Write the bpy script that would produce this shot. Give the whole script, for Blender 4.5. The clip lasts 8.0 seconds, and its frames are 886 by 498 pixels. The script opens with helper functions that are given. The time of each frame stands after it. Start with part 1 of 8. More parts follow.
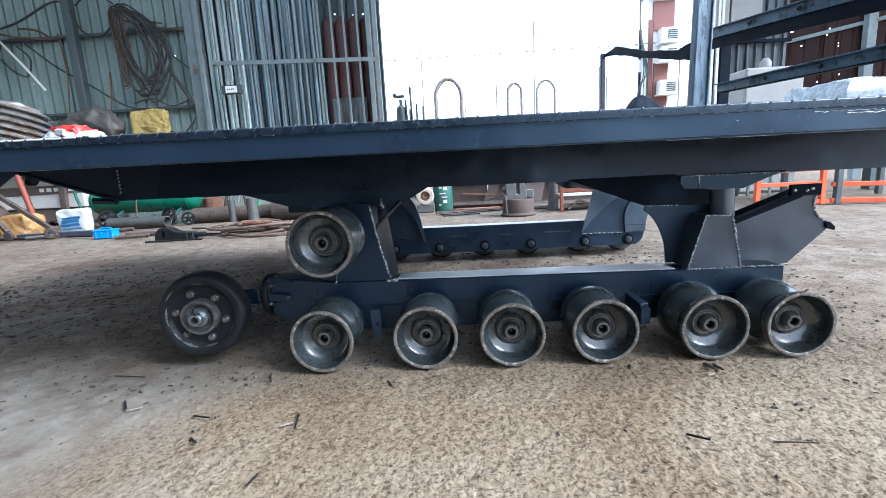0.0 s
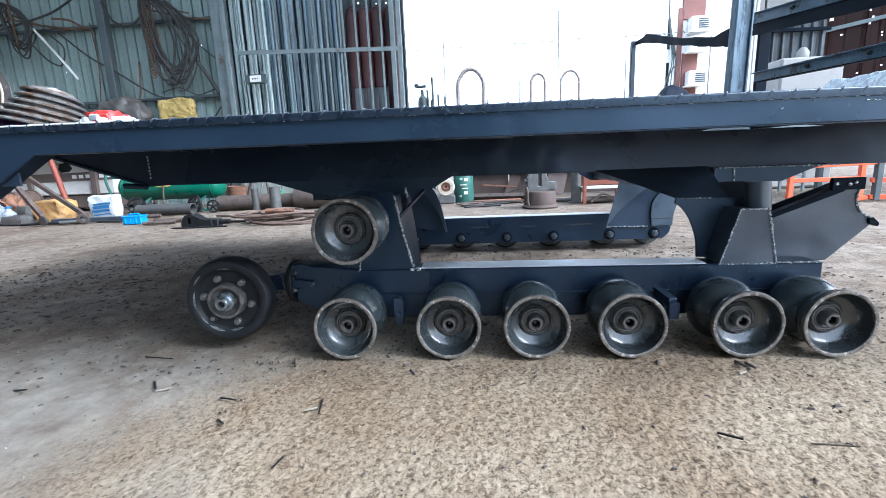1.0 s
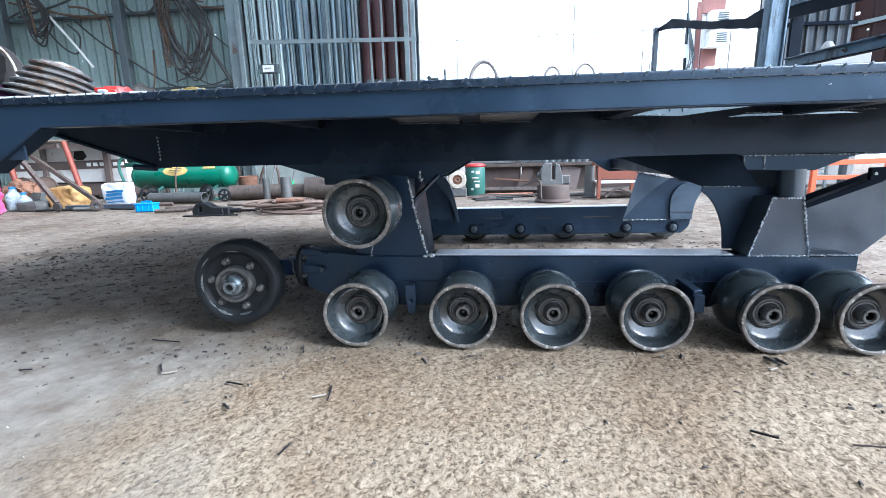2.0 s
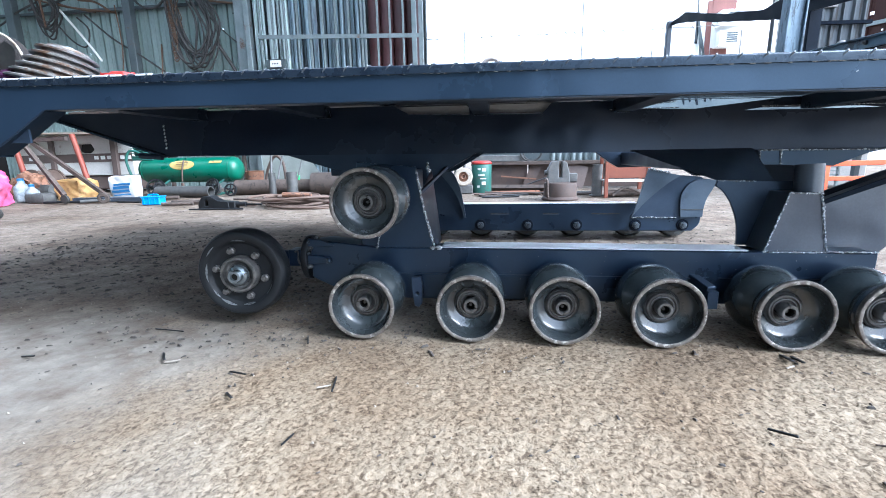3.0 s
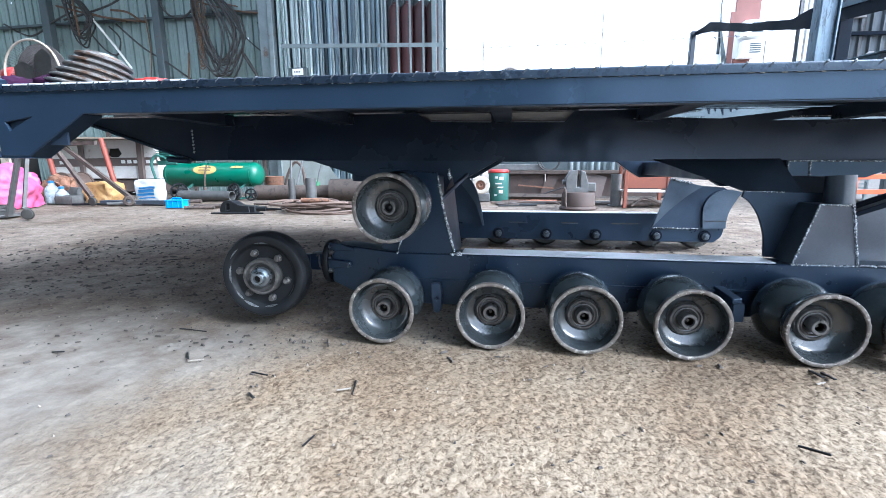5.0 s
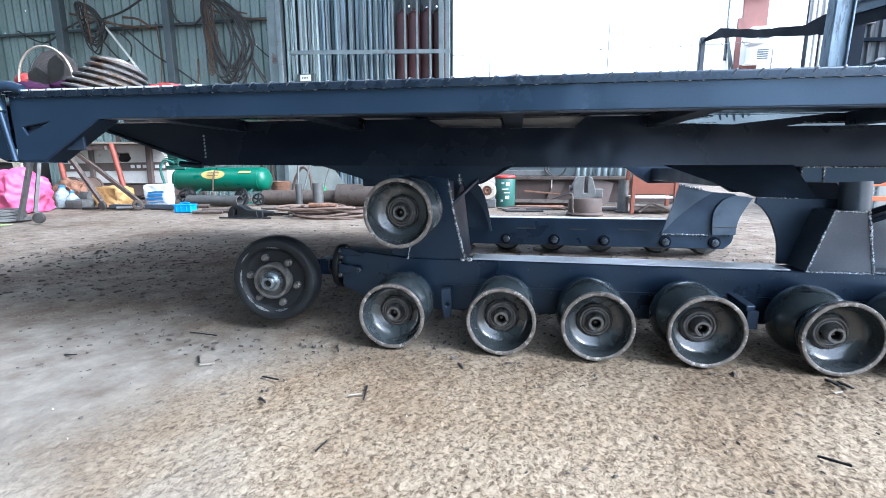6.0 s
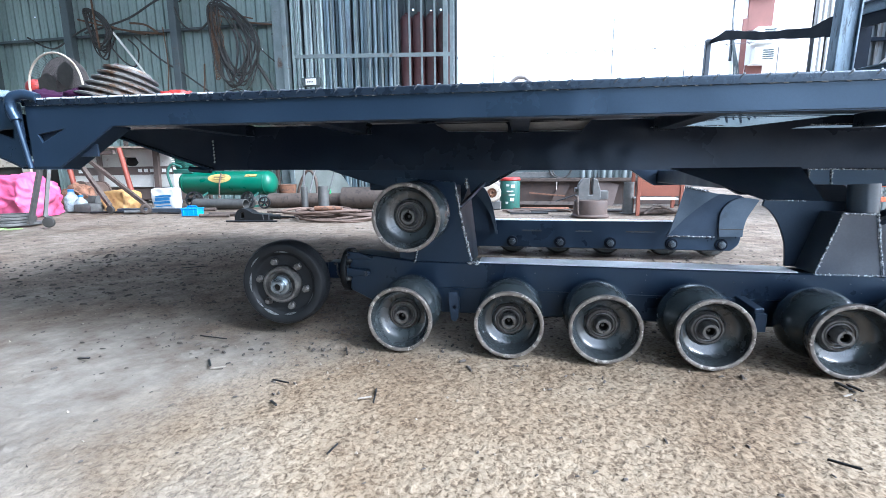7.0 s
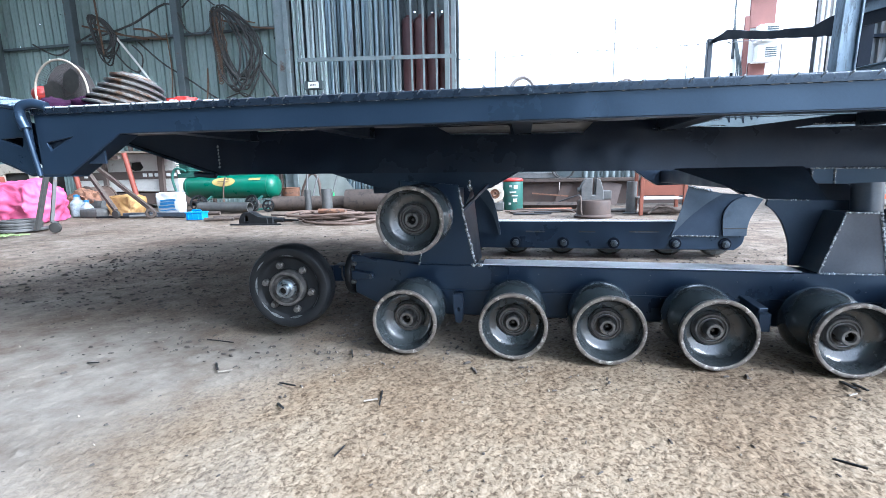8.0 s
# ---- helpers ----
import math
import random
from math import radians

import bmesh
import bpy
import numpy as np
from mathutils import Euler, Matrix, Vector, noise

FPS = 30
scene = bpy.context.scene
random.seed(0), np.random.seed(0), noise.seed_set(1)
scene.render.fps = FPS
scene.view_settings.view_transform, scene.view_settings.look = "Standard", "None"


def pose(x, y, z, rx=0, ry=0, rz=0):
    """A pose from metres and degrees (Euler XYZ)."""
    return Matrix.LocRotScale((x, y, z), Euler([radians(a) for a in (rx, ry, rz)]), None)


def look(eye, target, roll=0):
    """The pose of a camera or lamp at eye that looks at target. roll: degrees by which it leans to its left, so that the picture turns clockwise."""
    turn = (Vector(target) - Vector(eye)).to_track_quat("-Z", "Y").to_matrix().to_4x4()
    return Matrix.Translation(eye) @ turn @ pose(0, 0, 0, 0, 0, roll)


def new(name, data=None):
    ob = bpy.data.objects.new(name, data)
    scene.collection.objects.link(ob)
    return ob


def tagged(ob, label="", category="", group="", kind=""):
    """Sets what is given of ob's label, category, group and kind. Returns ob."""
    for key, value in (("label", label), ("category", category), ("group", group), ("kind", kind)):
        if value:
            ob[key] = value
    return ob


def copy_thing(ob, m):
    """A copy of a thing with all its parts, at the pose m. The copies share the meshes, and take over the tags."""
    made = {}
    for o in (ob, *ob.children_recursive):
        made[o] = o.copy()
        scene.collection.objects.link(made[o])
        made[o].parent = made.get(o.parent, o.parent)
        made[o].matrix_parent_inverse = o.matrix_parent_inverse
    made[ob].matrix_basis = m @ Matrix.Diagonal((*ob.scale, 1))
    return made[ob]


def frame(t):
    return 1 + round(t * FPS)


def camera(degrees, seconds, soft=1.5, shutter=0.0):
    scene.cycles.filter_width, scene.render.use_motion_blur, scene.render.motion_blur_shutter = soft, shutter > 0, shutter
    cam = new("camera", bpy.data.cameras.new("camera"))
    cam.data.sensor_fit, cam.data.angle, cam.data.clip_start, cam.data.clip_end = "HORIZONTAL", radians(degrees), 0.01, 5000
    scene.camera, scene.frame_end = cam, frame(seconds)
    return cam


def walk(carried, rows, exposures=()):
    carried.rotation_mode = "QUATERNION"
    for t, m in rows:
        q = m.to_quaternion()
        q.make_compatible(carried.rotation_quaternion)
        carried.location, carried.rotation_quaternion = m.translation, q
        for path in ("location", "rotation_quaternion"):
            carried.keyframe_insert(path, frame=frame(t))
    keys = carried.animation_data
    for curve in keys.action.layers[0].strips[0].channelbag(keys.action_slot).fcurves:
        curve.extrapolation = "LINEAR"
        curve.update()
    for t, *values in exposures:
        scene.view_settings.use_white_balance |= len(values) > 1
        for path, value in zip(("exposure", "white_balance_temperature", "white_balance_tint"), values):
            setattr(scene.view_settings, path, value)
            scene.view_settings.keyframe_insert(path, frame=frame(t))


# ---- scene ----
cam = camera(89.9, 8.0, soft=0.5)
PATH = [
    (0, (0.461, -1.336, 0.622), (0.369, 0.63, 0.265), -3.1),
    (0.5, (0.448, -1.329, 0.617), (0.311, 0.631, 0.244), -2.9),
    (1, (0.44, -1.326, 0.613), (0.265, 0.628, 0.224), -2.5),
    (1.5, (0.428, -1.306, 0.595), (0.233, 0.643, 0.191), -2.1),
    (2, (0.417, -1.283, 0.573), (0.201, 0.663, 0.165), -1.7),
    (3.5, (0.4, -1.264, 0.544), (0.156, 0.677, 0.129), -0.7),
    (4, (0.397, -1.267, 0.544), (0.141, 0.677, 0.153), -0.2),
    (4.5, (0.394, -1.27, 0.543), (0.113, 0.672, 0.156), -0.3),
    (6, (0.368, -1.272, 0.541), (0.044, 0.67, 0.188), -0.2),
    (6.5, (0.365, -1.276, 0.545), (0.029, 0.664, 0.194), -0.4),
    (7, (0.36, -1.282, 0.548), (0.016, 0.658, 0.204), -0.5),
    (7.5, (0.36, -1.291, 0.555), (0.007, 0.648, 0.214), -0.9),
    (8, (0.36, -1.29, 0.554), (0.001, 0.648, 0.215), -1.1),
]
EXPOSURE = [(0.0, 0.98, 5450, 7), (1.5, 1.21, 5350, 7), (3.5, 1.43, 5300, 8), (8.0, 1.38, 5350, 8)]
walk(cam, [(t, look(eye, target, roll)) for t, eye, target, roll in PATH], EXPOSURE)

# ---------------------------------------------------------------- light
world = bpy.data.worlds.new("overcast_sky")
scene.world = world
world.use_nodes = True
wn, wl = world.node_tree.nodes, world.node_tree.links
wn.clear()
w_out = wn.new("ShaderNodeOutputWorld")
w_bg = wn.new("ShaderNodeBackground")
w_sky = wn.new("ShaderNodeTexSky")
w_sky.sky_type = "NISHITA"
w_sky.sun_disc = False
w_sky.sun_elevation = radians(39)
w_sky.sun_rotation = radians(108)
w_sky.air_density = 1.0
w_sky.dust_density = 4.0
w_mix = wn.new("ShaderNodeMix")
w_mix.data_type = "RGBA"
w_mix.inputs["Factor"].default_value = 0.6
w_mix.inputs["B"].default_value = (11.0, 11.6, 12.4, 1)      # the cloud layer
wl.new(w_sky.outputs["Color"], w_mix.inputs["A"])
wl.new(w_mix.outputs["Result"], w_bg.inputs["Color"])
w_bg.inputs["Strength"].default_value = 0.185
wl.new(w_bg.outputs["Background"], w_out.inputs["Surface"])

sun_data = bpy.data.lights.new("sun", "SUN")
sun_data.energy = 4.7
sun_data.angle = radians(34)
sun_data.color = (1.0, 0.985, 0.96)
sun = new("sun", sun_data)
sun.matrix_world = look((8.5, -2.8, 7.2), (0, 0, 0))


# ---------------------------------------------------------------- materials
def mat_new(name, base, rough=0.5, metal=0.0, spec=0.5):
    m = bpy.data.materials.new(name)
    m.use_nodes = True
    b = m.node_tree.nodes["Principled BSDF"]
    b.inputs["Base Color"].default_value = (*base, 1)
    b.inputs["Roughness"].default_value = rough
    b.inputs["Metallic"].default_value = metal
    b.inputs["Specular IOR Level"].default_value = spec
    return m


def n_add(m, kind, **inputs):
    nd = m.node_tree.nodes.new(kind)
    for k, v in inputs.items():
        nd.inputs[k.replace("_", " ")].default_value = v
    return nd


def n_link(m, a, b):
    m.node_tree.links.new(a, b)


def ramp(m, source, stops):
    r = m.node_tree.nodes.new("ShaderNodeValToRGB")
    e = r.color_ramp.elements
    while len(e) < len(stops):
        e.new(0.5)
    for el, (p, c) in zip(e, stops):
        el.position = p
        el.color = (*c, 1) if len(c) == 3 else c
    n_link(m, source, r.inputs["Fac"])
    return r


def surface(name, base, second, rough=0.5, metal=0.0, scale=6.0, fine=60.0, bump=0.15, mix=0.5, spots=None, spot_at=0.62,
            spot_scale=9.0, spec=0.5, vary=0.0, coat=0.0, tint=None, bump_dist=0.002, stretch=(1, 1, 1), wave=0.0):
    """A worn surface: two colours at a broad scale, grain at a fine one, spots of wear, uneven gloss and relief."""
    m = mat_new(name, base, rough, metal, spec)
    nt = m.node_tree
    b = nt.nodes["Principled BSDF"]
    tc = nt.nodes.new("ShaderNodeTexCoord")
    mp = nt.nodes.new("ShaderNodeMapping")
    mp.inputs["Scale"].default_value = stretch
    n_link(m, tc.outputs["Object"], mp.inputs["Vector"])
    big = n_add(m, "ShaderNodeTexNoise", Scale=scale, Detail=6.0, Roughness=0.6)
    small = n_add(m, "ShaderNodeTexNoise", Scale=fine, Detail=4.0, Roughness=0.7)
    n_link(m, mp.outputs["Vector"], big.inputs["Vector"])
    n_link(m, mp.outputs["Vector"], small.inputs["Vector"])
    dark = tuple(c * (1 - mix) + s * mix for c, s in zip(base, second))
    r1 = ramp(m, big.outputs["Fac"], [(0.3, base), (0.5, dark), (0.7, second)])
    mx = nt.nodes.new("ShaderNodeMix")
    mx.data_type, mx.blend_type = "RGBA", "OVERLAY"
    mx.inputs["Factor"].default_value = 0.35
    n_link(m, r1.outputs["Color"], mx.inputs["A"])
    n_link(m, small.outputs["Color"], mx.inputs["B"])
    g = nt.nodes.new("ShaderNodeRGBToBW")
    n_link(m, small.outputs["Color"], g.inputs["Color"])
    n_link(m, g.outputs["Val"], mx.inputs["B"])
    col = mx.outputs["Result"]
    if spots:
        sp = n_add(m, "ShaderNodeTexNoise", Scale=spot_scale, Detail=8.0, Roughness=0.72)
        n_link(m, mp.outputs["Vector"], sp.inputs["Vector"])
        rs = ramp(m, sp.outputs["Fac"], [(spot_at - 0.03, (0, 0, 0)), (spot_at + 0.05, (1, 1, 1))])
        m2 = nt.nodes.new("ShaderNodeMix")
        m2.data_type = "RGBA"
        n_link(m, rs.outputs["Color"], m2.inputs["Factor"])
        n_link(m, col, m2.inputs["A"])
        m2.inputs["B"].default_value = (*spots, 1)
        col = m2.outputs["Result"]
    if vary:
        oi = nt.nodes.new("ShaderNodeObjectInfo")
        mr = n_add(m, "ShaderNodeMapRange")
        mr.inputs["To Min"].default_value, mr.inputs["To Max"].default_value = 1 - vary, 1 + vary
        n_link(m, oi.outputs["Random"], mr.inputs["Value"])
        m3 = nt.nodes.new("ShaderNodeMix")
        m3.data_type, m3.blend_type = "RGBA", "MULTIPLY"
        m3.inputs["Factor"].default_value = 1.0
        n_link(m, col, m3.inputs["A"])
        n_link(m, mr.outputs["Result"], m3.inputs["B"])
        col = m3.outputs["Result"]
    n_link(m, col, b.inputs["Base Color"])
    rr = n_add(m, "ShaderNodeMapRange")
    rr.inputs["From Min"].default_value, rr.inputs["From Max"].default_value = 0.3, 0.7
    rr.inputs["To Min"].default_value, rr.inputs["To Max"].default_value = max(0.02, rough - 0.1), min(1, rough + 0.12)
    n_link(m, big.outputs["Fac"], rr.inputs["Value"])
    n_link(m, rr.outputs["Result"], b.inputs["Roughness"])
    if tint:
        b.inputs["Specular Tint"].default_value = (*tint, 1)
    if coat:
        b.inputs["Coat Weight"].default_value = coat
        b.inputs["Coat Roughness"].default_value = 0.2
    bp = nt.nodes.new("ShaderNodeBump")
    bp.inputs["Strength"].default_value = bump
    bp.inputs["Distance"].default_value = bump_dist
    n_link(m, small.outputs["Fac"], bp.inputs["Height"])
    if wave:                                                  # plate buckled by heat: long shallow waves in the gloss
        swell = n_add(m, "ShaderNodeTexNoise", Scale=4.5, Detail=1.5)
        n_link(m, tc.outputs["Object"], swell.inputs["Vector"])
        bw = nt.nodes.new("ShaderNodeBump")
        bw.inputs["Distance"].default_value = wave
        n_link(m, swell.outputs["Fac"], bw.inputs["Height"])
        n_link(m, bw.outputs["Normal"], bp.inputs["Normal"])
    n_link(m, bp.outputs["Normal"], b.inputs["Normal"])
    return m


PAINT = surface("navy_black_paint", (0.0105, 0.0190, 0.0350), (0.0145, 0.0250, 0.0440), wave=0.012, rough=0.30, scale=2.5, fine=180, bump=0.10,
                spots=(0.06, 0.065, 0.075), spot_at=0.76, spot_scale=40, spec=0.54, tint=(0.57, 0.77, 1.0))
PAINT_DARK = surface("black_primer_steel", (0.0175, 0.0260, 0.0430), (0.030, 0.041, 0.062), wave=0.02, rough=0.34, scale=4, fine=160, bump=0.10, spec=0.38, tint=(0.55, 0.75, 1.0))
# The greyer second tone paints the glare over the dark web.
WEBPAINT = surface("black_web_painted_haze", (0.0090, 0.0145, 0.0290), (0.026, 0.029, 0.040), wave=0.015, rough=0.28, scale=1.7, fine=150, bump=0.08, mix=0.25, spec=0.36, tint=(0.7, 0.82, 1.0))
# The near-white spots are glare put into the colour.
PRIMER = surface("primer_painted_glare", (0.20, 0.205, 0.225), (0.38, 0.39, 0.41), rough=0.4, scale=9, fine=120, bump=0.2, spots=(0.75, 0.77, 0.78), spot_at=0.62, spot_scale=14, stretch=(0.5, 3, 3))
PAINT_BEAM = surface("track_frame_paint", (0.0076, 0.0140, 0.0285), (0.0122, 0.0210, 0.0405), wave=0.012, rough=0.32, scale=5, fine=150, bump=0.1,
                     spots=(0.09, 0.09, 0.095), spot_at=0.74, spot_scale=30, spec=0.60, tint=(0.60, 0.80, 1.0))
# Far gussets paler than the navy frame: sky sheen painted into the colour.
FARGREY = surface("sky_toned_far_gusset", (0.034, 0.047, 0.066), (0.068, 0.086, 0.112), wave=0.02, rough=0.42, scale=5, fine=150, bump=0.12, spec=0.42,
                  spots=(0.04, 0.05, 0.065), spot_at=0.62, spot_scale=9, tint=(0.6, 0.8, 1.0))
BAYPLATE = surface("pale_blue_grey_plate", (0.068, 0.095, 0.110), (0.105, 0.135, 0.150), rough=0.6, spec=0.2, scale=5, fine=150, bump=0.12, spots=(0.02, 0.03, 0.04), spot_at=0.64, spot_scale=7)
# Navy paint lightened and blued: sky reflection and bounce are in the colour.
FRAMEGREY = surface("lightened_navy_plate", (0.029, 0.042, 0.065), (0.053, 0.072, 0.102), wave=0.03, rough=0.30, scale=2.2, fine=150, bump=0.1, coat=0.3,
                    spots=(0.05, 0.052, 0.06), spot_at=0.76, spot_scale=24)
ROLLER = surface("gunmetal_roller", (0.029, 0.038, 0.044), (0.054, 0.068, 0.075), rough=0.19, metal=0.1, scale=9, fine=140, bump=0.22,
                 spots=(0.10, 0.09, 0.078), spot_at=0.68, spot_scale=26, vary=0.18, coat=1.0)
# Darker copy of the roller steel; the bowl's shade is in its colour.
DISH = surface("shaded_roller_dish", (0.019, 0.024, 0.027), (0.038, 0.045, 0.049), rough=0.22, scale=12, fine=140, bump=0.25, spec=0.7,
               spots=(0.075, 0.064, 0.054), spot_at=0.66, spot_scale=30, vary=0.18, coat=0.6)
RIM = surface("worn_roller_rim", (0.085, 0.074, 0.066), (0.20, 0.178, 0.160), rough=0.45, metal=0.45, scale=45, fine=260, bump=0.7,
              spots=(0.46, 0.43, 0.40), spot_at=0.58, spot_scale=58, vary=0.15)
HUB_DARK = surface("dark_greasy_collar", (0.045, 0.046, 0.048), (0.16, 0.153, 0.145), rough=0.35, metal=0.5, scale=40, fine=260, bump=0.3)
BOLT = surface("blue_grey_bolt_steel", (0.030, 0.040, 0.052), (0.12, 0.145, 0.17), rough=0.36, metal=0.55, scale=40, fine=260, bump=0.2)
HUB = surface("greasy_hub_steel", (0.085, 0.086, 0.088), (0.21, 0.208, 0.205), rough=0.32, metal=0.75, scale=40, fine=260, bump=0.2)
WELD = surface("weld_bead", (0.24, 0.27, 0.30), (0.58, 0.62, 0.66), rough=0.24, metal=0.7, scale=90, fine=420, bump=0.6,
               spots=(0.03, 0.032, 0.036), spot_at=0.58, spot_scale=110)
CAST = surface("cast_iron_idler", (0.0065, 0.0074, 0.009), (0.0135, 0.015, 0.017), rough=0.46, spec=0.28, scale=14, fine=200, bump=0.35,
               spots=(0.06, 0.055, 0.05), spot_at=0.68, spot_scale=24)
# On header plate and rail flanges this near-black carries their shade.
MATTNAVY = surface("matt_navy_black", (0.0045, 0.0065, 0.0125), (0.008, 0.011, 0.019), rough=0.6, scale=9, fine=140, bump=0.2, spec=0.10, tint=(0.6, 0.8, 1.0))
# Near-white base so the strips keep a bright sheen without a real reflection.
CAPSTEEL = surface("bare_steel_painted_sheen", (0.74, 0.78, 0.82), (0.90, 0.93, 0.95), rough=0.36, metal=0.35, scale=6, fine=120, bump=0.06, stretch=(0.3, 3, 3))
BRIGHT = surface("machined_steel", (0.16, 0.185, 0.205), (0.34, 0.38, 0.41), rough=0.3, metal=0.9, scale=30, fine=200, bump=0.1)
# Pale tone of lit ground, for the idler's crescents.
CRESCENT = surface("pale_lip_crescent", (0.11, 0.12, 0.125), (0.25, 0.26, 0.265), rough=0.5, metal=0.2, scale=60, fine=260, bump=0.3, spots=(0.03, 0.032, 0.036), spot_at=0.56, spot_scale=90)
# Pale colour for the skylight gleam on the deck edge.
EDGE_GLEAM = surface("pale_edge_gleam", (0.62, 0.66, 0.70), (0.76, 0.79, 0.82), rough=0.35, metal=0.15, scale=40, fine=200, bump=0.1)
NOSING = surface("scuffed_nosing_paint", (0.005, 0.008, 0.015), (0.013, 0.019, 0.029), rough=0.28, scale=30, fine=220, bump=0.3, spec=0.40,
                 spots=(0.10, 0.12, 0.14), spot_at=0.66, spot_scale=55, tint=(0.65, 0.82, 1.0))
TREAD = surface("worn_tread_paint", (0.015, 0.020, 0.030), (0.10, 0.115, 0.13), rough=0.35, metal=0.3, scale=60, fine=200, bump=0.2)
# Near-black insert that paints the darkness inside the hub holes.
BORE = surface("bore_shade_black", (0.008, 0.008, 0.008), (0.014, 0.013, 0.012), rough=0.7, spec=0.1, scale=20, fine=90)
GALV = surface("weathered_galvanised_steel", (0.105, 0.148, 0.19), (0.27, 0.345, 0.41), rough=0.5, metal=0.35, scale=16, stretch=(2.5, 2.5, 0.5), fine=90, bump=0.35,
               spots=(0.075, 0.095, 0.115), spot_at=0.57, spot_scale=26)
FRAMEPAINT = surface("dark_blue_frame_steel", (0.022, 0.030, 0.045), (0.035, 0.045, 0.06), rough=0.45, scale=9, fine=120, bump=0.2,
                     spots=(0.13, 0.15, 0.175), spot_at=0.66, spot_scale=14)
RAILPAINT = surface("scraped_blue_rail_paint", (0.060, 0.105, 0.150), (0.140, 0.205, 0.265), rough=0.36, scale=12, fine=120, bump=0.25, spots=(0.015, 0.02, 0.028), spot_at=0.56, spot_scale=16)
SHEET = surface("grey_green_wall_sheet", (0.185, 0.250, 0.241), (0.275, 0.347, 0.334), rough=0.55, metal=0.15, scale=1.6, fine=40, bump=0.1,
                spots=(0.13, 0.125, 0.11), spot_at=0.68, spot_scale=1.7, stretch=(1, 1, 0.35))
PURLIN_PALE = surface("bright_galvanised_purlin", (0.29, 0.36, 0.365), (0.44, 0.51, 0.515), rough=0.42, metal=0.35, scale=2.0, fine=40, bump=0.1, vary=0.35, stretch=(1, 1, 0.25))
SHEET_LIGHT = surface("galvanised_profile_sheet", (0.075, 0.110, 0.135), (0.30, 0.38, 0.42), rough=0.38, metal=0.45, scale=1.5, fine=30, bump=0.1,
                      spots=(0.12, 0.14, 0.16), spot_at=0.6, spot_scale=3.0, vary=0.6, stretch=(1, 1, 0.2))
SHEET_OLD = surface("old_dark_profile_sheet", (0.030, 0.036, 0.042), (0.15, 0.170, 0.185), rough=0.5, metal=0.3, scale=5, fine=30, bump=0.1,
                    spots=(0.05, 0.045, 0.042), spot_at=0.55, spot_scale=6.0, stretch=(1.6, 1, 0.12))
SHEET_RED = surface("red_oxide_wall_sheet", (0.022, 0.0075, 0.0060), (0.042, 0.0140, 0.0105), rough=0.6, scale=1.0, fine=40, bump=0.12,
                    spots=(0.062, 0.024, 0.017), spot_at=0.6, spot_scale=2.2, stretch=(1, 1, 0.3), spec=0.25)
RED_PIPE = surface("red_oxide_pipe", (0.085, 0.020, 0.016), (0.045, 0.022, 0.026), rough=0.5, scale=3, fine=60, bump=0.15,
                   spots=(0.17, 0.07, 0.04), spot_at=0.68, spot_scale=6, vary=0.3, stretch=(1, 1, 0.4))
GIRT = surface("dull_steel_girt", (0.16, 0.195, 0.20), (0.25, 0.29, 0.295), rough=0.55, metal=0.4, scale=6, fine=70, bump=0.2,
               spots=(0.12, 0.07, 0.045), spot_at=0.63, spot_scale=5)
POST = surface("dark_wall_post", (0.050, 0.066, 0.072), (0.088, 0.108, 0.114), rough=0.6, metal=0.2, scale=4, fine=60, bump=0.2,
               spots=(0.085, 0.058, 0.046), spot_at=0.64, spot_scale=4)
RUST = surface("rusty_steel", (0.14, 0.060, 0.034), (0.22, 0.115, 0.07), rough=0.8, scale=12, fine=120, bump=0.6,
               spots=(0.07, 0.045, 0.035), spot_at=0.55, spot_scale=16, vary=0.2)
BENCH_BROWN = surface("dark_brown_scaled_plate", (0.038, 0.025, 0.021), (0.070, 0.047, 0.038), rough=0.75, scale=8, fine=100, bump=0.5,
                      spots=(0.045, 0.034, 0.03), spot_at=0.58, spot_scale=12)
RUST_PANEL = surface("rust_red_cabinet", (0.155, 0.042, 0.022), (0.21, 0.066, 0.036), rough=0.7, scale=5, fine=80, bump=0.3,
                     spots=(0.12, 0.05, 0.03), spot_at=0.6, spot_scale=9)
STEEL_BROWN = surface("brown_scaled_steel", (0.052, 0.038, 0.031), (0.092, 0.070, 0.059), rough=0.75, metal=0.1, scale=8, fine=100, bump=0.5,
                      spots=(0.035, 0.028, 0.024), spot_at=0.55, spot_scale=14, vary=0.25)
STEEL_GREY = surface("grey_scrap_steel", (0.070, 0.072, 0.074), (0.135, 0.134, 0.130), rough=0.6, metal=0.35, scale=14, fine=120, bump=0.4,
                     spots=(0.14, 0.085, 0.05), spot_at=0.64, spot_scale=16, vary=0.25)
ORANGE = surface("orange_frame_paint", (0.62, 0.085, 0.025), (0.72, 0.13, 0.045), rough=0.5, scale=6, fine=70, bump=0.15,
                 spots=(0.35, 0.09, 0.05), spot_at=0.66, spot_scale=10)
REDPOST = surface("faded_red_paint", (0.165, 0.030, 0.018), (0.22, 0.055, 0.034), rough=0.6, scale=9, fine=90, bump=0.25,
                  spots=(0.16, 0.07, 0.045), spot_at=0.6, spot_scale=12)
GREEN = surface("green_tank_enamel", (0.004, 0.092, 0.056), (0.008, 0.125, 0.076), rough=0.32, scale=4, fine=90, bump=0.08,
                spots=(0.02, 0.08, 0.05), spot_at=0.68, spot_scale=7)
BOTTLE_GREEN = surface("bright_green_plastic", (0.03, 0.30, 0.09), (0.05, 0.38, 0.13), rough=0.4, scale=12, fine=90, bump=0.1)
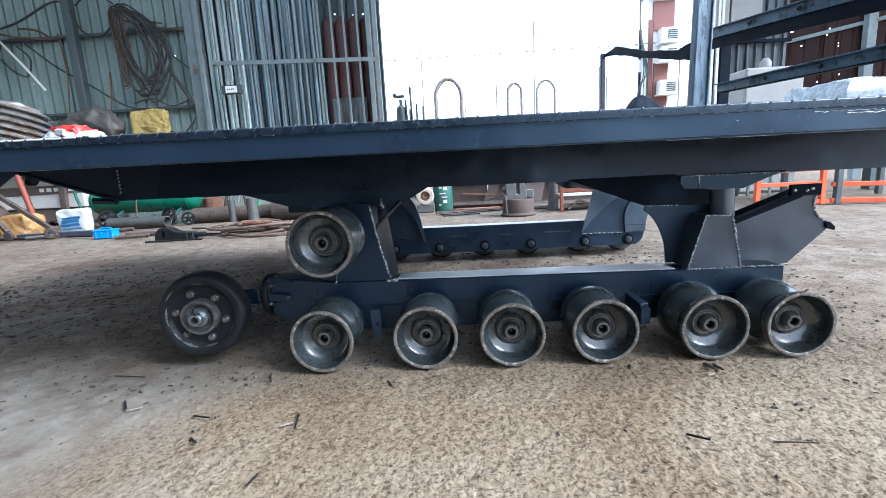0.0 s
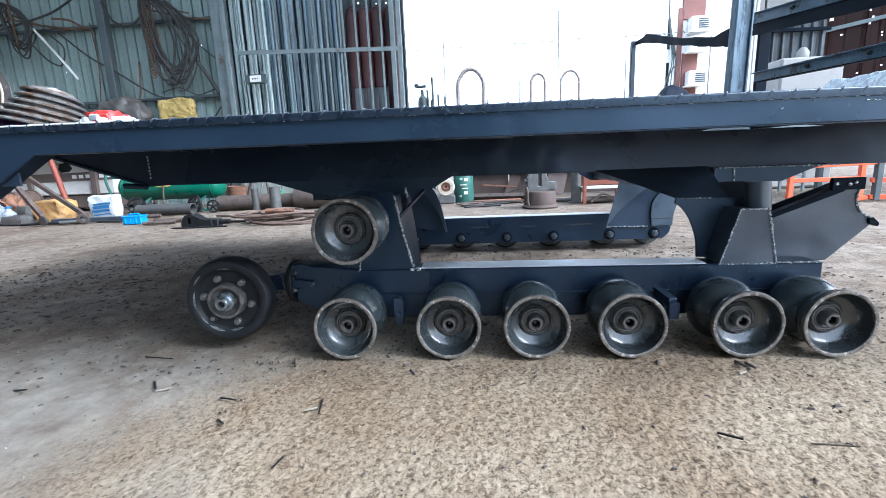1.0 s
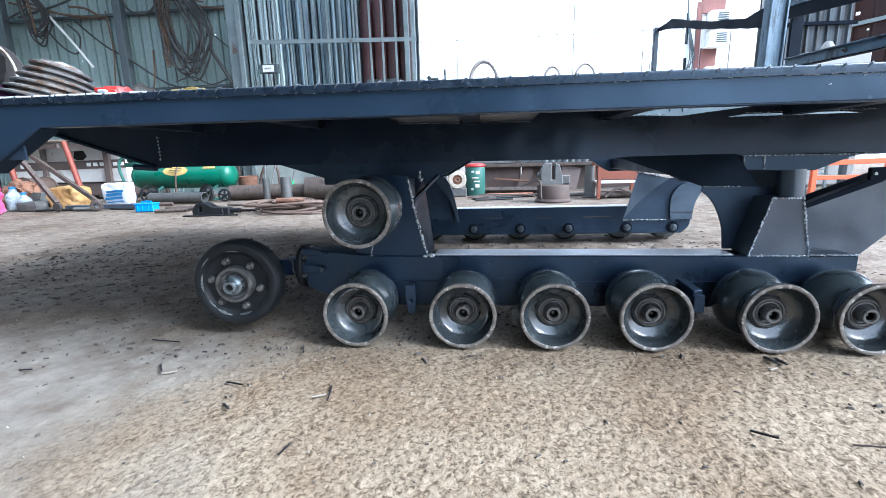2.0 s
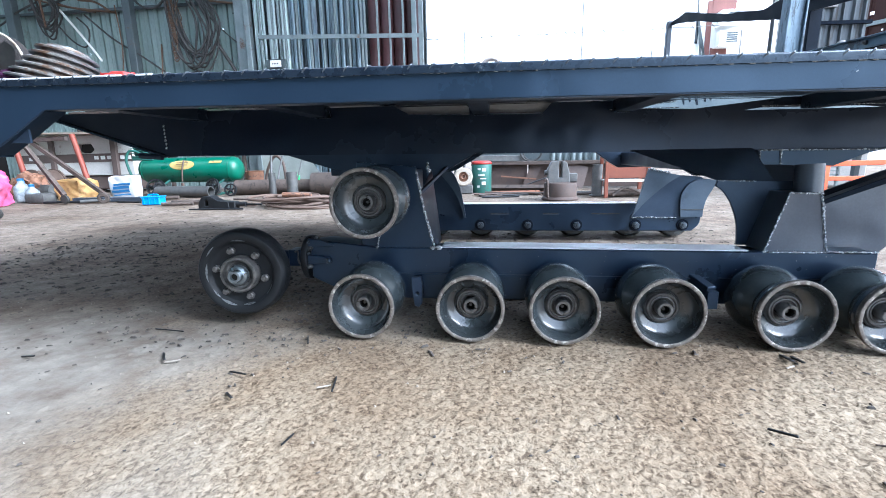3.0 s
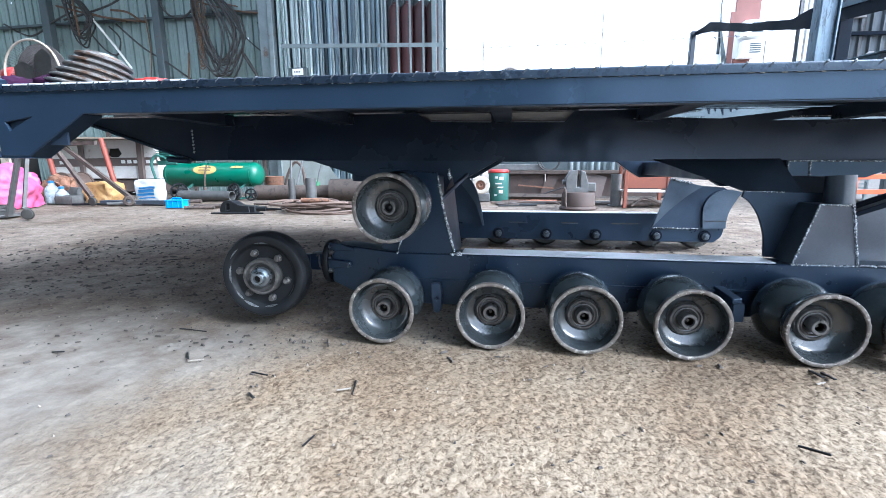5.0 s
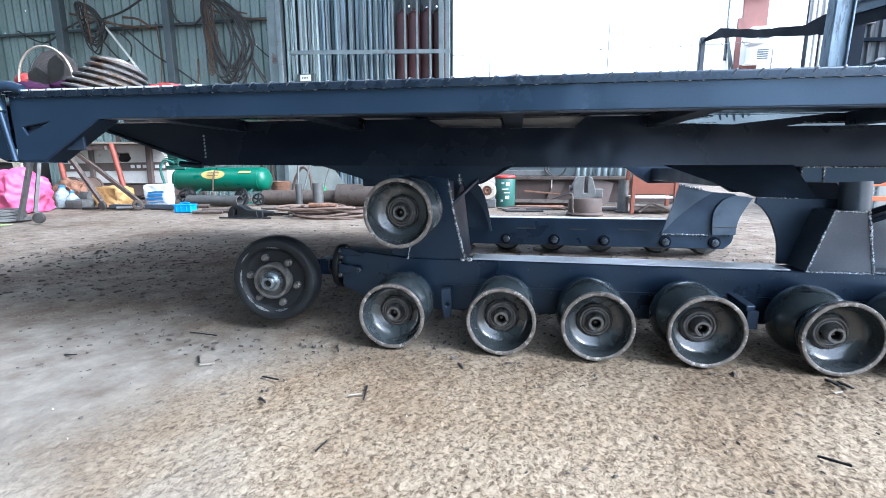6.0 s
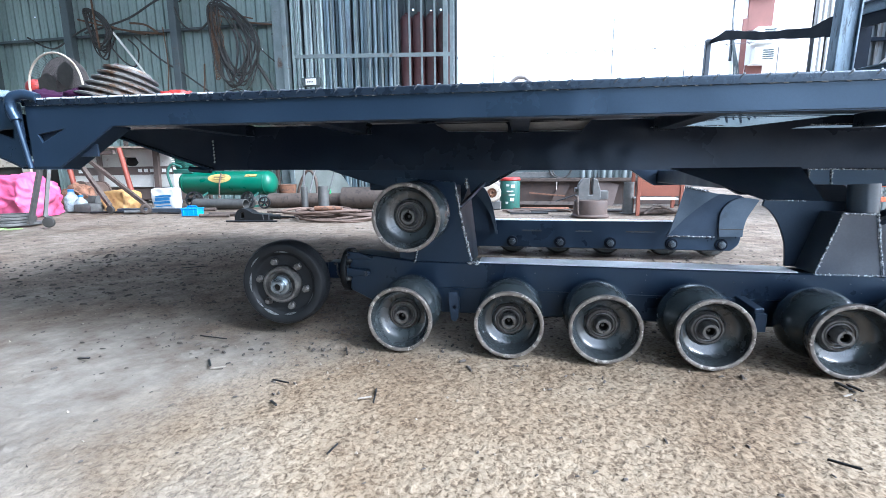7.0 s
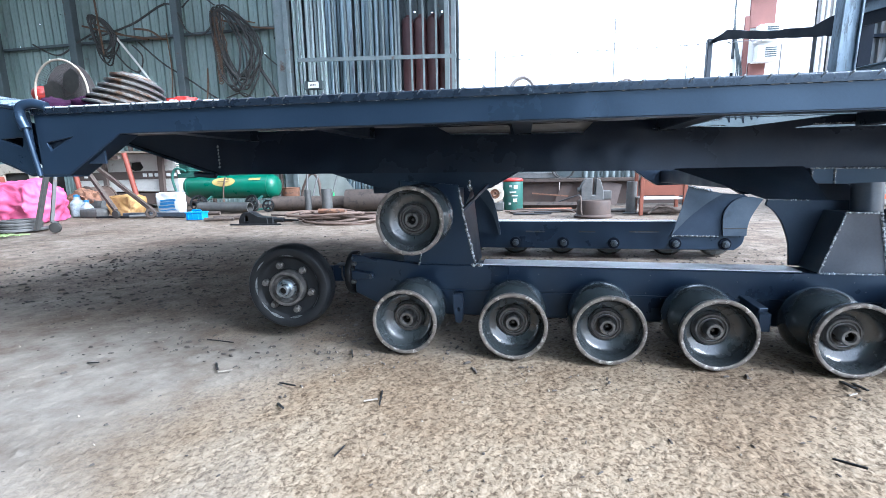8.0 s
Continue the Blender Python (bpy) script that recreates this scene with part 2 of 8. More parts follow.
GREEN_DARK = surface("dark_green_machine", (0.02, 0.09, 0.075), (0.03, 0.12, 0.095), rough=0.5, scale=6, fine=90, bump=0.2, spots=(0.05, 0.06, 0.05), spot_at=0.6)
YELLOW = surface("yellow_sack_weave", (0.34, 0.24, 0.065), (0.48, 0.36, 0.13), rough=0.8, scale=7, fine=160, bump=0.3, spots=(0.22, 0.13, 0.05), spot_at=0.58, spot_scale=13)
TUB = surface("mustard_plastic_tub", (0.34, 0.19, 0.06), (0.46, 0.29, 0.12), rough=0.6, scale=9, fine=90, bump=0.2, spots=(0.30, 0.17, 0.07), spot_at=0.56, spot_scale=9)
PINK = surface("pink_tarp", (0.50, 0.060, 0.165), (0.60, 0.13, 0.26), rough=0.5, scale=5, fine=120, bump=0.2)
WHITE = surface("white_sack_plastic", (0.38, 0.395, 0.41), (0.50, 0.51, 0.52), rough=0.5, scale=9, fine=90, bump=0.25, spots=(0.50, 0.50, 0.50), spot_at=0.68)
BLUE_INK = surface("blue_print", (0.03, 0.16, 0.36), (0.05, 0.22, 0.44), rough=0.5, scale=12, fine=90, bump=0.1)
BLUE_BOX = surface("blue_plastic_crate", (0.015, 0.19, 0.52), (0.02, 0.25, 0.60), rough=0.45, scale=12, fine=90, bump=0.15, spots=(0.03, 0.10, 0.25), spot_at=0.66)
RED_PLASTIC = surface("red_plastic", (0.30, 0.016, 0.013), (0.38, 0.032, 0.025), rough=0.45, scale=9, fine=90, bump=0.1)
BLACK_RUBBER = surface("black_rubber", (0.018, 0.018, 0.018), (0.035, 0.033, 0.03), rough=0.7, scale=12, fine=120, bump=0.3)
CABLE = surface("dusty_black_cable", (0.018, 0.0175, 0.017), (0.050, 0.048, 0.046), rough=0.7, scale=8, fine=120, bump=0.2)
HOSE = surface("brown_rubber_hose", (0.068, 0.042, 0.032), (0.11, 0.078, 0.062), rough=0.7, scale=12, fine=120, bump=0.2, vary=0.3)
COPPER = surface("tarnished_copper_pipe", (0.26, 0.105, 0.062), (0.40, 0.185, 0.115), rough=0.45, metal=0.3, scale=9, fine=120, bump=0.2, spots=(0.12, 0.07, 0.05), spot_at=0.6, spot_scale=14)
ROPE = surface("rusty_wire_rope", (0.075, 0.045, 0.028), (0.13, 0.075, 0.042), rough=0.8, scale=20, fine=200, bump=0.5)
CREAM = surface("cream_body_panel", (0.50, 0.485, 0.46), (0.62, 0.60, 0.57), rough=0.5, scale=3, fine=70, bump=0.1, spots=(0.34, 0.30, 0.26), spot_at=0.62, spot_scale=5)
BROWN_BAND = surface("brown_stripe_paint", (0.085, 0.062, 0.055), (0.12, 0.09, 0.08), rough=0.5, scale=5, fine=70, bump=0.1)
BEIGE = surface("beige_machine_paint", (0.38, 0.33, 0.27), (0.46, 0.41, 0.34), rough=0.6, scale=5, fine=70, bump=0.15, spots=(0.20, 0.15, 0.11), spot_at=0.58)
WOOD = surface("dusty_wood_plank", (0.27, 0.22, 0.17), (0.36, 0.30, 0.24), rough=0.8, scale=3, fine=60, bump=0.4, stretch=(0.3, 4, 4))
PURPLE = surface("purple_cloth", (0.018, 0.005, 0.018), (0.036, 0.011, 0.033), rough=0.9, spec=0.1, scale=12, fine=160, bump=0.3)
GREYBAG = surface("grey_plastic_bag", (0.050, 0.045, 0.042), (0.095, 0.088, 0.082), rough=0.5, scale=9, fine=100, bump=0.3, spots=(0.11, 0.105, 0.10), spot_at=0.66, spot_scale=5)
RENDER_WALL = surface("pale_building_render", (0.84, 0.84, 0.82), (0.88, 0.88, 0.86), rough=0.8, scale=2, fine=40, bump=0.1)
BRICK_RED = surface("red_building_panel", (0.17, 0.070, 0.058), (0.22, 0.095, 0.080), rough=0.7, scale=3, fine=40, bump=0.1)
AC_WHITE = surface("white_appliance", (0.70, 0.70, 0.68), (0.76, 0.76, 0.74), rough=0.45, scale=4, fine=60, bump=0.05)
CABINET = surface("dull_white_cabinet", (0.25, 0.243, 0.232), (0.31, 0.303, 0.29), rough=0.5, scale=3, fine=60, bump=0.08, spots=(0.22, 0.22, 0.22), spot_at=0.62)
GLASSY = mat_new("dark_window_glass", (0.02, 0.025, 0.03), 0.08)
WRAP = surface("clear_plastic_wrap", (0.24, 0.28, 0.31), (0.40, 0.45, 0.49), rough=0.25, scale=14, fine=60, bump=0.8, bump_dist=0.01)
PALE_SHEET = surface("dull_pale_sheet", (0.17, 0.185, 0.17), (0.24, 0.26, 0.24), rough=0.5, metal=0.15, scale=4, fine=80, bump=0.15, spots=(0.16, 0.15, 0.13), spot_at=0.64, spot_scale=5)
PALE_CHIP = surface("pale_trodden_flake", (0.21, 0.185, 0.155), (0.29, 0.262, 0.225), rough=0.9, scale=5, fine=60)
YARD = surface("weathered_wire", (0.13, 0.125, 0.125), (0.22, 0.21, 0.21), rough=0.6, metal=0.2)
# Brown pipe lightened: the bright sky's glare is put into its colour.
YARD_BROWN = surface("glare_paled_brown_pipe", (0.26, 0.225, 0.21), (0.38, 0.34, 0.32), rough=0.7)
ROOFING = surface("roof_sheet", (0.20, 0.21, 0.21), (0.28, 0.29, 0.29), rough=0.6, metal=0.2, scale=1.5, fine=30, bump=0.1)
FAN_DUST = surface("dusty_grey_mesh", (0.085, 0.075, 0.075), (0.16, 0.145, 0.145), rough=0.9, scale=9, fine=120, bump=0.4, spots=(0.24, 0.22, 0.215), spot_at=0.66, spot_scale=6)
FAN_MESH = surface("fan_guard_wire", (0.025, 0.023, 0.023), (0.055, 0.052, 0.052), rough=0.5, metal=0.3, scale=20, fine=90, bump=0.1)
PULLEY = surface("grey_cast_pulley", (0.105, 0.100, 0.094), (0.235, 0.225, 0.212), rough=0.45, metal=0.45, scale=16, fine=140, bump=0.25,
                 spots=(0.10, 0.06, 0.038), spot_at=0.53, spot_scale=18)


def ground_material():
    """Rough aggregate floor: pebbly grain, smoother oily patches, brown dirt further in."""
    m = mat_new("rough_workshop_floor", (0.3, 0.27, 0.23), 0.9)
    nt = m.node_tree
    b = nt.nodes["Principled BSDF"]
    b.inputs["Specular IOR Level"].default_value = 0.25
    tc = nt.nodes.new("ShaderNodeTexCoord")
    co = tc.outputs["Object"]
    warp = n_add(m, "ShaderNodeTexNoise", Scale=38.0, Detail=3.0)
    n_link(m, co, warp.inputs["Vector"])
    vm = nt.nodes.new("ShaderNodeMix")
    vm.data_type, vm.blend_type = "RGBA", "ADD"
    vm.inputs["Factor"].default_value = 0.02
    n_link(m, co, vm.inputs["A"])
    n_link(m, warp.outputs["Color"], vm.inputs["B"])
    vor = n_add(m, "ShaderNodeTexVoronoi", Scale=115.0)
    n_link(m, vm.outputs["Result"], vor.inputs["Vector"])
    grit = n_add(m, "ShaderNodeTexNoise", Scale=96.0, Detail=3.5, Roughness=0.6, Distortion=0.5)
    n_link(m, co, grit.inputs["Vector"])
    mid = n_add(m, "ShaderNodeTexNoise", Scale=9.0, Detail=6.0, Roughness=0.65)
    n_link(m, co, mid.inputs["Vector"])
    big = n_add(m, "ShaderNodeTexNoise", Scale=0.85, Detail=5.0, Roughness=0.55)
    n_link(m, co, big.inputs["Vector"])
    pebble = ramp(m, grit.outputs["Fac"], [(0.35, (0.080, 0.059, 0.040)), (0.43, (0.146, 0.112, 0.077)), (0.50, (0.200, 0.160, 0.113)), (0.66, (0.248, 0.204, 0.150))])
    smooth = ramp(m, mid.outputs["Fac"], [(0.30, (0.086, 0.070, 0.056)), (0.42, (0.128, 0.110, 0.092)), (0.52, (0.152, 0.138, 0.120)), (0.70, (0.206, 0.186, 0.160))])
    # smoother, trodden concrete towards -x
    sep = nt.nodes.new("ShaderNodeSeparateXYZ")
    n_link(m, co, sep.inputs["Vector"])
    ax = nt.nodes.new("ShaderNodeMath")
    ax.operation = "MULTIPLY_ADD"
    ax.inputs[1].default_value, ax.inputs[2].default_value = 0.46, -0.13
    n_link(m, sep.outputs["X"], ax.inputs[0])
    ad = nt.nodes.new("ShaderNodeMath")
    ad.operation = "MULTIPLY_ADD"
    ad.inputs[1].default_value = 2.0
    n_link(m, big.outputs["Fac"], ad.inputs[0])
    n_link(m, ax.outputs["Value"], ad.inputs[2])
    mask = ramp(m, ad.outputs["Value"], [(0.55, (0, 0, 0)), (1.0, (1, 1, 1))])
    mx = nt.nodes.new("ShaderNodeMix")
    mx.data_type = "RGBA"
    n_link(m, mask.outputs["Color"], mx.inputs["Factor"])
    n_link(m, smooth.outputs["Color"], mx.inputs["A"])
    n_link(m, pebble.outputs["Color"], mx.inputs["B"])
    # trodden brown soil further into the shed
    soil = ramp(m, mid.outputs["Fac"], [(0.3, (0.094, 0.074, 0.058)), (0.5, (0.166, 0.137, 0.111)), (0.72, (0.250, 0.214, 0.180))])
    sy = nt.nodes.new("ShaderNodeMath")
    sy.operation = "MULTIPLY_ADD"
    sy.inputs[1].default_value = 0.75
    n_link(m, sep.outputs["Y"], sy.inputs[0])
    n_link(m, big.outputs["Fac"], sy.inputs[2])
    soil_mask = ramp(m, sy.outputs["Value"], [(0.45, (0, 0, 0)), (1.0, (1, 1, 1))])
    ms = nt.nodes.new("ShaderNodeMix")
    ms.data_type = "RGBA"
    n_link(m, soil_mask.outputs["Color"], ms.inputs["Factor"])
    n_link(m, mx.outputs["Result"], ms.inputs["A"])
    gr = ramp(m, grit.outputs["Fac"], [(0.36, (0.55, 0.52, 0.49)), (0.50, (1.0, 1.0, 1.0)), (0.66, (1.22, 1.2, 1.18))])
    mg = nt.nodes.new("ShaderNodeMix")
    mg.data_type, mg.blend_type = "RGBA", "MULTIPLY"
    mg.inputs["Factor"].default_value = 1.0
    n_link(m, soil.outputs["Color"], mg.inputs["A"])
    n_link(m, gr.outputs["Color"], mg.inputs["B"])
    n_link(m, mg.outputs["Result"], ms.inputs["B"])
    mx = ms
    # oily stains
    stain = n_add(m, "ShaderNodeTexNoise", Scale=1.6, Detail=7.0, Roughness=0.6)
    n_link(m, co, stain.inputs["Vector"])
    rs = ramp(m, stain.outputs["Fac"], [(0.44, (1, 1, 1)), (0.62, (0.66, 0.58, 0.51)), (0.78, (0.45, 0.40, 0.36))])
    m2 = nt.nodes.new("ShaderNodeMix")
    m2.data_type, m2.blend_type = "RGBA", "MULTIPLY"
    m2.inputs["Factor"].default_value = 0.75
    n_link(m, mx.outputs["Result"], m2.inputs["A"])
    n_link(m, rs.outputs["Color"], m2.inputs["B"])
    n_link(m, m2.outputs["Result"], b.inputs["Base Color"])
    h1 = nt.nodes.new("ShaderNodeMath")
    h1.operation = "MULTIPLY_ADD"
    h1.inputs[1].default_value = -0.45
    n_link(m, vor.outputs["Distance"], h1.inputs[0])
    h0 = nt.nodes.new("ShaderNodeMath")
    h0.operation = "MULTIPLY_ADD"
    h0.inputs[1].default_value = 1.3
    n_link(m, warp.outputs["Fac"], h0.inputs[0])
    n_link(m, grit.outputs["Fac"], h0.inputs[2])
    n_link(m, h0.outputs["Value"], h1.inputs[2])
    bs = nt.nodes.new("ShaderNodeMapRange")
    bs.inputs["To Min"].default_value, bs.inputs["To Max"].default_value = 0.42, 1.0
    n_link(m, mask.outputs["Color"], bs.inputs["Value"])
    bp = nt.nodes.new("ShaderNodeBump")
    bp.inputs["Distance"].default_value = 0.0034
    n_link(m, bs.outputs["Result"], bp.inputs["Strength"])
    n_link(m, h1.outputs["Value"], bp.inputs["Height"])
    n_link(m, bp.outputs["Normal"], b.inputs["Normal"])
    return m


GROUND = ground_material()


CLOTHS = (YELLOW, TUB, PINK, WHITE, RED_PLASTIC, GREYBAG, PURPLE, WRAP)


# ---------------------------------------------------------------- mesh helpers
def thing(name, label, category, at=(0, 0, 0), group="", kind="", turn=(0, 0, 0)):
    ob = new(name)
    ob.empty_display_size = 0.1
    ob.matrix_basis = pose(*at, *turn)
    return tagged(ob, label, category, group, kind)


def part(name, bm, material, parent=None, label="", smooth=True, at=None):
    """Links a bmesh as one mesh object under a thing or a part."""
    bmesh.ops.recalc_face_normals(bm, faces=bm.faces)
    me = bpy.data.meshes.new(name)
    bm.to_mesh(me)
    bm.free()
    me.materials.append(material)
    if smooth:
        for p in me.polygons:
            p.use_smooth = True
        me.set_sharp_from_angle(angle=radians(85 if material in CLOTHS else 32))
    ob = new(name, me)
    if parent is not None:
        ob.parent = parent
    if at is not None:
        ob.matrix_basis = at
    return tagged(ob, label)


def again(name, mesh_ob, parent, m):
    """Another object on the same mesh."""
    ob = new(name, mesh_ob.data)
    ob.parent = parent
    ob.matrix_basis = m
    return ob


def solo(name, bm, material, label, category, group="", kind="", at=None, smooth=True):
    ob = part(name, bm, material, None, "", smooth, at)
    return tagged(ob, label, category, group, kind)


def box(bm, lo, hi, bevel=0.0, m=None):
    c = [(a + b) / 2 for a, b in zip(lo, hi)]
    s = [abs(b - a) for a, b in zip(lo, hi)]
    r = bmesh.ops.create_cube(bm, size=1.0)
    bmesh.ops.scale(bm, vec=s, verts=r["verts"])
    bmesh.ops.translate(bm, vec=c, verts=r["verts"])
    verts = r["verts"]
    if bevel:
        edges = list({e for v in verts for e in v.link_edges})
        q = bmesh.ops.bevel(bm, geom=edges, offset=bevel, segments=1, affect="EDGES", profile=0.5)
        verts = list({v for f in q["faces"] for v in f.verts} | {v for v in verts if v.is_valid})
    if m is not None:
        bmesh.ops.transform(bm, matrix=m, verts=list({v for v in verts if v.is_valid}))
    return bm


def bar(bm, a, b, w, h, up=(0, 0, 1), bevel=0.0):
    """A straight bar of section w x h from a to b."""
    a, b = Vector(a), Vector(b)
    d = (b - a)
    z = d.normalized()
    if tuple(up) == (0, 1, 0) and abs(z.z) < 0.9:
        up = (0, 0, 1)
    x = Vector(up).cross(z)
    if x.length < 1e-4:
        x = Vector((1, 0, 0)).cross(z)
    x.normalize()
    y = z.cross(x)
    m = Matrix((x, y, z)).transposed().to_4x4()
    m.translation = (a + b) / 2
    t = bmesh.new()
    box(t, (-w / 2, -h / 2, -d.length / 2), (w / 2, h / 2, d.length / 2), bevel)
    bmesh.ops.transform(t, matrix=m, verts=t.verts)
    merge(bm, t)
    return bm


def merge(bm, other):
    idx = {}
    for v in other.verts:
        idx[v] = bm.verts.new(v.co)
    for f in other.faces:
        try:
            bm.faces.new([idx[v] for v in f.verts])
        except ValueError:
            pass
    other.free()


def plate(outline, y0, y1, holes=(), bevel=0.0):
    """A plate cut to an outline in x and z, between two values of y, with holes through it."""
    bm = bmesh.new()
    edges = []
    for loop in (outline, *holes):
        vs = [bm.verts.new((x, y0, z)) for x, z in loop]
        edges += [bm.edges.new((vs[i], vs[(i + 1) % len(vs)])) for i in range(len(vs))]
    bmesh.ops.triangle_fill(bm, use_beauty=True, use_dissolve=False, edges=edges)
    r = bmesh.ops.extrude_face_region(bm, geom=list(bm.faces))
    vs = [g for g in r["geom"] if isinstance(g, bmesh.types.BMVert)]
    bmesh.ops.translate(bm, vec=(0, y1 - y0, 0), verts=vs)
    bmesh.ops.recalc_face_normals(bm, faces=bm.faces)
    bmesh.ops.dissolve_limit(bm, angle_limit=radians(0.5), verts=bm.verts, edges=bm.edges)
    if bevel:
        sharp = [e for e in bm.edges if len(e.link_faces) == 2 and e.calc_face_angle(0) > 0.5]
        bmesh.ops.bevel(bm, geom=sharp, offset=bevel, segments=1, affect="EDGES", profile=0.5)
    return bm


def lathe(profile, n=40, axis="y", closed=False):
    """Turns a list of (radius, along) round an axis."""
    bm = bmesh.new()
    rings = []
    for r, a in profile:
        if r < 1e-6:
            rings.append([bm.verts.new((0, 0, a))])
        else:
            rings.append([bm.verts.new((r * math.cos(2 * math.pi * k / n), r * math.sin(2 * math.pi * k / n), a)) for k in range(n)])
    if closed:
        rings.append(rings[0])
    for p, q in zip(rings, rings[1:]):
        for k in range(n):
            j = (k + 1) % n
            vs = [p[0]] if len(p) == 1 else [p[k], p[j]]
            vs += [q[0]] if len(q) == 1 else [q[j], q[k]]
            if len(vs) > 2:
                bm.faces.new(vs)
    if axis == "y":
        bmesh.ops.rotate(bm, verts=bm.verts, matrix=Matrix.Rotation(radians(-90), 3, "X"))
    elif axis == "x":
        bmesh.ops.rotate(bm, verts=bm.verts, matrix=Matrix.Rotation(radians(90), 3, "Y"))
    return bm


def tube(bm, pts, r, n=8, closed=False, wobble=0.0, seed=0, cap=True):
    """A round bar along a line of points; wobble makes its thickness uneven."""
    rnd = random.Random(seed)
    pts = [Vector(p) for p in pts]
    count = len(pts)
    rings = []
    side = None
    for i, p in enumerate(pts):
        a = pts[(i - 1) % count] if (closed or i > 0) else p
        b = pts[(i + 1) % count] if (closed or i < count - 1) else p
        d = (b - a)
        d = d.normalized() if d.length > 1e-9 else Vector((0, 0, 1))
        if side is None:
            side = d.cross(Vector((0, 0, 1)))
            if side.length < 1e-3:
                side = d.cross(Vector((1, 0, 0)))
        side = (side - d * side.dot(d)).normalized()
        up = d.cross(side)
        rr = r * (1 + wobble * rnd.uniform(-1, 1))
        rings.append([bm.verts.new(p + side * rr * math.cos(2 * math.pi * k / n) + up * rr * math.sin(2 * math.pi * k / n)) for k in range(n)])
    last = rings + ([rings[0]] if closed else [])
    for p, q in zip(last, last[1:]):
        for k in range(n):
            j = (k + 1) % n
            bm.faces.new((p[k], p[j], q[j], q[k]))
    if cap and not closed:
        bm.faces.new(rings[0])
        bm.faces.new(rings[-1][::-1])
    return bm


def smooth_line(pts, steps=8, closed=False):
    """Points on a smooth curve through the given ones."""
    P = [Vector(p) for p in pts]
    out = []
    n = len(P)
    spans = n if closed else n - 1
    for i in range(spans):
        p0 = P[(i - 1) % n] if (closed or i > 0) else P[0]
        p1, p2 = P[i], P[(i + 1) % n]
        p3 = P[(i + 2) % n] if (closed or i + 2 < n) else P[-1]
        for k in range(steps):
            t = k / steps
            out.append(0.5 * ((2 * p1) + (p2 - p0) * t + (2 * p0 - 5 * p1 + 4 * p2 - p3) * t * t + (3 * p1 - p0 - 3 * p2 + p3) * t ** 3))
    if not closed:
        out.append(P[-1])
    return out


def weld(name, pts, parent, r=0.0045, seed=1, label="silvery lumpy weld bead"):
    """A hand-laid weld bead along a line."""
    rnd = random.Random(seed)
    line = [Vector(p) for p in pts]
    out = []
    for a, b in zip(line, line[1:]):
        k = max(2, int((b - a).length / min(0.006, 1.25 * r)))
        for i in range(k):
            p = a.lerp(b, i / k)
            out.append(p + Vector((rnd.uniform(-1, 1), rnd.uniform(-1, 1), rnd.uniform(-1, 1))) * r * 0.34)
    out.append(line[-1])
    ball = bmesh.new()
    bmesh.ops.create_icosphere(ball, subdivisions=1, radius=1.0)
    bv, bf = [v.co.copy() for v in ball.verts], [[v.index for v in f.verts] for f in ball.faces]
    ball.free()
    bm = bmesh.new()
    for p in out:
        k = r * rnd.uniform(0.75, 1.35)
        sx, sy, sz = (k * rnd.uniform(0.75, 1.2) for _ in range(3))
        vs = [bm.verts.new((p.x + c.x * sx, p.y + c.y * sy, p.z + c.z * sz)) for c in bv]
        for f in bf:
            bm.faces.new([vs[i] for i in f])
    return part(name, bm, WELD, parent, label)


def nut(bm, at, r, h, axis="y", turn=0.0):
    """A hexagon nut with a stud end, facing -y."""
    t = bmesh.new()
    bmesh.ops.create_cone(t, cap_ends=True, segments=6, radius1=r, radius2=r, depth=h)
    bmesh.ops.bevel(t, geom=list(t.edges), offset=r * 0.1, segments=1, affect="EDGES")
    s = bmesh.new()
    bmesh.ops.create_cone(s, cap_ends=True, segments=10, radius1=r * 0.5, radius2=r * 0.45, depth=h * 1.9)
    merge(t, s)
    rot = {"y": Matrix.Rotation(radians(90), 4, "X"), "x": Matrix.Rotation(radians(90), 4, "Y"), "z": Matrix.Identity(4)}[axis]
    bmesh.ops.transform(t, matrix=Matrix.Translation(at) @ rot @ Matrix.Rotation(turn, 4, "Z"), verts=t.verts)
    merge(bm, t)
    return bm


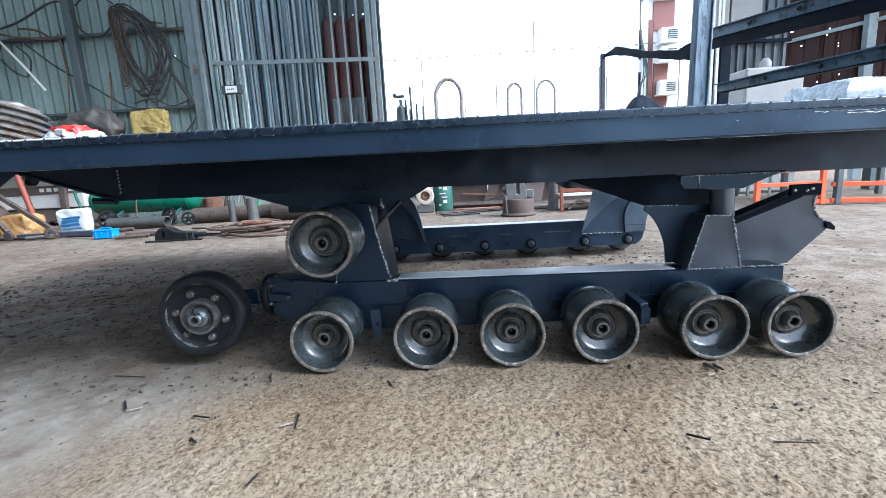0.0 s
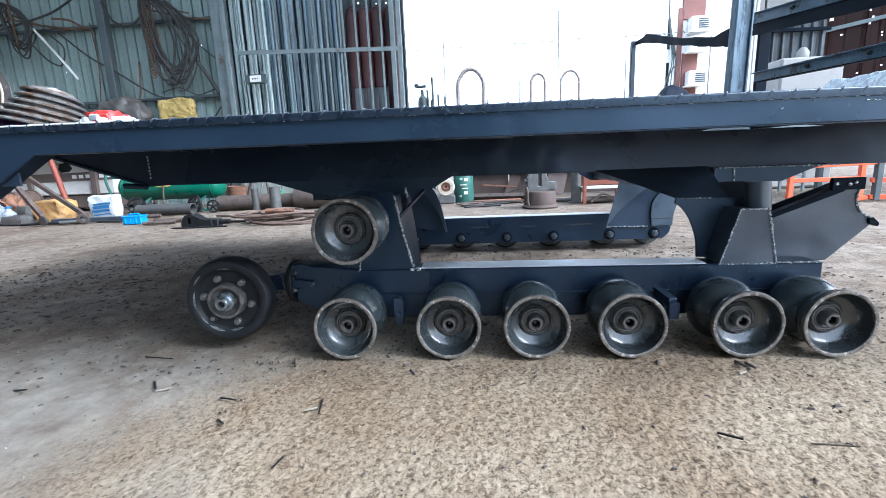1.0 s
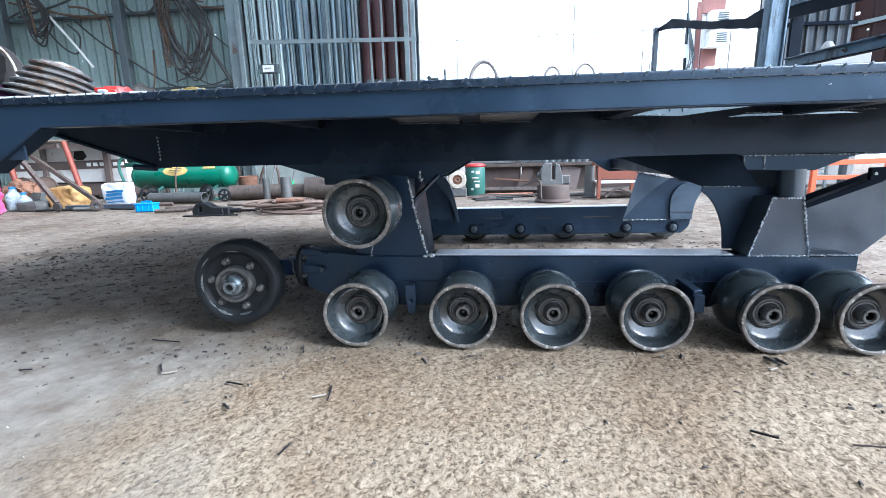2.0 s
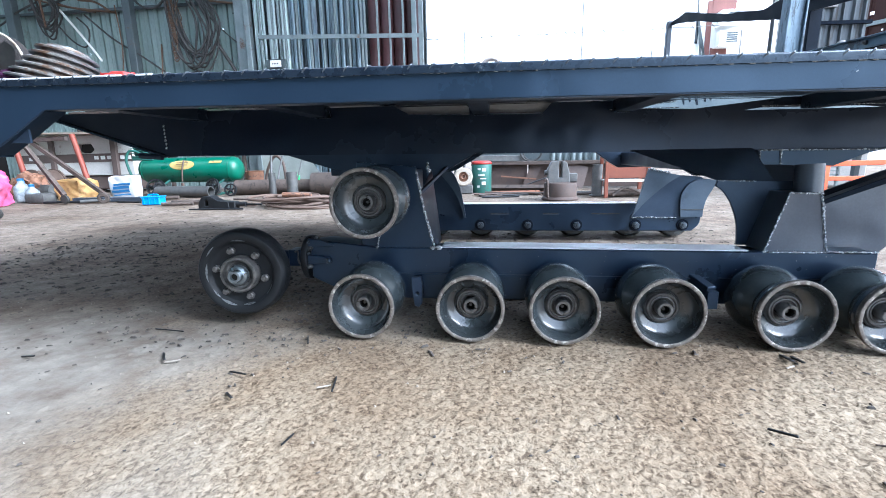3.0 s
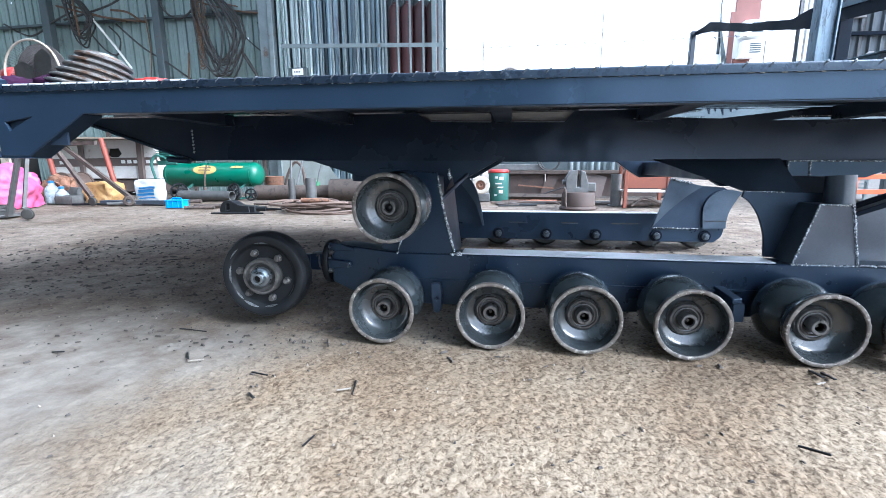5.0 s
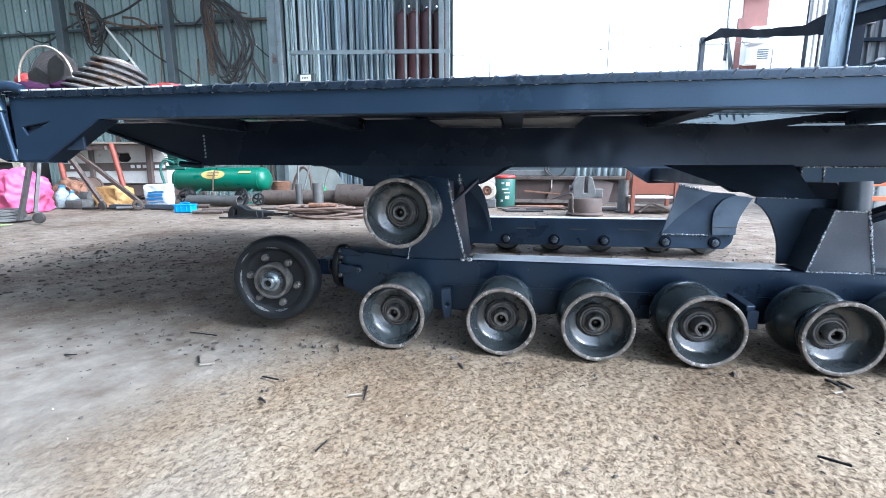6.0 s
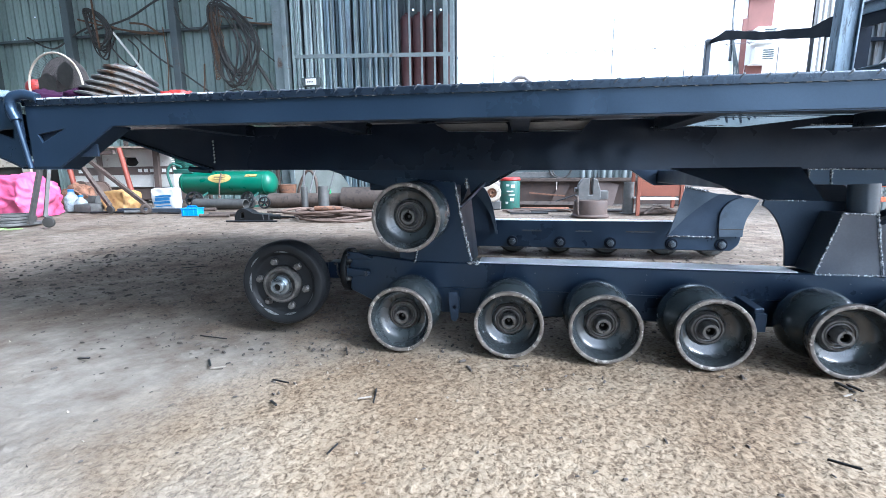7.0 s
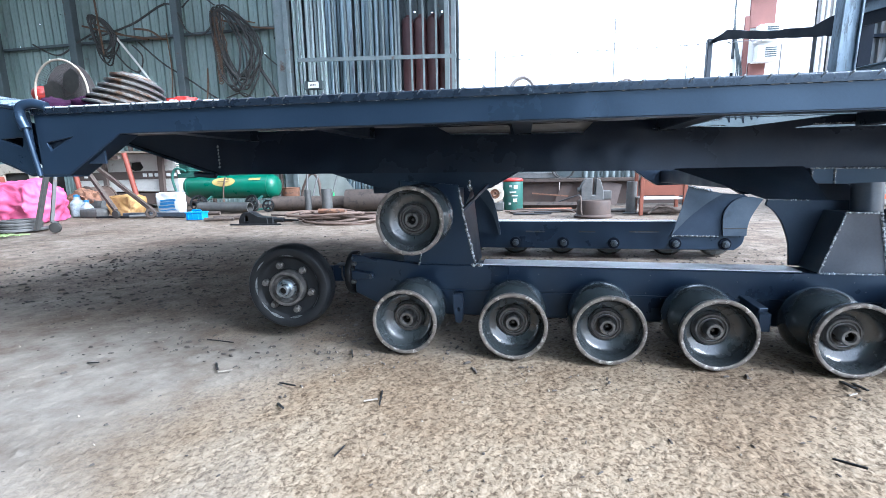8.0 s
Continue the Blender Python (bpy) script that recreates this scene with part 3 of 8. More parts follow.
def lumpy(lo, hi, seed=0, cuts=4, amp=0.03, freq=6.0, pinch=0.0, rounding=0.35, crease=0.0, fold=9.0):
    """A soft filled shape (sack, bundle) in a box: rounded, uneven and creased, flat underneath."""
    bm = bmesh.new()
    bmesh.ops.create_cube(bm, size=2.0)
    bmesh.ops.subdivide_edges(bm, edges=list(bm.edges), cuts=cuts, use_grid_fill=True)
    c = Vector([(a + b) / 2 for a, b in zip(lo, hi)])
    h = Vector([(b - a) / 2 for a, b in zip(lo, hi)])
    off = Vector((seed * 3.7, seed * 1.3, seed * 2.1))
    for v in bm.verts:
        p = v.co.copy()
        s = p.normalized()
        q = p.lerp(Vector((s.x * 1.25, s.y * 1.25, s.z * 1.25)), rounding)
        if pinch:
            k = 1 - pinch * max(0, q.z) ** 2
            q.x *= k
            q.y *= k
        d = noise.noise_vector((Vector((q.x * h.x, q.y * h.y, q.z * h.z)) + off) * freq)
        w = Vector((q.x * h.x, q.y * h.y, q.z * h.z)) + d * amp + c
        if crease:
            t = (w + off) * fold
            t = Vector((t.x + 0.8 * t.z, t.y, t.z * 0.55)) + d * 0.8
            ridge = 1 - 2.6 * abs(noise.noise(t)) + 0.5 * (1 - 2.6 * abs(noise.noise(t * 2.3)))
            w += s * crease * ridge
        w.z = max(w.z, lo[2])
        v.co = w
    return bm


# ---------------------------------------------------------------- structure: ground, shed
def spaced(stops):
    """Coordinates from (start, end, step) stretches."""
    out = []
    for a, b, s in stops:
        k = max(1, int(round((b - a) / s)))
        out += [a + (b - a) * i / k for i in range(k)]
    return out + [stops[-1][1]]


def build_ground():
    xs = spaced([(-400, -60, 85), (-60, -14, 9), (-14, -4, 0.8), (-4, -1.7, 0.05), (-1.7, 1.9, 0.0054), (1.9, 4.5, 0.05), (4.5, 14, 0.8), (14, 60, 9), (60, 400, 85)])
    ys = spaced([(-400, -60, 85), (-60, -6, 9), (-6, -1.0, 0.6), (-1.0, 0.12, 0.0054), (0.12, 0.3, 0.02), (0.3, 3.0, 0.04), (3.0, 6.5, 0.12), (6.5, 16, 0.8), (16, 60, 9), (60, 400, 85)])
    X, Y = np.meshgrid(np.array(xs), np.array(ys))
    Z = np.zeros_like(X)
    for j in range(X.shape[0]):
        for i in range(X.shape[1]):
            x, y = X[j, i], Y[j, i]
            if -4 < x < 4.5 and -1.4 < y < 6.4:
                rough = min(1.0, max(0.34, 0.56 + 0.60 * x + 0.35 * noise.noise((x * 2.1, y * 2.1, 6))))
                near = -1.69 < x < 1.9 and y < 0.3
                Z[j, i] = 0.004 * noise.noise((x * 3, y * 3, 0)) + (0.0036 * rough * noise.noise((x * 42, y * 42, 3)) if near else 0.0) - 0.006
                if near and y < 0.11:
                    Z[j, i] += 0.0024 * rough * noise.noise((x * 72, y * 72, 8))
                    u, v = 0.79 * x - 0.61 * y, 0.61 * x + 0.79 * y
                    patch = max(0.0, 0.55 + noise.noise((x * 3.3, y * 3.3, 12))) * (1.15 - rough)
                    Z[j, i] += 0.011 * patch * max(0.0, noise.noise((u * 30, v * 78, 5)) - 0.10)
            elif abs(x) < 14 and abs(y) < 16:
                Z[j, i] = 0.012 * noise.noise((x * 0.9, y * 0.9, 2)) - 0.012
            else:
                Z[j, i] = -0.02
    ny, nx = X.shape
    verts = np.stack([X, Y, Z], -1).reshape(-1, 3).tolist()
    faces = [(j * nx + i, j * nx + i + 1, (j + 1) * nx + i + 1, (j + 1) * nx + i) for j in range(ny - 1) for i in range(nx - 1)]
    me = bpy.data.meshes.new("ground")
    me.from_pydata(verts, [], faces)
    me.materials.append(GROUND)
    for p in me.polygons:
        p.use_smooth = True
    ob = new("ground", me)
    return tagged(ob, "rough grey-brown concrete and gravel workshop floor", "floor", kind="structure")


build_ground()


def corrugated(u0, u1, z0, z1, pitch, depth, place, flat=0.72, thick=0.003, skip=()):
    """Profiled sheet along u, made by place(u, v, z); v is the profile's depth. skip: nail holes as (u, z)."""
    bm = bmesh.new()
    us = []
    u = u0
    while u < u1:
        shape = ((0.0, 0), (0.44, 0), (0.46, -0.10), (0.48, 0), (0.84, 0), (0.87, -0.22), (0.885, 1), (0.975, 1), (0.99, -0.12)) if depth < 0 else ((0.0, 0), (flat, 0), (flat + 0.07, 1), (1 - 0.07, 1))
        for f, d in shape:
            if u + f * pitch <= u1:
                us.append((u + f * pitch, d * depth))
        u += pitch
    us.append((u1, 0))
    zs = [z0, z1]
    hw = 0.014
    for hu, hz in skip:
        zs += [hz - hw, hz + hw]
    for hu, hz in skip:
        d = 0.0
        for (a, da), (b, db) in zip(us, us[1:]):
            if a <= hu <= b:
                d = da + (db - da) * (hu - a) / max(1e-6, b - a)
        us += [(hu - hw, d), (hu + hw, d)]
    us.sort()
    zs = sorted(set(zs))
    grid = [[bm.verts.new(place(a, d, z)) for z in zs] for a, d in us]
    for i in range(len(us) - 1):
        um = (us[i][0] + us[i + 1][0]) / 2
        if us[i + 1][0] - us[i][0] < 1e-6:
            continue
        for j in range(len(zs) - 1):
            zm = (zs[j] + zs[j + 1]) / 2
            if any(abs(um - hu) < hw and abs(zm - hz) < hw for hu, hz in skip):
                continue
            bm.faces.new((grid[i][j], grid[i + 1][j], grid[i + 1][j + 1], grid[i][j + 1]))
    return bm


WALL_Y = 6.95
solo("wall_back", corrugated(-13.0, -3.98, 0.0, 5.4, 0.195, -0.06, lambda u, v, z: (u, WALL_Y - v, z),
                 skip=[(-9.6, 3.75), (-9.05, 3.9), (-8.85, 3.92), (-4.33, 3.12), (-4.55, 2.86), (-10.2, 3.35), (-9.5, 3.05), (-7.3, 2.55)]),
                 SHEET, "grey-green profiled sheet metal shed wall, rust streaked", "wall", kind="structure", smooth=False)
bm = bmesh.new()
for z in (1.95, 3.27, 4.6):
    bar(bm, (-13.0, WALL_Y - 0.07, z), (-4.05, WALL_Y - 0.07, z + 0.02), 0.05, 0.05, bevel=0.006)
solo("girt", bm, POST, "horizontal steel girts carrying the wall sheets", "girt", kind="structure")
for x, w in ((-6.22, 0.15), (-8.6, 0.17), (-10.55, 0.15)):
    bm = bmesh.new()
    bar(bm, (x, WALL_Y - 0.20, 0.0), (x + 0.02, WALL_Y - 0.20, 5.4), w, 0.14, up=(0, 1, 0), bevel=0.01)
    solo("wall_post", bm, POST, "dark rusty steel wall post", "post", kind="structure")
bm = bmesh.new()
bar(bm, (-3.95, 6.72, 0.0), (-3.93, 6.72, 5.4), 0.10, 0.12, up=(0, 1, 0), bevel=0.012)
bar(bm, (-4.12, 6.80, 0.0), (-4.10, 6.80, 5.4), 0.20, 0.10, up=(0, 1, 0), bevel=0.012)
solo("corner_post", bm, GIRT, "pale steel corner post of the storage cage", "post", kind="structure")

# storage cage beside the doorway: sheet back, leaning purlins and pipes, barred front
solo("wall_cage_back", corrugated(-4.6, -0.82, 0.0, 5.4, 0.19, 0.03, lambda u, v, z: (u, 7.05 - v, z),
     skip=[(-1.62, 3.40), (-1.30, 3.36), (-1.12, 3.37), (-0.90, 3.36), (-1.42, 2.25), (-1.10, 2.28), (-2.65, 2.42), (-2.22, 2.44), (-1.04, 1.75)]),
     POST, "grey profiled sheet behind the storage cage with nail holes", "wall", kind="structure", smooth=False)


def build_cage_stock():
    rnd = random.Random(5)
    x = -3.90
    k = 0
    while x < -1.88:
        w = rnd.choice((0.038, 0.048, 0.06, 0.078))
        bm = bmesh.new()
        y = 6.82 + rnd.uniform(-0.05, 0.06)
        lean = rnd.uniform(-0.03, 0.02)
        if rnd.random() < 0.4:
            tube(bm, [(x + w / 2, y, 0.0), (x + w / 2 + lean, y + 0.05, 5.0)], w / 2, 14)
        else:
            bar(bm, (x + w / 2, y, 0.0), (x + w / 2 + lean, y + 0.05, 5.0), w, 0.05, up=(0, 1, 0), bevel=0.008)
            bar(bm, (x + w * 0.12, y - 0.028, 0.0), (x + w * 0.12 + lean, y + 0.022, 5.0), w * 0.22, 0.018, up=(0, 1, 0))
        ob = solo("steel_purlin", bm, PURLIN_PALE if x < -3.25 else SHEET_LIGHT, "long galvanised steel purlin stored upright in the cage", "steel section", "stored purlins")
        x += w + rnd.uniform(0.010, 0.028)
        k += 1
    for x in (-1.70, -1.475, -1.25, -1.03):
        prof = [(0.0, 0.0), (0.108, 0.0), (0.11, 0.02), (0.11, 3.16), (0.104, 3.20), (0.08, 3.235), (0.045, 3.25), (0.03, 3.29), (0.0, 3.29)]
        bm = lathe(prof, 22, "z")
        solo("red_pipe", bm, RED_PIPE, "tall red-oxide steel pipe with a domed end behind the bars", "pipe", "stored red pipes",
             at=pose(x, 6.86, 0.0))

    solo("dark_board", box(bmesh.new(), (-1.71, 6.70, 0.0), (-1.11, 6.725, 1.92), 0.004), SHEET_OLD, "dark steel board standing before the red pipes", "board")


build_cage_stock()


def build_cage_front():
    cage = thing("cage_grille", "barred steel front of the storage cage", "grille", (-2.2, 6.6, 0), kind="structure")
    off = Matrix.Translation((2.2, -6.6, 0))
    xs = [-3.66 + 0.225 * i for i in range(9)] + [-1.80, -1.585, -1.375, -1.15]
    first = None
    for x in xs:
        if first is None:
            bm = bmesh.new()
            bar(bm, (0, 0, 0), (0, 0, 5.3), 0.032, 0.03, up=(0, 1, 0), bevel=0.004)
            first = part("grille_bar", bm, GIRT, cage, at=off @ Matrix.Translation((x, 6.6, 0)))
        else:
            again("grille_bar", first, cage, off @ Matrix.Translation((x, 6.6, 0)))
    bm = bmesh.new()
    bar(bm, (-3.70, 6.575, 2.60), (-0.80, 6.575, 2.50), 0.014, 0.065, up=(0, 1, 0))
    bmesh.ops.transform(bm, matrix=off, verts=bm.verts)
    part("grille_rail", bm, GIRT, cage)
    for x in (-0.965, -0.85):
        bm = bmesh.new()
        bar(bm, (x, 6.6, 0), (x, 6.6, 5.3), 0.075 if x < -0.9 else 0.07, 0.07, up=(0, 1, 0), bevel=0.006)
        bmesh.ops.transform(bm, matrix=off, verts=bm.verts)
        part("door_jamb", bm, GIRT, cage)


build_cage_front()

# doorway lintel, right-hand walls, unseen roof pieces that shape the light
bm = bmesh.new()
box(bm, (-0.82, 6.9, 4.6), (4.7, 7.0, 5.4))
solo("wall_lintel", bm, SHEET, "sheet metal above the wide doorway", "wall", kind="structure")
solo("wall_back_right", corrugated(4.72, 6.12, 0.0, 5.4, 0.15, 0.05, lambda u, v, z: (u, 6.95 - v, z)), SHEET_OLD,
     "pale galvanised profiled sheet wall beside the doorway", "wall", kind="structure", smooth=False)
solo("wall_red", corrugated(6.5, 13.0, 0.95, 5.4, 0.22, 0.03, lambda u, v, z: (u, 8.6 - v - 0.45 * (u - 6.5), z),
     skip=[(6.9, 3.2), (7.11, 2.90), (7.135, 2.90), (7.11, 2.925), (7.135, 2.925), (7.29, 2.62), (7.80, 2.52), (7.80, 2.57), (7.63, 2.75), (7.66, 2.86), (7.62, 2.98), (8.35, 2.2), (7.55, 1.9), (7.85, 2.0), (8.9, 2.6)]), SHEET_RED,
     "red-oxide profiled sheet wall with daylight through nail holes", "wall", kind="structure", smooth=False)
bm = bmesh.new()
for z, rise in ((1.0, 0.1), (2.65, 0.9), (3.9, 0.1)):
    bar(bm, (6.55, 8.50, z), (13.0, 5.60, z + rise), 0.05, 0.065)
for x in (8.12, 9.6):
    bar(bm, (x, 8.45 - 0.45 * (x - 6.5), 0), (x, 8.45 - 0.45 * (x - 6.5), 5.4), 0.16, 0.12, up=(0, 1, 0))
solo("wall_red_frame", bm, GIRT, "steel girts and posts of the red wall", "girt", kind="structure")
# White strips added for the daylight caught on the sheet profile's edges.
bm = bmesh.new()
for x in (4.74, 4.81, 4.90, 4.96):
    box(bm, (x, 6.84, 0.0), (x + 0.045, 6.885, 5.4), 0.004)
solo("jamb_lit_strips", bm, AC_WHITE, "white strips painting the daylit sheet edges beside the doorway", "trim", kind="structure")
bm = bmesh.new()
bar(bm, (5.12, 6.86, 2.46), (6.12, 6.86, 2.44), 0.05, 0.05)
bar(bm, (5.12, 6.86, 1.10), (6.12, 6.86, 1.10), 0.05, 0.05)
solo("girt", bm, MATTNAVY, "dark girt across the old sheets", "girt", kind="structure")
for x0, x1 in ((4.72, 5.09), (5.12, 5.62)):
    solo("grey_board", box(bmesh.new(), (x0, 6.86, 2.68), (x1, 6.91, 3.55), 0.004), CABINET, "dull beige-grey board fixed on the wall", "board", "wall boards")
# Out of view; the gaps between these boxes set where skylight falls.
bm = bmesh.new()
box(bm, (-13.1, 3.6, 5.4), (-5.2, 7.1, 5.46))
box(bm, (-5.2, 4.4, 5.4), (13.0, 7.1, 5.46))
box(bm, (-13.1, -4.7, 5.4), (0.5, 1.2, 5.46))
solo("ceiling", bm, ROOFING, "unseen roof pieces added to block and shape skylight", "ceiling", kind="structure")
# Unseen wall, added to shut out light from -x.
bm = bmesh.new()
box(bm, (-13.1, -4.6, 0.0), (-13.0, 7.1, 5.4))
solo("wall_left", bm, SHEET, "unseen end wall added to close off light from the left", "wall", kind="structure")


# Added behind the camera, never in view; its length sets the front light.
bm = bmesh.new()
box(bm, (-13.1, -4.7, 0.0), (1.2, -4.6, 5.4))
solo("front_light_screen", bm, SHEET, "unseen wall added to cut low daylight from the front", "wall", kind="structure")


# ---------------------------------------------------------------- the tracked chassis
chassis = thing("crawler_chassis", "dark navy-painted steel crawler chassis without tracks, resting on its rollers", "vehicle chassis")
SLOPE = -0.0075


def sheared(bm):
    for v in bm.verts:
        v.co.z += SLOPE * v.co.x
    return bm


DECK_L, DECK_R, DECK_F, DECK_B = -0.955, 2.35, -0.26, 2.17

# side plate with its deep corner at the ramp hinge
side = [(DECK_L, 0.7335), (DECK_L, 0.562), (-0.868, 0.562), (-0.690, 0.666), (DECK_R, 0.671), (DECK_R, 0.7335)]
slot = [(-0.925, 0.648), (-0.842, 0.661), (-0.915, 0.626)]
part("side_plate", sheared(plate(side, DECK_F, DECK_F + 0.008, [slot], 0.0015)), PAINT, chassis, "smooth navy painted side plate")
part("side_plate", sheared(plate([(DECK_L, 0.668), (DECK_R, 0.671), (DECK_R, 0.730), (DECK_L, 0.726)], DECK_B - 0.008, DECK_B)), PAINT, chassis)
bm = bmesh.new()
bar(bm, (-0.692, DECK_F + 0.03, 0.668), (-0.868, DECK_F + 0.03, 0.564), 0.056, 0.008, up=(0, 1, 0))
bar(bm, (-0.868, DECK_F + 0.03, 0.560), (DECK_L, DECK_F + 0.03, 0.560), 0.056, 0.008, up=(0, 1, 0))
part("corner_flange", sheared(bm), PAINT, chassis)
bm = bmesh.new()
bar(bm, (-0.690, DECK_F + 0.02, 0.669), (DECK_R, DECK_F + 0.02, 0.671), 0.036, 0.006, up=(0, 1, 0))
part("bottom_flange", sheared(bm), PAINT_DARK, chassis)

part("slot_backing", sheared(box(bmesh.new(), (-0.945, DECK_F + 0.014, 0.59), (-0.76, DECK_F + 0.02, 0.715))), PAINT_DARK, chassis)

# tread plate on top, bent over the edge; open over the bay at the +x end
bm = bmesh.new()
box(bm, (DECK_L, DECK_F - 0.002, 0.734), (0.86, DECK_B, 0.740))
box(bm, (0.86, DECK_F - 0.002, 0.734), (DECK_R, 0.45, 0.740))
box(bm, (0.86, 1.45, 0.734), (DECK_R, DECK_B, 0.740))
part("tread_plate", sheared(bm), PAINT, chassis, "chequered steel deck plate")
bm = bmesh.new()
pts = [(DECK_L, 0.7225), (DECK_R, 0.7205), (DECK_R, 0.7400), (DECK_L, 0.7400)]
merge(bm, plate(pts, DECK_F - 0.006, DECK_F - 0.0005))
top_edge = [e for e in bm.edges if all(v.co.z > 0.739 and v.co.y < DECK_F - 0.004 for v in e.verts)]
bmesh.ops.bevel(bm, geom=top_edge, offset=0.0045, segments=4, affect="EDGES", profile=0.5)
part("deck_nosing", sheared(bm), NOSING, chassis, "tread plate bent over the deck edge")
# Short pale rods draw the skylight reflected along the nosing's top edge.
bm = bmesh.new()
rnd = random.Random(44)
x = DECK_L + 0.002
while x < -0.42:
    w = rnd.uniform(0.03, 0.12) * (1.0 if x < -0.6 else 0.45)
    tube(bm, [(x, DECK_F - 0.0046, 0.7388), (x + w, DECK_F - 0.0046, 0.7388)], 0.0024, 6)
    x += w + rnd.uniform(0.002, 0.012) * (1.0 if x < -0.6 else 6.0)
tagged(part("edge_gleam", sheared(bm), EDGE_GLEAM, chassis, "pale gleam painted along the top edge"), kind="stuff")


def build_tread_bars():
    bm = bmesh.new()
    pts = smooth_line([(0.011, 0.008, 0.0010), (0.007, 0.001, 0.0016), (0.004, -0.0030, -0.001), (0.001, -0.0032, -0.0045), (-0.003, -0.0025, -0.0090)], 3)
    for a, b in zip(pts, pts[1:]):
        tube(bm, [a, b], 0.0009 + 0.0013 * (1 - abs((pts.index(a) - 6) / 7)), 6)
    first = None
    x = DECK_L + 0.03
    i = 0
    while x < DECK_R - 0.03:
        m = Matrix.Translation((x, DECK_F - 0.003, 0.740 + SLOPE * x))
        if first is None:
            first = part("tread_bar", bm, TREAD, chassis, "worn raised bar of the tread pattern", at=m)
        else:
            again("tread_bar", first, chassis, m)
        x += 0.0475
        i += 1
    # the rest of the pattern over the deck
    verts, faces = [], []
    nx, ny = int((DECK_R - DECK_L) / 0.0475), int((DECK_B - DECK_F) / 0.0475)
    for i in range(nx):
        for j in range(1, ny):
            cx, cy = DECK_L + 0.03 + 0.0475 * i, DECK_F + 0.0475 * j
            if cx > 0.83 and 0.42 < cy < 1.48:
                continue
            a = 0.78 if (i + j) % 2 else -0.78
            ux, uy = math.cos(a), math.sin(a)
            k = len(verts)
            for u, v, h in ((-0.016, 0, 0), (0, -0.004, 0), (0.016, 0, 0), (0, 0.004, 0), (-0.009, 0, 0.0022), (0.009, 0, 0.0022)):
                verts.append((cx + u * ux - v * uy, cy + u * uy + v * ux, 0.740 + SLOPE * cx + h))
            faces += [(k, k + 1, k + 4), (k + 1, k + 5, k + 4), (k + 1, k + 2, k + 5), (k + 2, k + 3, k + 5), (k + 3, k + 4, k + 5), (k + 3, k, k + 4)]
    me = bpy.data.meshes.new("tread_pattern")
    me.from_pydata(verts, [], faces)
    me.materials.append(PAINT)
    ob = new("tread_pattern", me)
    ob.parent = chassis
    tagged(ob, "raised diamond tread pattern", kind="stuff")
    # stitches of weld along the seam under the nosing
    bm = bmesh.new()
    rnd = random.Random(3)
    x = DECK_L + 0.02
    while x < DECK_R:
        w = rnd.uniform(0.003, 0.008) if x < 0.8 else rnd.uniform(0.006, 0.02)
        z = 0.7222 - 0.0006 * x
        tube(bm, [(x, DECK_F - 0.003, z), (x + w, DECK_F - 0.0035, z + rnd.uniform(-0.001, 0.001))], 0.0016, 5)
        x += rnd.uniform(0.014, 0.045)
    tagged(part("stitch_weld", sheared(bm), WELD, chassis, "small bright weld stitches under the deck edge"), kind="stuff")
    bm = bmesh.new()
    for x, z in ((1.098, 0.700), (1.16, 0.716), (1.19, 0.714)):
        tube(bm, [(x, DECK_F - 0.0005, z), (x + 0.004, DECK_F - 0.001, z + 0.003)], 0.0012, 6)
    for x0, x1, z in ((1.27, 1.42, 0.712), (1.34, 1.52, 0.706)):
        pts = [(x0 + (x1 - x0) * k / 14, DECK_F - 0.0008, z + 0.0015 * math.sin(k * 2.3)) for k in range(15)]
        tube(bm, pts, 0.0008, 5, wobble=0.6, seed=2)
    tagged(part("spatter", sheared(bm), WELD, chassis, "bright weld spatter and scraped paint"), kind="stuff")


build_tread_bars()

# elbow pipe and pin at the ramp hinge, and the raised ramp beyond it
bm = bmesh.new()
tube(bm, smooth_line([(-0.905, -0.262, 0.748), (-0.935, -0.272, 0.757), (-0.962, -0.282, 0.748), (-0.968, -0.284, 0.722), (-0.955, -0.284, 0.690)], 6), 0.0125, 14)
part("hinge_elbow", bm, PAINT, chassis, "bent pipe elbow at the ramp hinge")
bm = bmesh.new()
tube(bm, [(-0.957, -0.284, 0.695), (-0.938, -0.280, 0.566)], 0.0065, 12)
part("hinge_pin", bm, PAINT_BEAM, chassis)
ramp_out = [(-0.972, 0.738), (-0.972, 0.572), (-0.988, 0.570), (-1.28, 0.690), (-1.75, 0.80), (-1.75, 0.885)]
part("ramp_side", plate(ramp_out, -0.262, -0.254, [[(-1.0, 0.672), (-1.075, 0.668), (-1.005, 0.645)]], 0.0012), PAINT, chassis)
part("ramp_side", plate([(-0.972, 0.738), (-0.972, 0.66), (-1.75, 0.80), (-1.75, 0.885)], 2.16, 2.168), PAINT, chassis)
bm = bmesh.new()
bar(bm, (-0.965, 0.95, 0.742), (-1.75, 0.95, 0.890), 2.43, 0.006, up=(0, 1, 0))
bar(bm, (-0.99, -0.235, 0.568), (-1.28, -0.235, 0.688), 0.05, 0.006, up=(0, 1, 0))
bar(bm, (-0.985, -0.19, 0.64), (-1.22, -0.19, 0.72), 0.004, 0.11, up=(0, 1, 0))
part("ramp_plate", bm, PAINT, chassis, "raised chequered ramp plate")


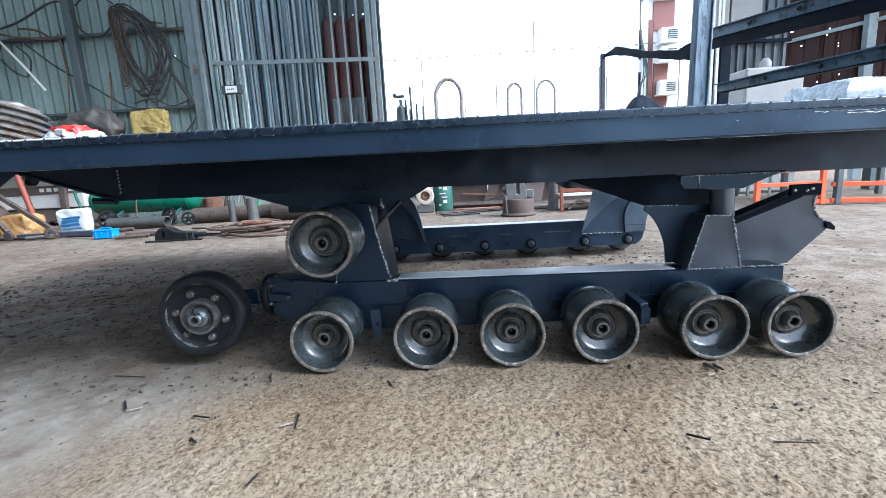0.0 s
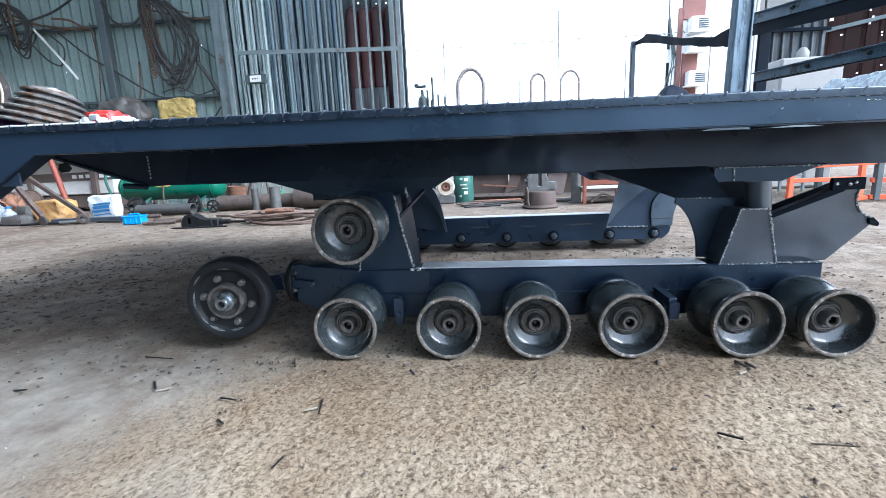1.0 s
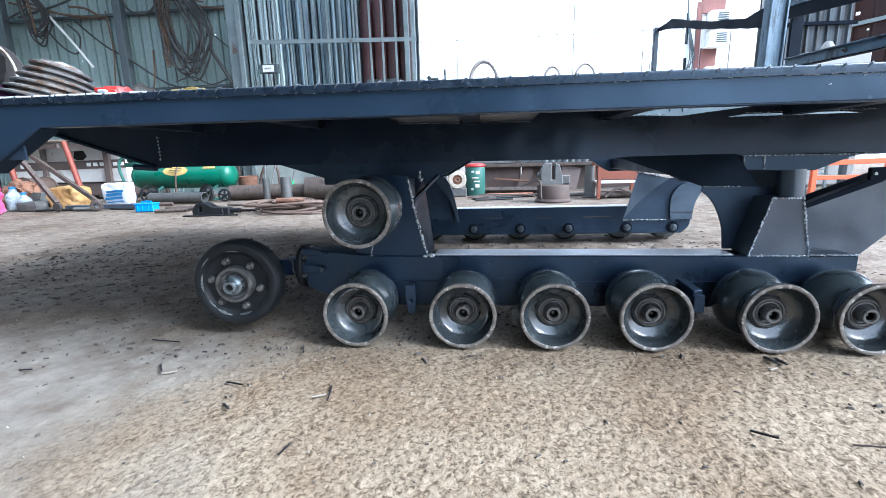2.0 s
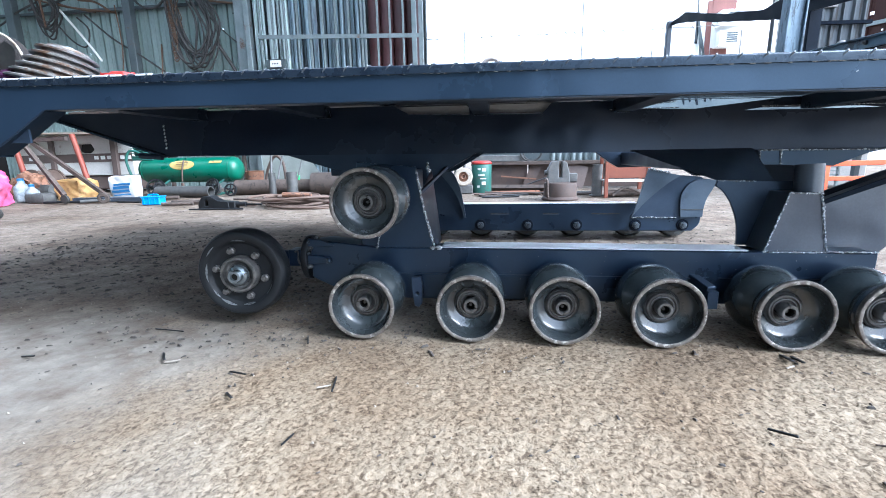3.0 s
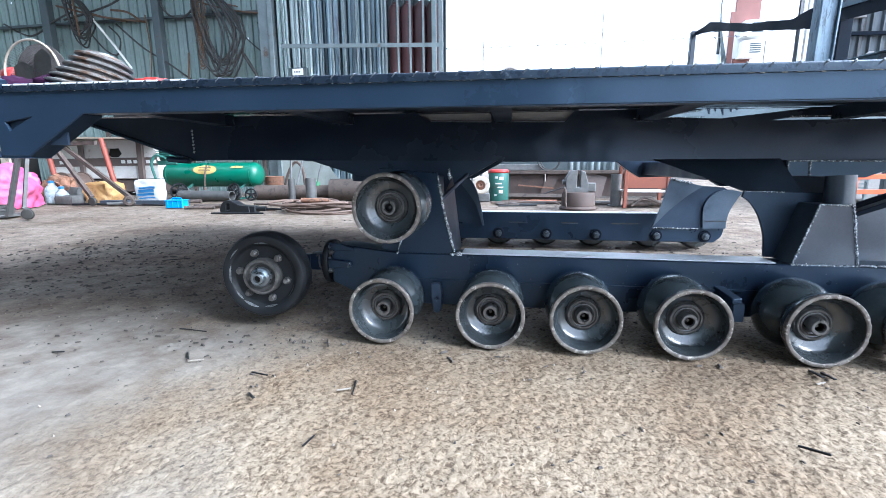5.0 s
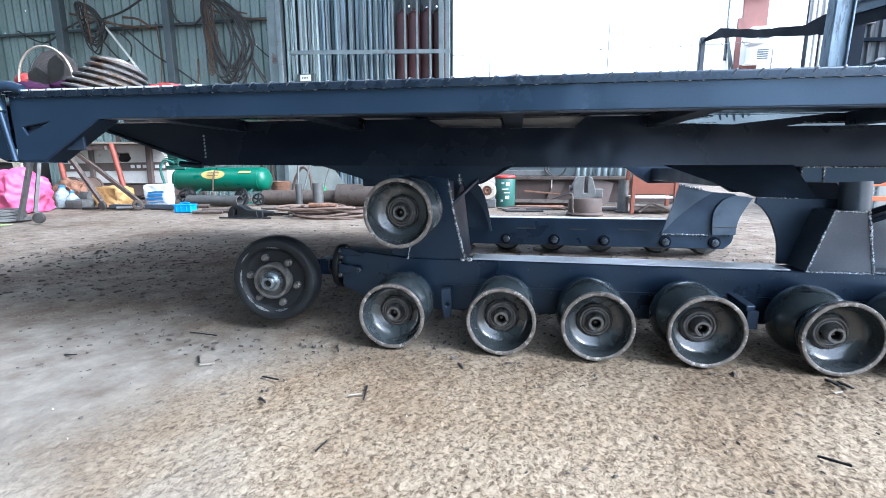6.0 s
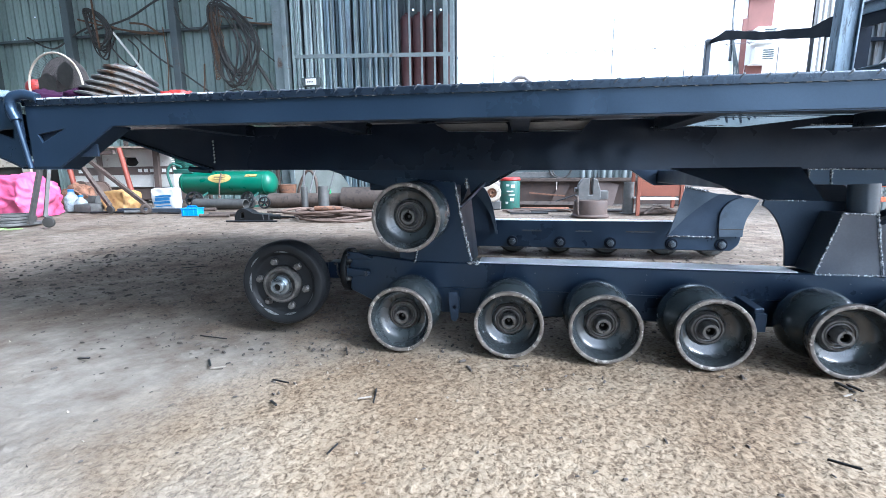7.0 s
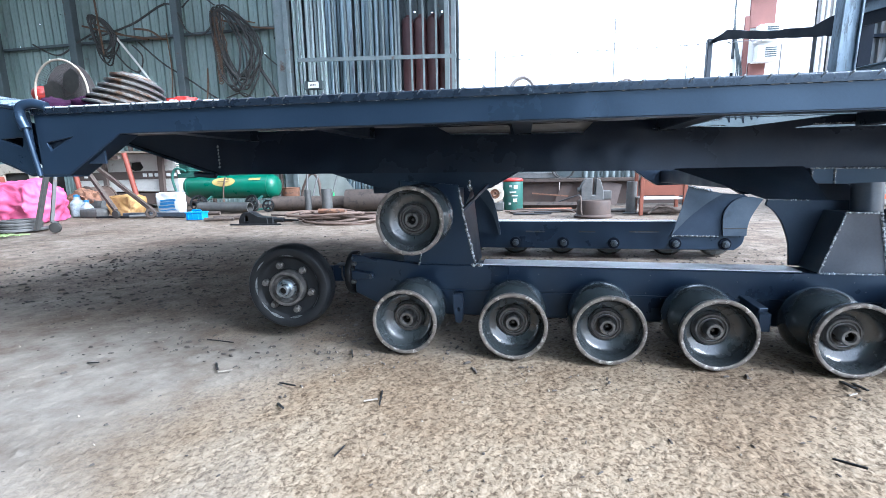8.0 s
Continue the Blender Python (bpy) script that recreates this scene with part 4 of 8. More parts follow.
def build_ramp_tread():
    bm = bmesh.new()
    d = Vector((-0.785, 0, 0.148)).normalized()
    for i in range(15):
        for j in range(30):
            c = Vector((-0.97, -0.24 + j * 0.045, 0.747)) + d * (0.03 + 0.05 * i)
            a = 0.8 if (i + j) % 2 else -0.8
            e = d * math.cos(a) * 0.017 + Vector((0, math.sin(a) * 0.017, 0))
            tube(bm, [c - e, c, c + e], 0.003, 5)
    tagged(part("ramp_tread", bm, GALV, chassis, "raised tread pattern, worn bright"), kind="stuff")


build_ramp_tread()

# longitudinal webs under the deck
WEB = 0.43
web_gap = [(0.080, 0.698), (0.030, 0.725), (0.295, 0.727), (0.303, 0.720), (0.306, 0.694), (0.300, 0.692)]
web_gap2 = [(0.345, 0.694), (0.340, 0.720), (0.348, 0.727), (0.600, 0.729), (0.565, 0.690)]
web_gap3 = [(0.868, 0.7035), (1.030, 0.7285), (1.37, 0.7285), (1.084, 0.6970)]
web_gap4 = [(1.245, 0.6890), (1.30, 0.6975), (1.62, 0.6970), (1.68, 0.6910)]
web = [(-1.43, 0.728), (-1.43, 0.712), (-0.93, 0.556), (2.35, 0.552), (2.35, 0.731), (0.4, 0.731)]
part("longitudinal_web", sheared(plate(web, WEB, WEB + 0.01, [web_gap, web_gap2, web_gap3, web_gap4])), WEBPAINT, chassis, "deep dark steel beam web")
part("longitudinal_web", sheared(plate(web, 1.47, 1.48)), PAINT_DARK, chassis)
bm = bmesh.new()
bar(bm, (-1.43, WEB + 0.03, 0.716), (-0.93, WEB + 0.03, 0.556), 0.09, 0.008, up=(0, 1, 0))
tube(bm, [(-1.03, WEB - 0.01, 0.560), (-0.935, WEB - 0.01, 0.553)], 0.012, 10)
part("web_flange", sheared(bm), PAINT_BEAM, chassis)
bm = bmesh.new()
for k in range(7):
    z = 0.585 + 0.014 * k
    tube(bm, [(-0.918 + 0.002 * (k % 2), WEB - 0.003, z), (-0.914, WEB - 0.003, z + 0.008)], 0.0032, 6, wobble=0.3, seed=k)
part("vertical_weld", sheared(bm), BRIGHT, chassis, "ladder of short pale vertical weld stitches")
# cross bearers that carry the deck, and a bright bay plate under the open deck
bearer = None
for x in (-0.75, -0.25, 0.35, 0.84, 1.45, 2.0):
    for y0 in (DECK_F + 0.012, 1.482):
        at = pose(x, y0, SLOPE * x)
        if bearer is None:
            bearer = part("cross_bearer", box(bmesh.new(), (-0.03, 0.0, 0.690), (0.03, 0.676, 0.732), 0.002), PAINT_DARK, chassis, at=at)
        else:
            again("cross_bearer", bearer, chassis, at)
bm = bmesh.new()
box(bm, (0.80, -0.042, -0.004), (2.2, 0.042, 0.004), 0.001, pose(0, 0.535, 0.716, 62, 0, 0))
bay = part("bay_plate", sheared(bm), BAYPLATE, chassis, "pale blue-grey plate inside the open deck bay")
for x, end in ((1.087, 0.0045), (1.110, 0.0160), (1.133, 0.0020), (1.162, 0.0136), (1.182, 0.0200)):
    bm = box(bmesh.new(), (-0.0055, end, 0.004), (0.0055, 0.041, 0.0056))
    for v in bm.verts:
        if v.co.y < 0.03:
            v.co.x *= 0.35
    bmesh.ops.transform(bm, matrix=pose(x, 0.535, 0.716, 62, 0, 0), verts=bm.verts)
    part("paint_drip", sheared(bm), MATTNAVY, bay, "dark run of paint")
bm = bmesh.new()
box(bm, (0.02, -0.03, -0.004), (0.62, 0.03, 0.004), 0.001, pose(0, 0.470, 0.712, 112, 0, 0))
part("bay_plate", sheared(bm), PRIMER, chassis, "primed plate inside the open deck bay, pale glare painted in")
bm = bmesh.new()
tube(bm, [(0.06, 0.452, 0.7010), (0.30, 0.452, 0.6970)], 0.0022, 6)
tube(bm, [(0.345, 0.452, 0.6970), (0.57, 0.452, 0.6950)], 0.0022, 6)
part("bay_edge", sheared(bm), CAPSTEEL, chassis, "bare bright plate edge")
weld("lip_weld", [(0.835, WEB - 0.004, 0.6945), (0.92, WEB - 0.004, 0.704), (1.02, WEB - 0.004, 0.7155)], chassis, 0.0017, 6)
weld("lip_weld", [(0.80, WEB - 0.004, 0.694), (1.03, WEB - 0.004, 0.695)], chassis, 0.0016, 4)
weld("lip_weld", [(1.30, WEB - 0.004, 0.691), (1.72, WEB - 0.004, 0.689)], chassis, 0.0018, 5)

# bolsters between deck and track frames
bol_l = [(-0.435, 0.5650), (-0.225, 0.500), (0.02, 0.462), (0.12, 0.448), (0.16, 0.457), (0.342, 0.5600)]
bol_r = [(0.965, 0.5560), (1.055, 0.492), (1.11, 0.459), (1.25, 0.462), (1.33, 0.490), (1.41, 0.5560)]
for outline in (bol_l, bol_r):
    part("bolster", plate(outline, WEB + 0.001, WEB + 0.03, (), 0.003), PAINT_DARK, chassis, "tapered bolster plate")
    part("bolster", plate(outline, 1.46, 1.50, (), 0.003), PAINT_DARK, chassis, "tapered bolster plate")
# The slope's paler material carries bounced light in its colour.
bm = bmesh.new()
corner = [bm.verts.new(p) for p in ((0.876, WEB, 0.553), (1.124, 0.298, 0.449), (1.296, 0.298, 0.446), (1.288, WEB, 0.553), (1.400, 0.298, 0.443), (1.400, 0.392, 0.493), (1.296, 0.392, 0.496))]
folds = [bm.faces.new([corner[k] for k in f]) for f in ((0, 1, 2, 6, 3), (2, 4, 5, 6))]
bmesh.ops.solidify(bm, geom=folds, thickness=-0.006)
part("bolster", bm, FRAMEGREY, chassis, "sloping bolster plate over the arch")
for x0, x1 in ((-0.25, 0.10), (1.12, 1.34)):
    part("cross_tube", box(bmesh.new(), (x0, WEB + 0.03, 0.475), (x1, 1.46, 0.545), 0.004), PAINT_DARK, chassis)
seat = [(1.289, 0.547), (1.297, 0.497), (1.40, 0.492), (1.53, 0.489), (1.63, 0.530), (1.70, 0.547)]
part("bolster_seat", plate(seat, WEB - 0.035, WEB + 0.1, (), 0.002), PAINT, chassis)
weld("seat_weld", [(1.0, WEB - 0.006, 0.545), (1.29, WEB - 0.007, 0.543)], chassis, 0.0016, 6)
weld("seat_weld", [(1.29, WEB - 0.037, 0.545), (1.72, WEB - 0.037, 0.541)], chassis, 0.0026, 7)
weld("seat_weld", [(1.296, WEB - 0.037, 0.490), (1.294, WEB - 0.037, 0.540)], chassis, 0.003, 8)
weld("seat_weld", [(1.362, WEB - 0.037, 0.490), (1.360, WEB - 0.037, 0.542)], chassis, 0.0036, 9)


def curve2(pts, steps=5):
    return [(p.x, p.z) for p in smooth_line([(x, 0, z) for x, z in pts], steps)]


def build_track_frame():
    # ---- near side
    f = part("track_frame", plate([(-0.24, 0.258), (-0.19, 0.264), (0.0, 0.242), (1.556, 0.233), (1.556, 0.125), (1.50, 0.062), (0.1, 0.062),
             (-0.15, 0.090), (-0.24, 0.132)], 0.19, 0.29, (), 0.004), PAINT_BEAM, chassis, "navy box-section track frame with a pale top strip")
    bm = bmesh.new()
    bar(bm, (0.0, 0.187, 0.150), (1.55, 0.187, 0.146), 0.008, 0.006, up=(0, 1, 0))
    part("frame_lip", bm, PAINT_BEAM, f)
    # Separate pale strip: the doorway's reflection on the frame top, held in colour.
    bm = bmesh.new()
    box(bm, (0.222, 0.193, 0.2405), (1.19, 0.284, 0.2445), 0.0015)
    for v in bm.verts:
        v.co.z -= 0.0058 * v.co.x - 0.0018
    part("frame_cap", bm, CAPSTEEL, f, "bare steel strip on the frame top, reflection painted pale")
    # flange and tensioner rod to the idler
    bm = lathe([(0.0, -0.010), (0.078, -0.010), (0.080, -0.006), (0.080, 0.006), (0.078, 0.010), (0.0, 0.010)], 28, "x")
    part("end_flange", bm, CAST, f, at=pose(-0.255, 0.235, 0.197))
    fn = None
    for a in range(6):
        c = math.radians(60 * a + 20)
        m = pose(-0.240, 0.235 + 0.064 * math.cos(c), 0.197 + 0.064 * math.sin(c))
        if fn is None:
            fn = part("flange_nut", nut(bmesh.new(), (0, 0, 0), 0.009, 0.012, "x"), HUB, f, at=m)
        else:
            again("flange_nut", fn, f, m)
    bm = plate([(-0.245, 0.182), (-0.245, 0.216), (-0.168, 0.206), (-0.165, 0.190)], 0.172, 0.192, (), 0.002)
    merge(bm, plate([(-0.245, 0.246), (-0.245, 0.272), (-0.196, 0.268), (-0.150, 0.250), (-0.160, 0.244)], 0.182, 0.194, (), 0.002))
    part("gusset_rib", bm, PAINT_BEAM, f)
    for x, z in ((-0.172, 0.203), (-0.171, 0.193), (-0.238, 0.222), (-0.236, 0.262)):
        part("rib_bolt", nut(bmesh.new(), (x, 0.168, z), 0.0052, 0.010), BOLT, f)
    bm = bmesh.new()
    tube(bm, smooth_line([(-0.300, 0.196, 0.222), (-0.288, 0.190, 0.224), (-0.286, 0.188, 0.190), (-0.276, 0.192, 0.172)], 5), 0.0032, 8)
    part("rod_staple", bm, HUB_DARK, f, "bent round-bar staple")
    bm = bmesh.new()
    tube(bm, [(-0.42, 0.235, 0.197), (-0.30, 0.235, 0.197)], 0.024, 18)
    box(bm, (-0.330, 0.204, 0.168), (-0.262, 0.266, 0.226), 0.003)
    part("tensioner_rod", bm, PAINT_BEAM, f, "dark greasy tensioner rod")
    # lugs under the frame
    bm = plate([(0.126, 0.150), (0.156, 0.152), (0.162, 0.120), (0.159, 0.060), (0.148, 0.048), (0.134, 0.055), (0.126, 0.110)], 0.135, 0.160,
               [[(0.138, 0.098), (0.146, 0.106), (0.153, 0.098), (0.146, 0.090)]], 0.002)
    part("lug", bm, PAINT_DARK, f)
    bm = bmesh.new()
    bar(bm, (1.028, 0.215, 0.150), (1.055, 0.115, 0.128), 0.030, 0.030, bevel=0.002)
    box(bm, (1.040, 0.100, 0.075), (1.072, 0.130, 0.130), 0.002)
    part("lug", bm, PAINT_DARK, f)
    bm = bmesh.new()
    bar(bm, (-0.155, 0.165, 0.075), (-0.115, 0.165, 0.105), 0.03, 0.03, up=(0, 1, 0), bevel=0.002)
    part("lug", bm, PAINT_DARK, f)
    rnd = random.Random(23)
    bm = bmesh.new()
    for k in range(60):
        x, z = rnd.uniform(-0.18, 1.54), rnd.uniform(0.07, 0.23)
        bmesh.ops.create_icosphere(bm, subdivisions=1, radius=rnd.uniform(0.0009, 0.0022), matrix=Matrix.Translation((x, 0.189, z)))
    tagged(part("spatter", bm, HUB, f, "tiny pale weld spatter"), kind="stuff")
    # left upright: front plate, right flank and weld
    up = [(-0.005, 0.238), (0.195, 0.238), (0.170, 0.335), (0.153, 0.424), (0.141, 0.512), (-0.06, 0.530), (-0.06, 0.44), (0.02, 0.33)]
    u = part("upright", plate(up, 0.196, 0.206, (), 0.0015), PAINT_BEAM, chassis, "upright plate between track frame and bolster")
    # Flank drawn lighter than the front plate to paint in the light it catches.
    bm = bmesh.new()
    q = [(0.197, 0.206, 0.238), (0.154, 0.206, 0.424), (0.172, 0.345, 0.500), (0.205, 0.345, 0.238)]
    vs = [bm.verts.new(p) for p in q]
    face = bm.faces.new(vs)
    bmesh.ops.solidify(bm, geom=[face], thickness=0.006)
    part("upright_flank", bm, FRAMEGREY, u, "flank plate of the upright, lit tone in its colour")
    bm = bmesh.new()
    box(bm, (-0.06, 0.206, 0.24), (0.14, 0.345, 0.50), 0.003)
    bar(bm, (0.155, 0.206, 0.428), (0.22, 0.44, 0.505), 0.01, 0.01)
    part("upright_core", bm, PAINT_DARK, u)
    weld("upright_weld", [(0.200, 0.192, 0.240), (0.178, 0.192, 0.320), (0.156, 0.192, 0.420), (0.143, 0.192, 0.500)], u, 0.0045, 11)
    weld("upright_weld", [(0.188, 0.188, 0.240), (0.214, 0.186, 0.243)], u, 0.008, 12)
    weld("upright_weld", [(0.168, 0.30, 0.490), (0.166, 0.30, 0.520)], u, 0.006, 13)
    weld("upright_weld", [(0.0, 0.190, 0.240), (0.012, 0.190, 0.285)], u, 0.0035, 14)
    # right upright: arch plate, boxed gusset, pipe
    arch = curve2([(1.204, 0.236), (1.201, 0.275), (1.194, 0.318), (1.171, 0.376), (1.143, 0.415), (1.120, 0.432)], 4) + [(1.124, 0.450)]
    a = part("upright", plate(arch + [(1.400, 0.445), (1.400, 0.420), (1.335, 0.236)], 0.296, 0.306, (), 0.0015), PAINT_DARK, chassis, "arched dark upright plate")
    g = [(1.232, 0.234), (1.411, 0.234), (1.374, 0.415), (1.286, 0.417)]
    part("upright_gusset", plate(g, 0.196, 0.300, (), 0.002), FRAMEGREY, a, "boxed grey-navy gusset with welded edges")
    for k, (p, q) in enumerate(zip(g, g[1:] + g[:1])):
        weld("gusset_weld", [(p[0], 0.193, p[1]), (q[0], 0.193, q[1])], a, 0.0036, 20 + k)
    bm = bmesh.new()
    tube(bm, [(1.366, 0.243, 0.410), (1.364, 0.250, 0.500)], 0.038, 24)
    part("stub_pipe", bm, FRAMEGREY, a, "short pipe between gusset and bolster")
    weld("arch_weld", [(1.124, 0.294, 0.450), (1.240, 0.294, 0.447)], a, 0.0022, 19)
    weld("beam_weld", [(1.411, 0.188, 0.237), (1.552, 0.188, 0.236)], a, 0.0034, 26)
    # tail plate with its rounded seat for the wheel shaft
    hook = curve2([(1.752, 0.474), (1.738, 0.448), (1.737, 0.410), (1.755, 0.376), (1.790, 0.357)], 4)
    tail = [(1.40, 0.345), (1.472, 0.377), (1.666, 0.456)] + hook + [(1.796, 0.335), (1.660, 0.208), (1.556, 0.200), (1.40, 0.232)]
    t = part("tail_plate", plate(tail, 0.325, 0.335, (), 0.0015), FRAMEGREY, chassis, "tail plate with a rounded shaft seat")
    bm = bmesh.new()
    bar(bm, (1.40, 0.345, 0.347), (1.666, 0.345, 0.457), 0.03, 0.008, up=(0, 1, 0))
    bar(bm, (1.666, 0.345, 0.457), (1.750, 0.345, 0.474), 0.03, 0.008, up=(0, 1, 0))
    bar(bm, (1.400, 0.425, 0.300), (1.74, 0.425, 0.430), 0.008, 0.10, up=(0, 1, 0))
    part("tail_flange", bm, MATTNAVY, t)
    # Added black strip draws the shade along the tail's top edge.
    bm = plate([(1.405, 0.344), (1.405, 0.359), (1.645, 0.456), (1.690, 0.470), (1.690, 0.452)], 0.317, 0.325, (), 0.001)
    part("tail_shade_strip", bm, MATTNAVY, t, "black strip for the shaded band under the top edge")
    part("tail_block", box(bmesh.new(), (1.645, 0.314, 0.457), (1.752, 0.330, 0.498), 0.002), MATTNAVY, t, "black bolted block")
    for x, z in ((1.656, 0.478), (1.698, 0.476), (1.716, 0.482)):
        part("tail_bolt", nut(bmesh.new(), (x, 0.311, z), 0.0062, 0.007), WELD, t, "bright bolt head")
    foot = [(1.778, 0.352), (1.793, 0.359), (1.815, 0.338), (1.813, 0.325), (1.798, 0.331), (1.782, 0.336)]
    part("tail_foot", plate(foot, 0.316, 0.340, (), 0.002), MATTNAVY, t)
    weld("tail_weld", [(x, 0.322, z) for x, z in hook], t, 0.004, 30)

    # ---- far side
    f2 = part("track_frame", plate([(-0.30, 0.235), (1.648, 0.232)] + curve2([(1.652, 0.15), (1.64, 0.10), (1.60, 0.062)], 4) + [(-0.30, 0.062)], 1.60, 1.70, (), 0.004),
              PAINT_BEAM, chassis, "navy box-section track frame, inner side with bolts")
    first = None
    for x in (0.0, 0.306, 0.607, 0.911, 1.268, 1.546):
        if first is None:
            bm = lathe([(0.0, -0.006), (0.033, -0.006), (0.036, -0.003), (0.036, 0.004), (0.0, 0.004)], 24)
            first = part("bolt_washer", bm, MATTNAVY, f2, "dark washer under the roller bolt", at=pose(x, 1.598, 0.100))
            bm = bmesh.new()
            nut(bm, (0, -0.010, 0), 0.023, 0.018)
            tube(bm, [(0, -0.012, 0), (0, -0.030, 0)], 0.011, 12)
            head = part("roller_bolt", bm, BOLT, f2, "large hexagon roller bolt with its threaded end", at=pose(x, 1.598, 0.100))
        else:
            again("bolt_washer", first, f2, pose(x, 1.598, 0.100))
            again("roller_bolt", head, f2, pose(x, 1.598, 0.100, 0, 17 * (x * 7 % 5), 0))
    bm = bmesh.new()
    for x0, x1 in ((0.37, 0.49), (0.70, 0.80), (1.0, 1.17)):
        k = 0.0
        while x0 + k < x1:
            bar(bm, (x0 + k, 1.599, 0.172), (min(x1, x0 + k + 0.045), 1.599, 0.171), 0.004, 0.006, up=(0, 1, 0))
            k += 0.05
    part("slot_mark", bm, BLACK_RUBBER, f2, "short dark burnt slots")
    bm = bmesh.new()
    for x0, x1 in ((0.37, 0.49), (0.70, 0.80), (1.0, 1.17)):
        tube(bm, [(x0, 1.597, 0.168), ((x0 + x1) / 2, 1.597, 0.1675), (x1, 1.597, 0.168)], 0.0016, 5, wobble=0.4, seed=3)
    part("slot_burr", bm, FRAMEGREY, f2, "dull burrs under the slots")
    bm = bmesh.new()
    box(bm, (-0.28, 1.605, 0.2335), (1.28, 1.695, 0.2365), 0.001)
    part("frame_cap", bm, CAPSTEEL, f2, "bare steel strip on the frame top, reflection painted pale")
    dark = curve2([(1.235, 0.150), (1.335, 0.290), (1.41, 0.355), (1.49, 0.405)], 4) + [(1.62, 0.395), (1.68, 0.360), (1.655, 0.26), (1.635, 0.150)]
    part("upright", plate(dark, 1.592, 1.60), PAINT_DARK, chassis, "curved far upright plate")
    lt = curve2([(1.232, 0.158), (1.300, 0.245), (1.365, 0.310), (1.425, 0.362), (1.49, 0.405)], 4) + [(1.295, 0.447), (1.268, 0.310)]
    bm = plate(lt, 1.580, 1.588)
    for v in bm.verts:
        v.co.y += -0.10 * (1.49 - v.co.x) - 0.16 * (v.co.z - 0.16)
    part("upright_gusset", bm, FARGREY, chassis, "lighter bent gusset")
    rt = curve2([(1.522, 0.151), (1.515, 0.230), (1.521, 0.299), (1.566, 0.360), (1.635, 0.382), (1.718, 0.370)], 4) + curve2([(1.699, 0.336), (1.662, 0.262), (1.649, 0.198), (1.648, 0.153)], 4)
    rg = part("upright_gusset", plate(rt, 1.575, 1.583), FARGREY, chassis, "lighter curved gusset with a joint")
    part("joint", box(bmesh.new(), (1.519, 1.5725, 0.195), (1.648, 1.5755, 0.199)), BLACK_RUBBER, rg, "dark open joint")
    weld("far_weld", [(1.24, 1.588, 0.150), (1.50, 1.588, 0.148)], chassis, 0.004, 31)
    weld("far_weld", [(1.297, 1.514, 0.449), (1.42, 1.527, 0.424)], chassis, 0.005, 32)
    bl = curve2([(0.10, 0.46), (0.14, 0.422), (0.18, 0.32), (0.212, 0.150)], 5)
    part("upright", plate([(-0.2, 0.20), (-0.1, 0.48)] + bl, 1.592, 1.60), PAINT_DARK, chassis, "curved far upright plate")
    bm = bmesh.new()
    inner = curve2([(0.05, 0.43), (0.10, 0.37), (0.16, 0.28), (0.200, 0.150)], 5)
    ring = bl + inner[::-1]
    merge(bm, plate(ring, 1.575, 1.588))
    part("upright_gusset", bm, FARGREY, chassis, "lighter curved edge strip")


build_track_frame()


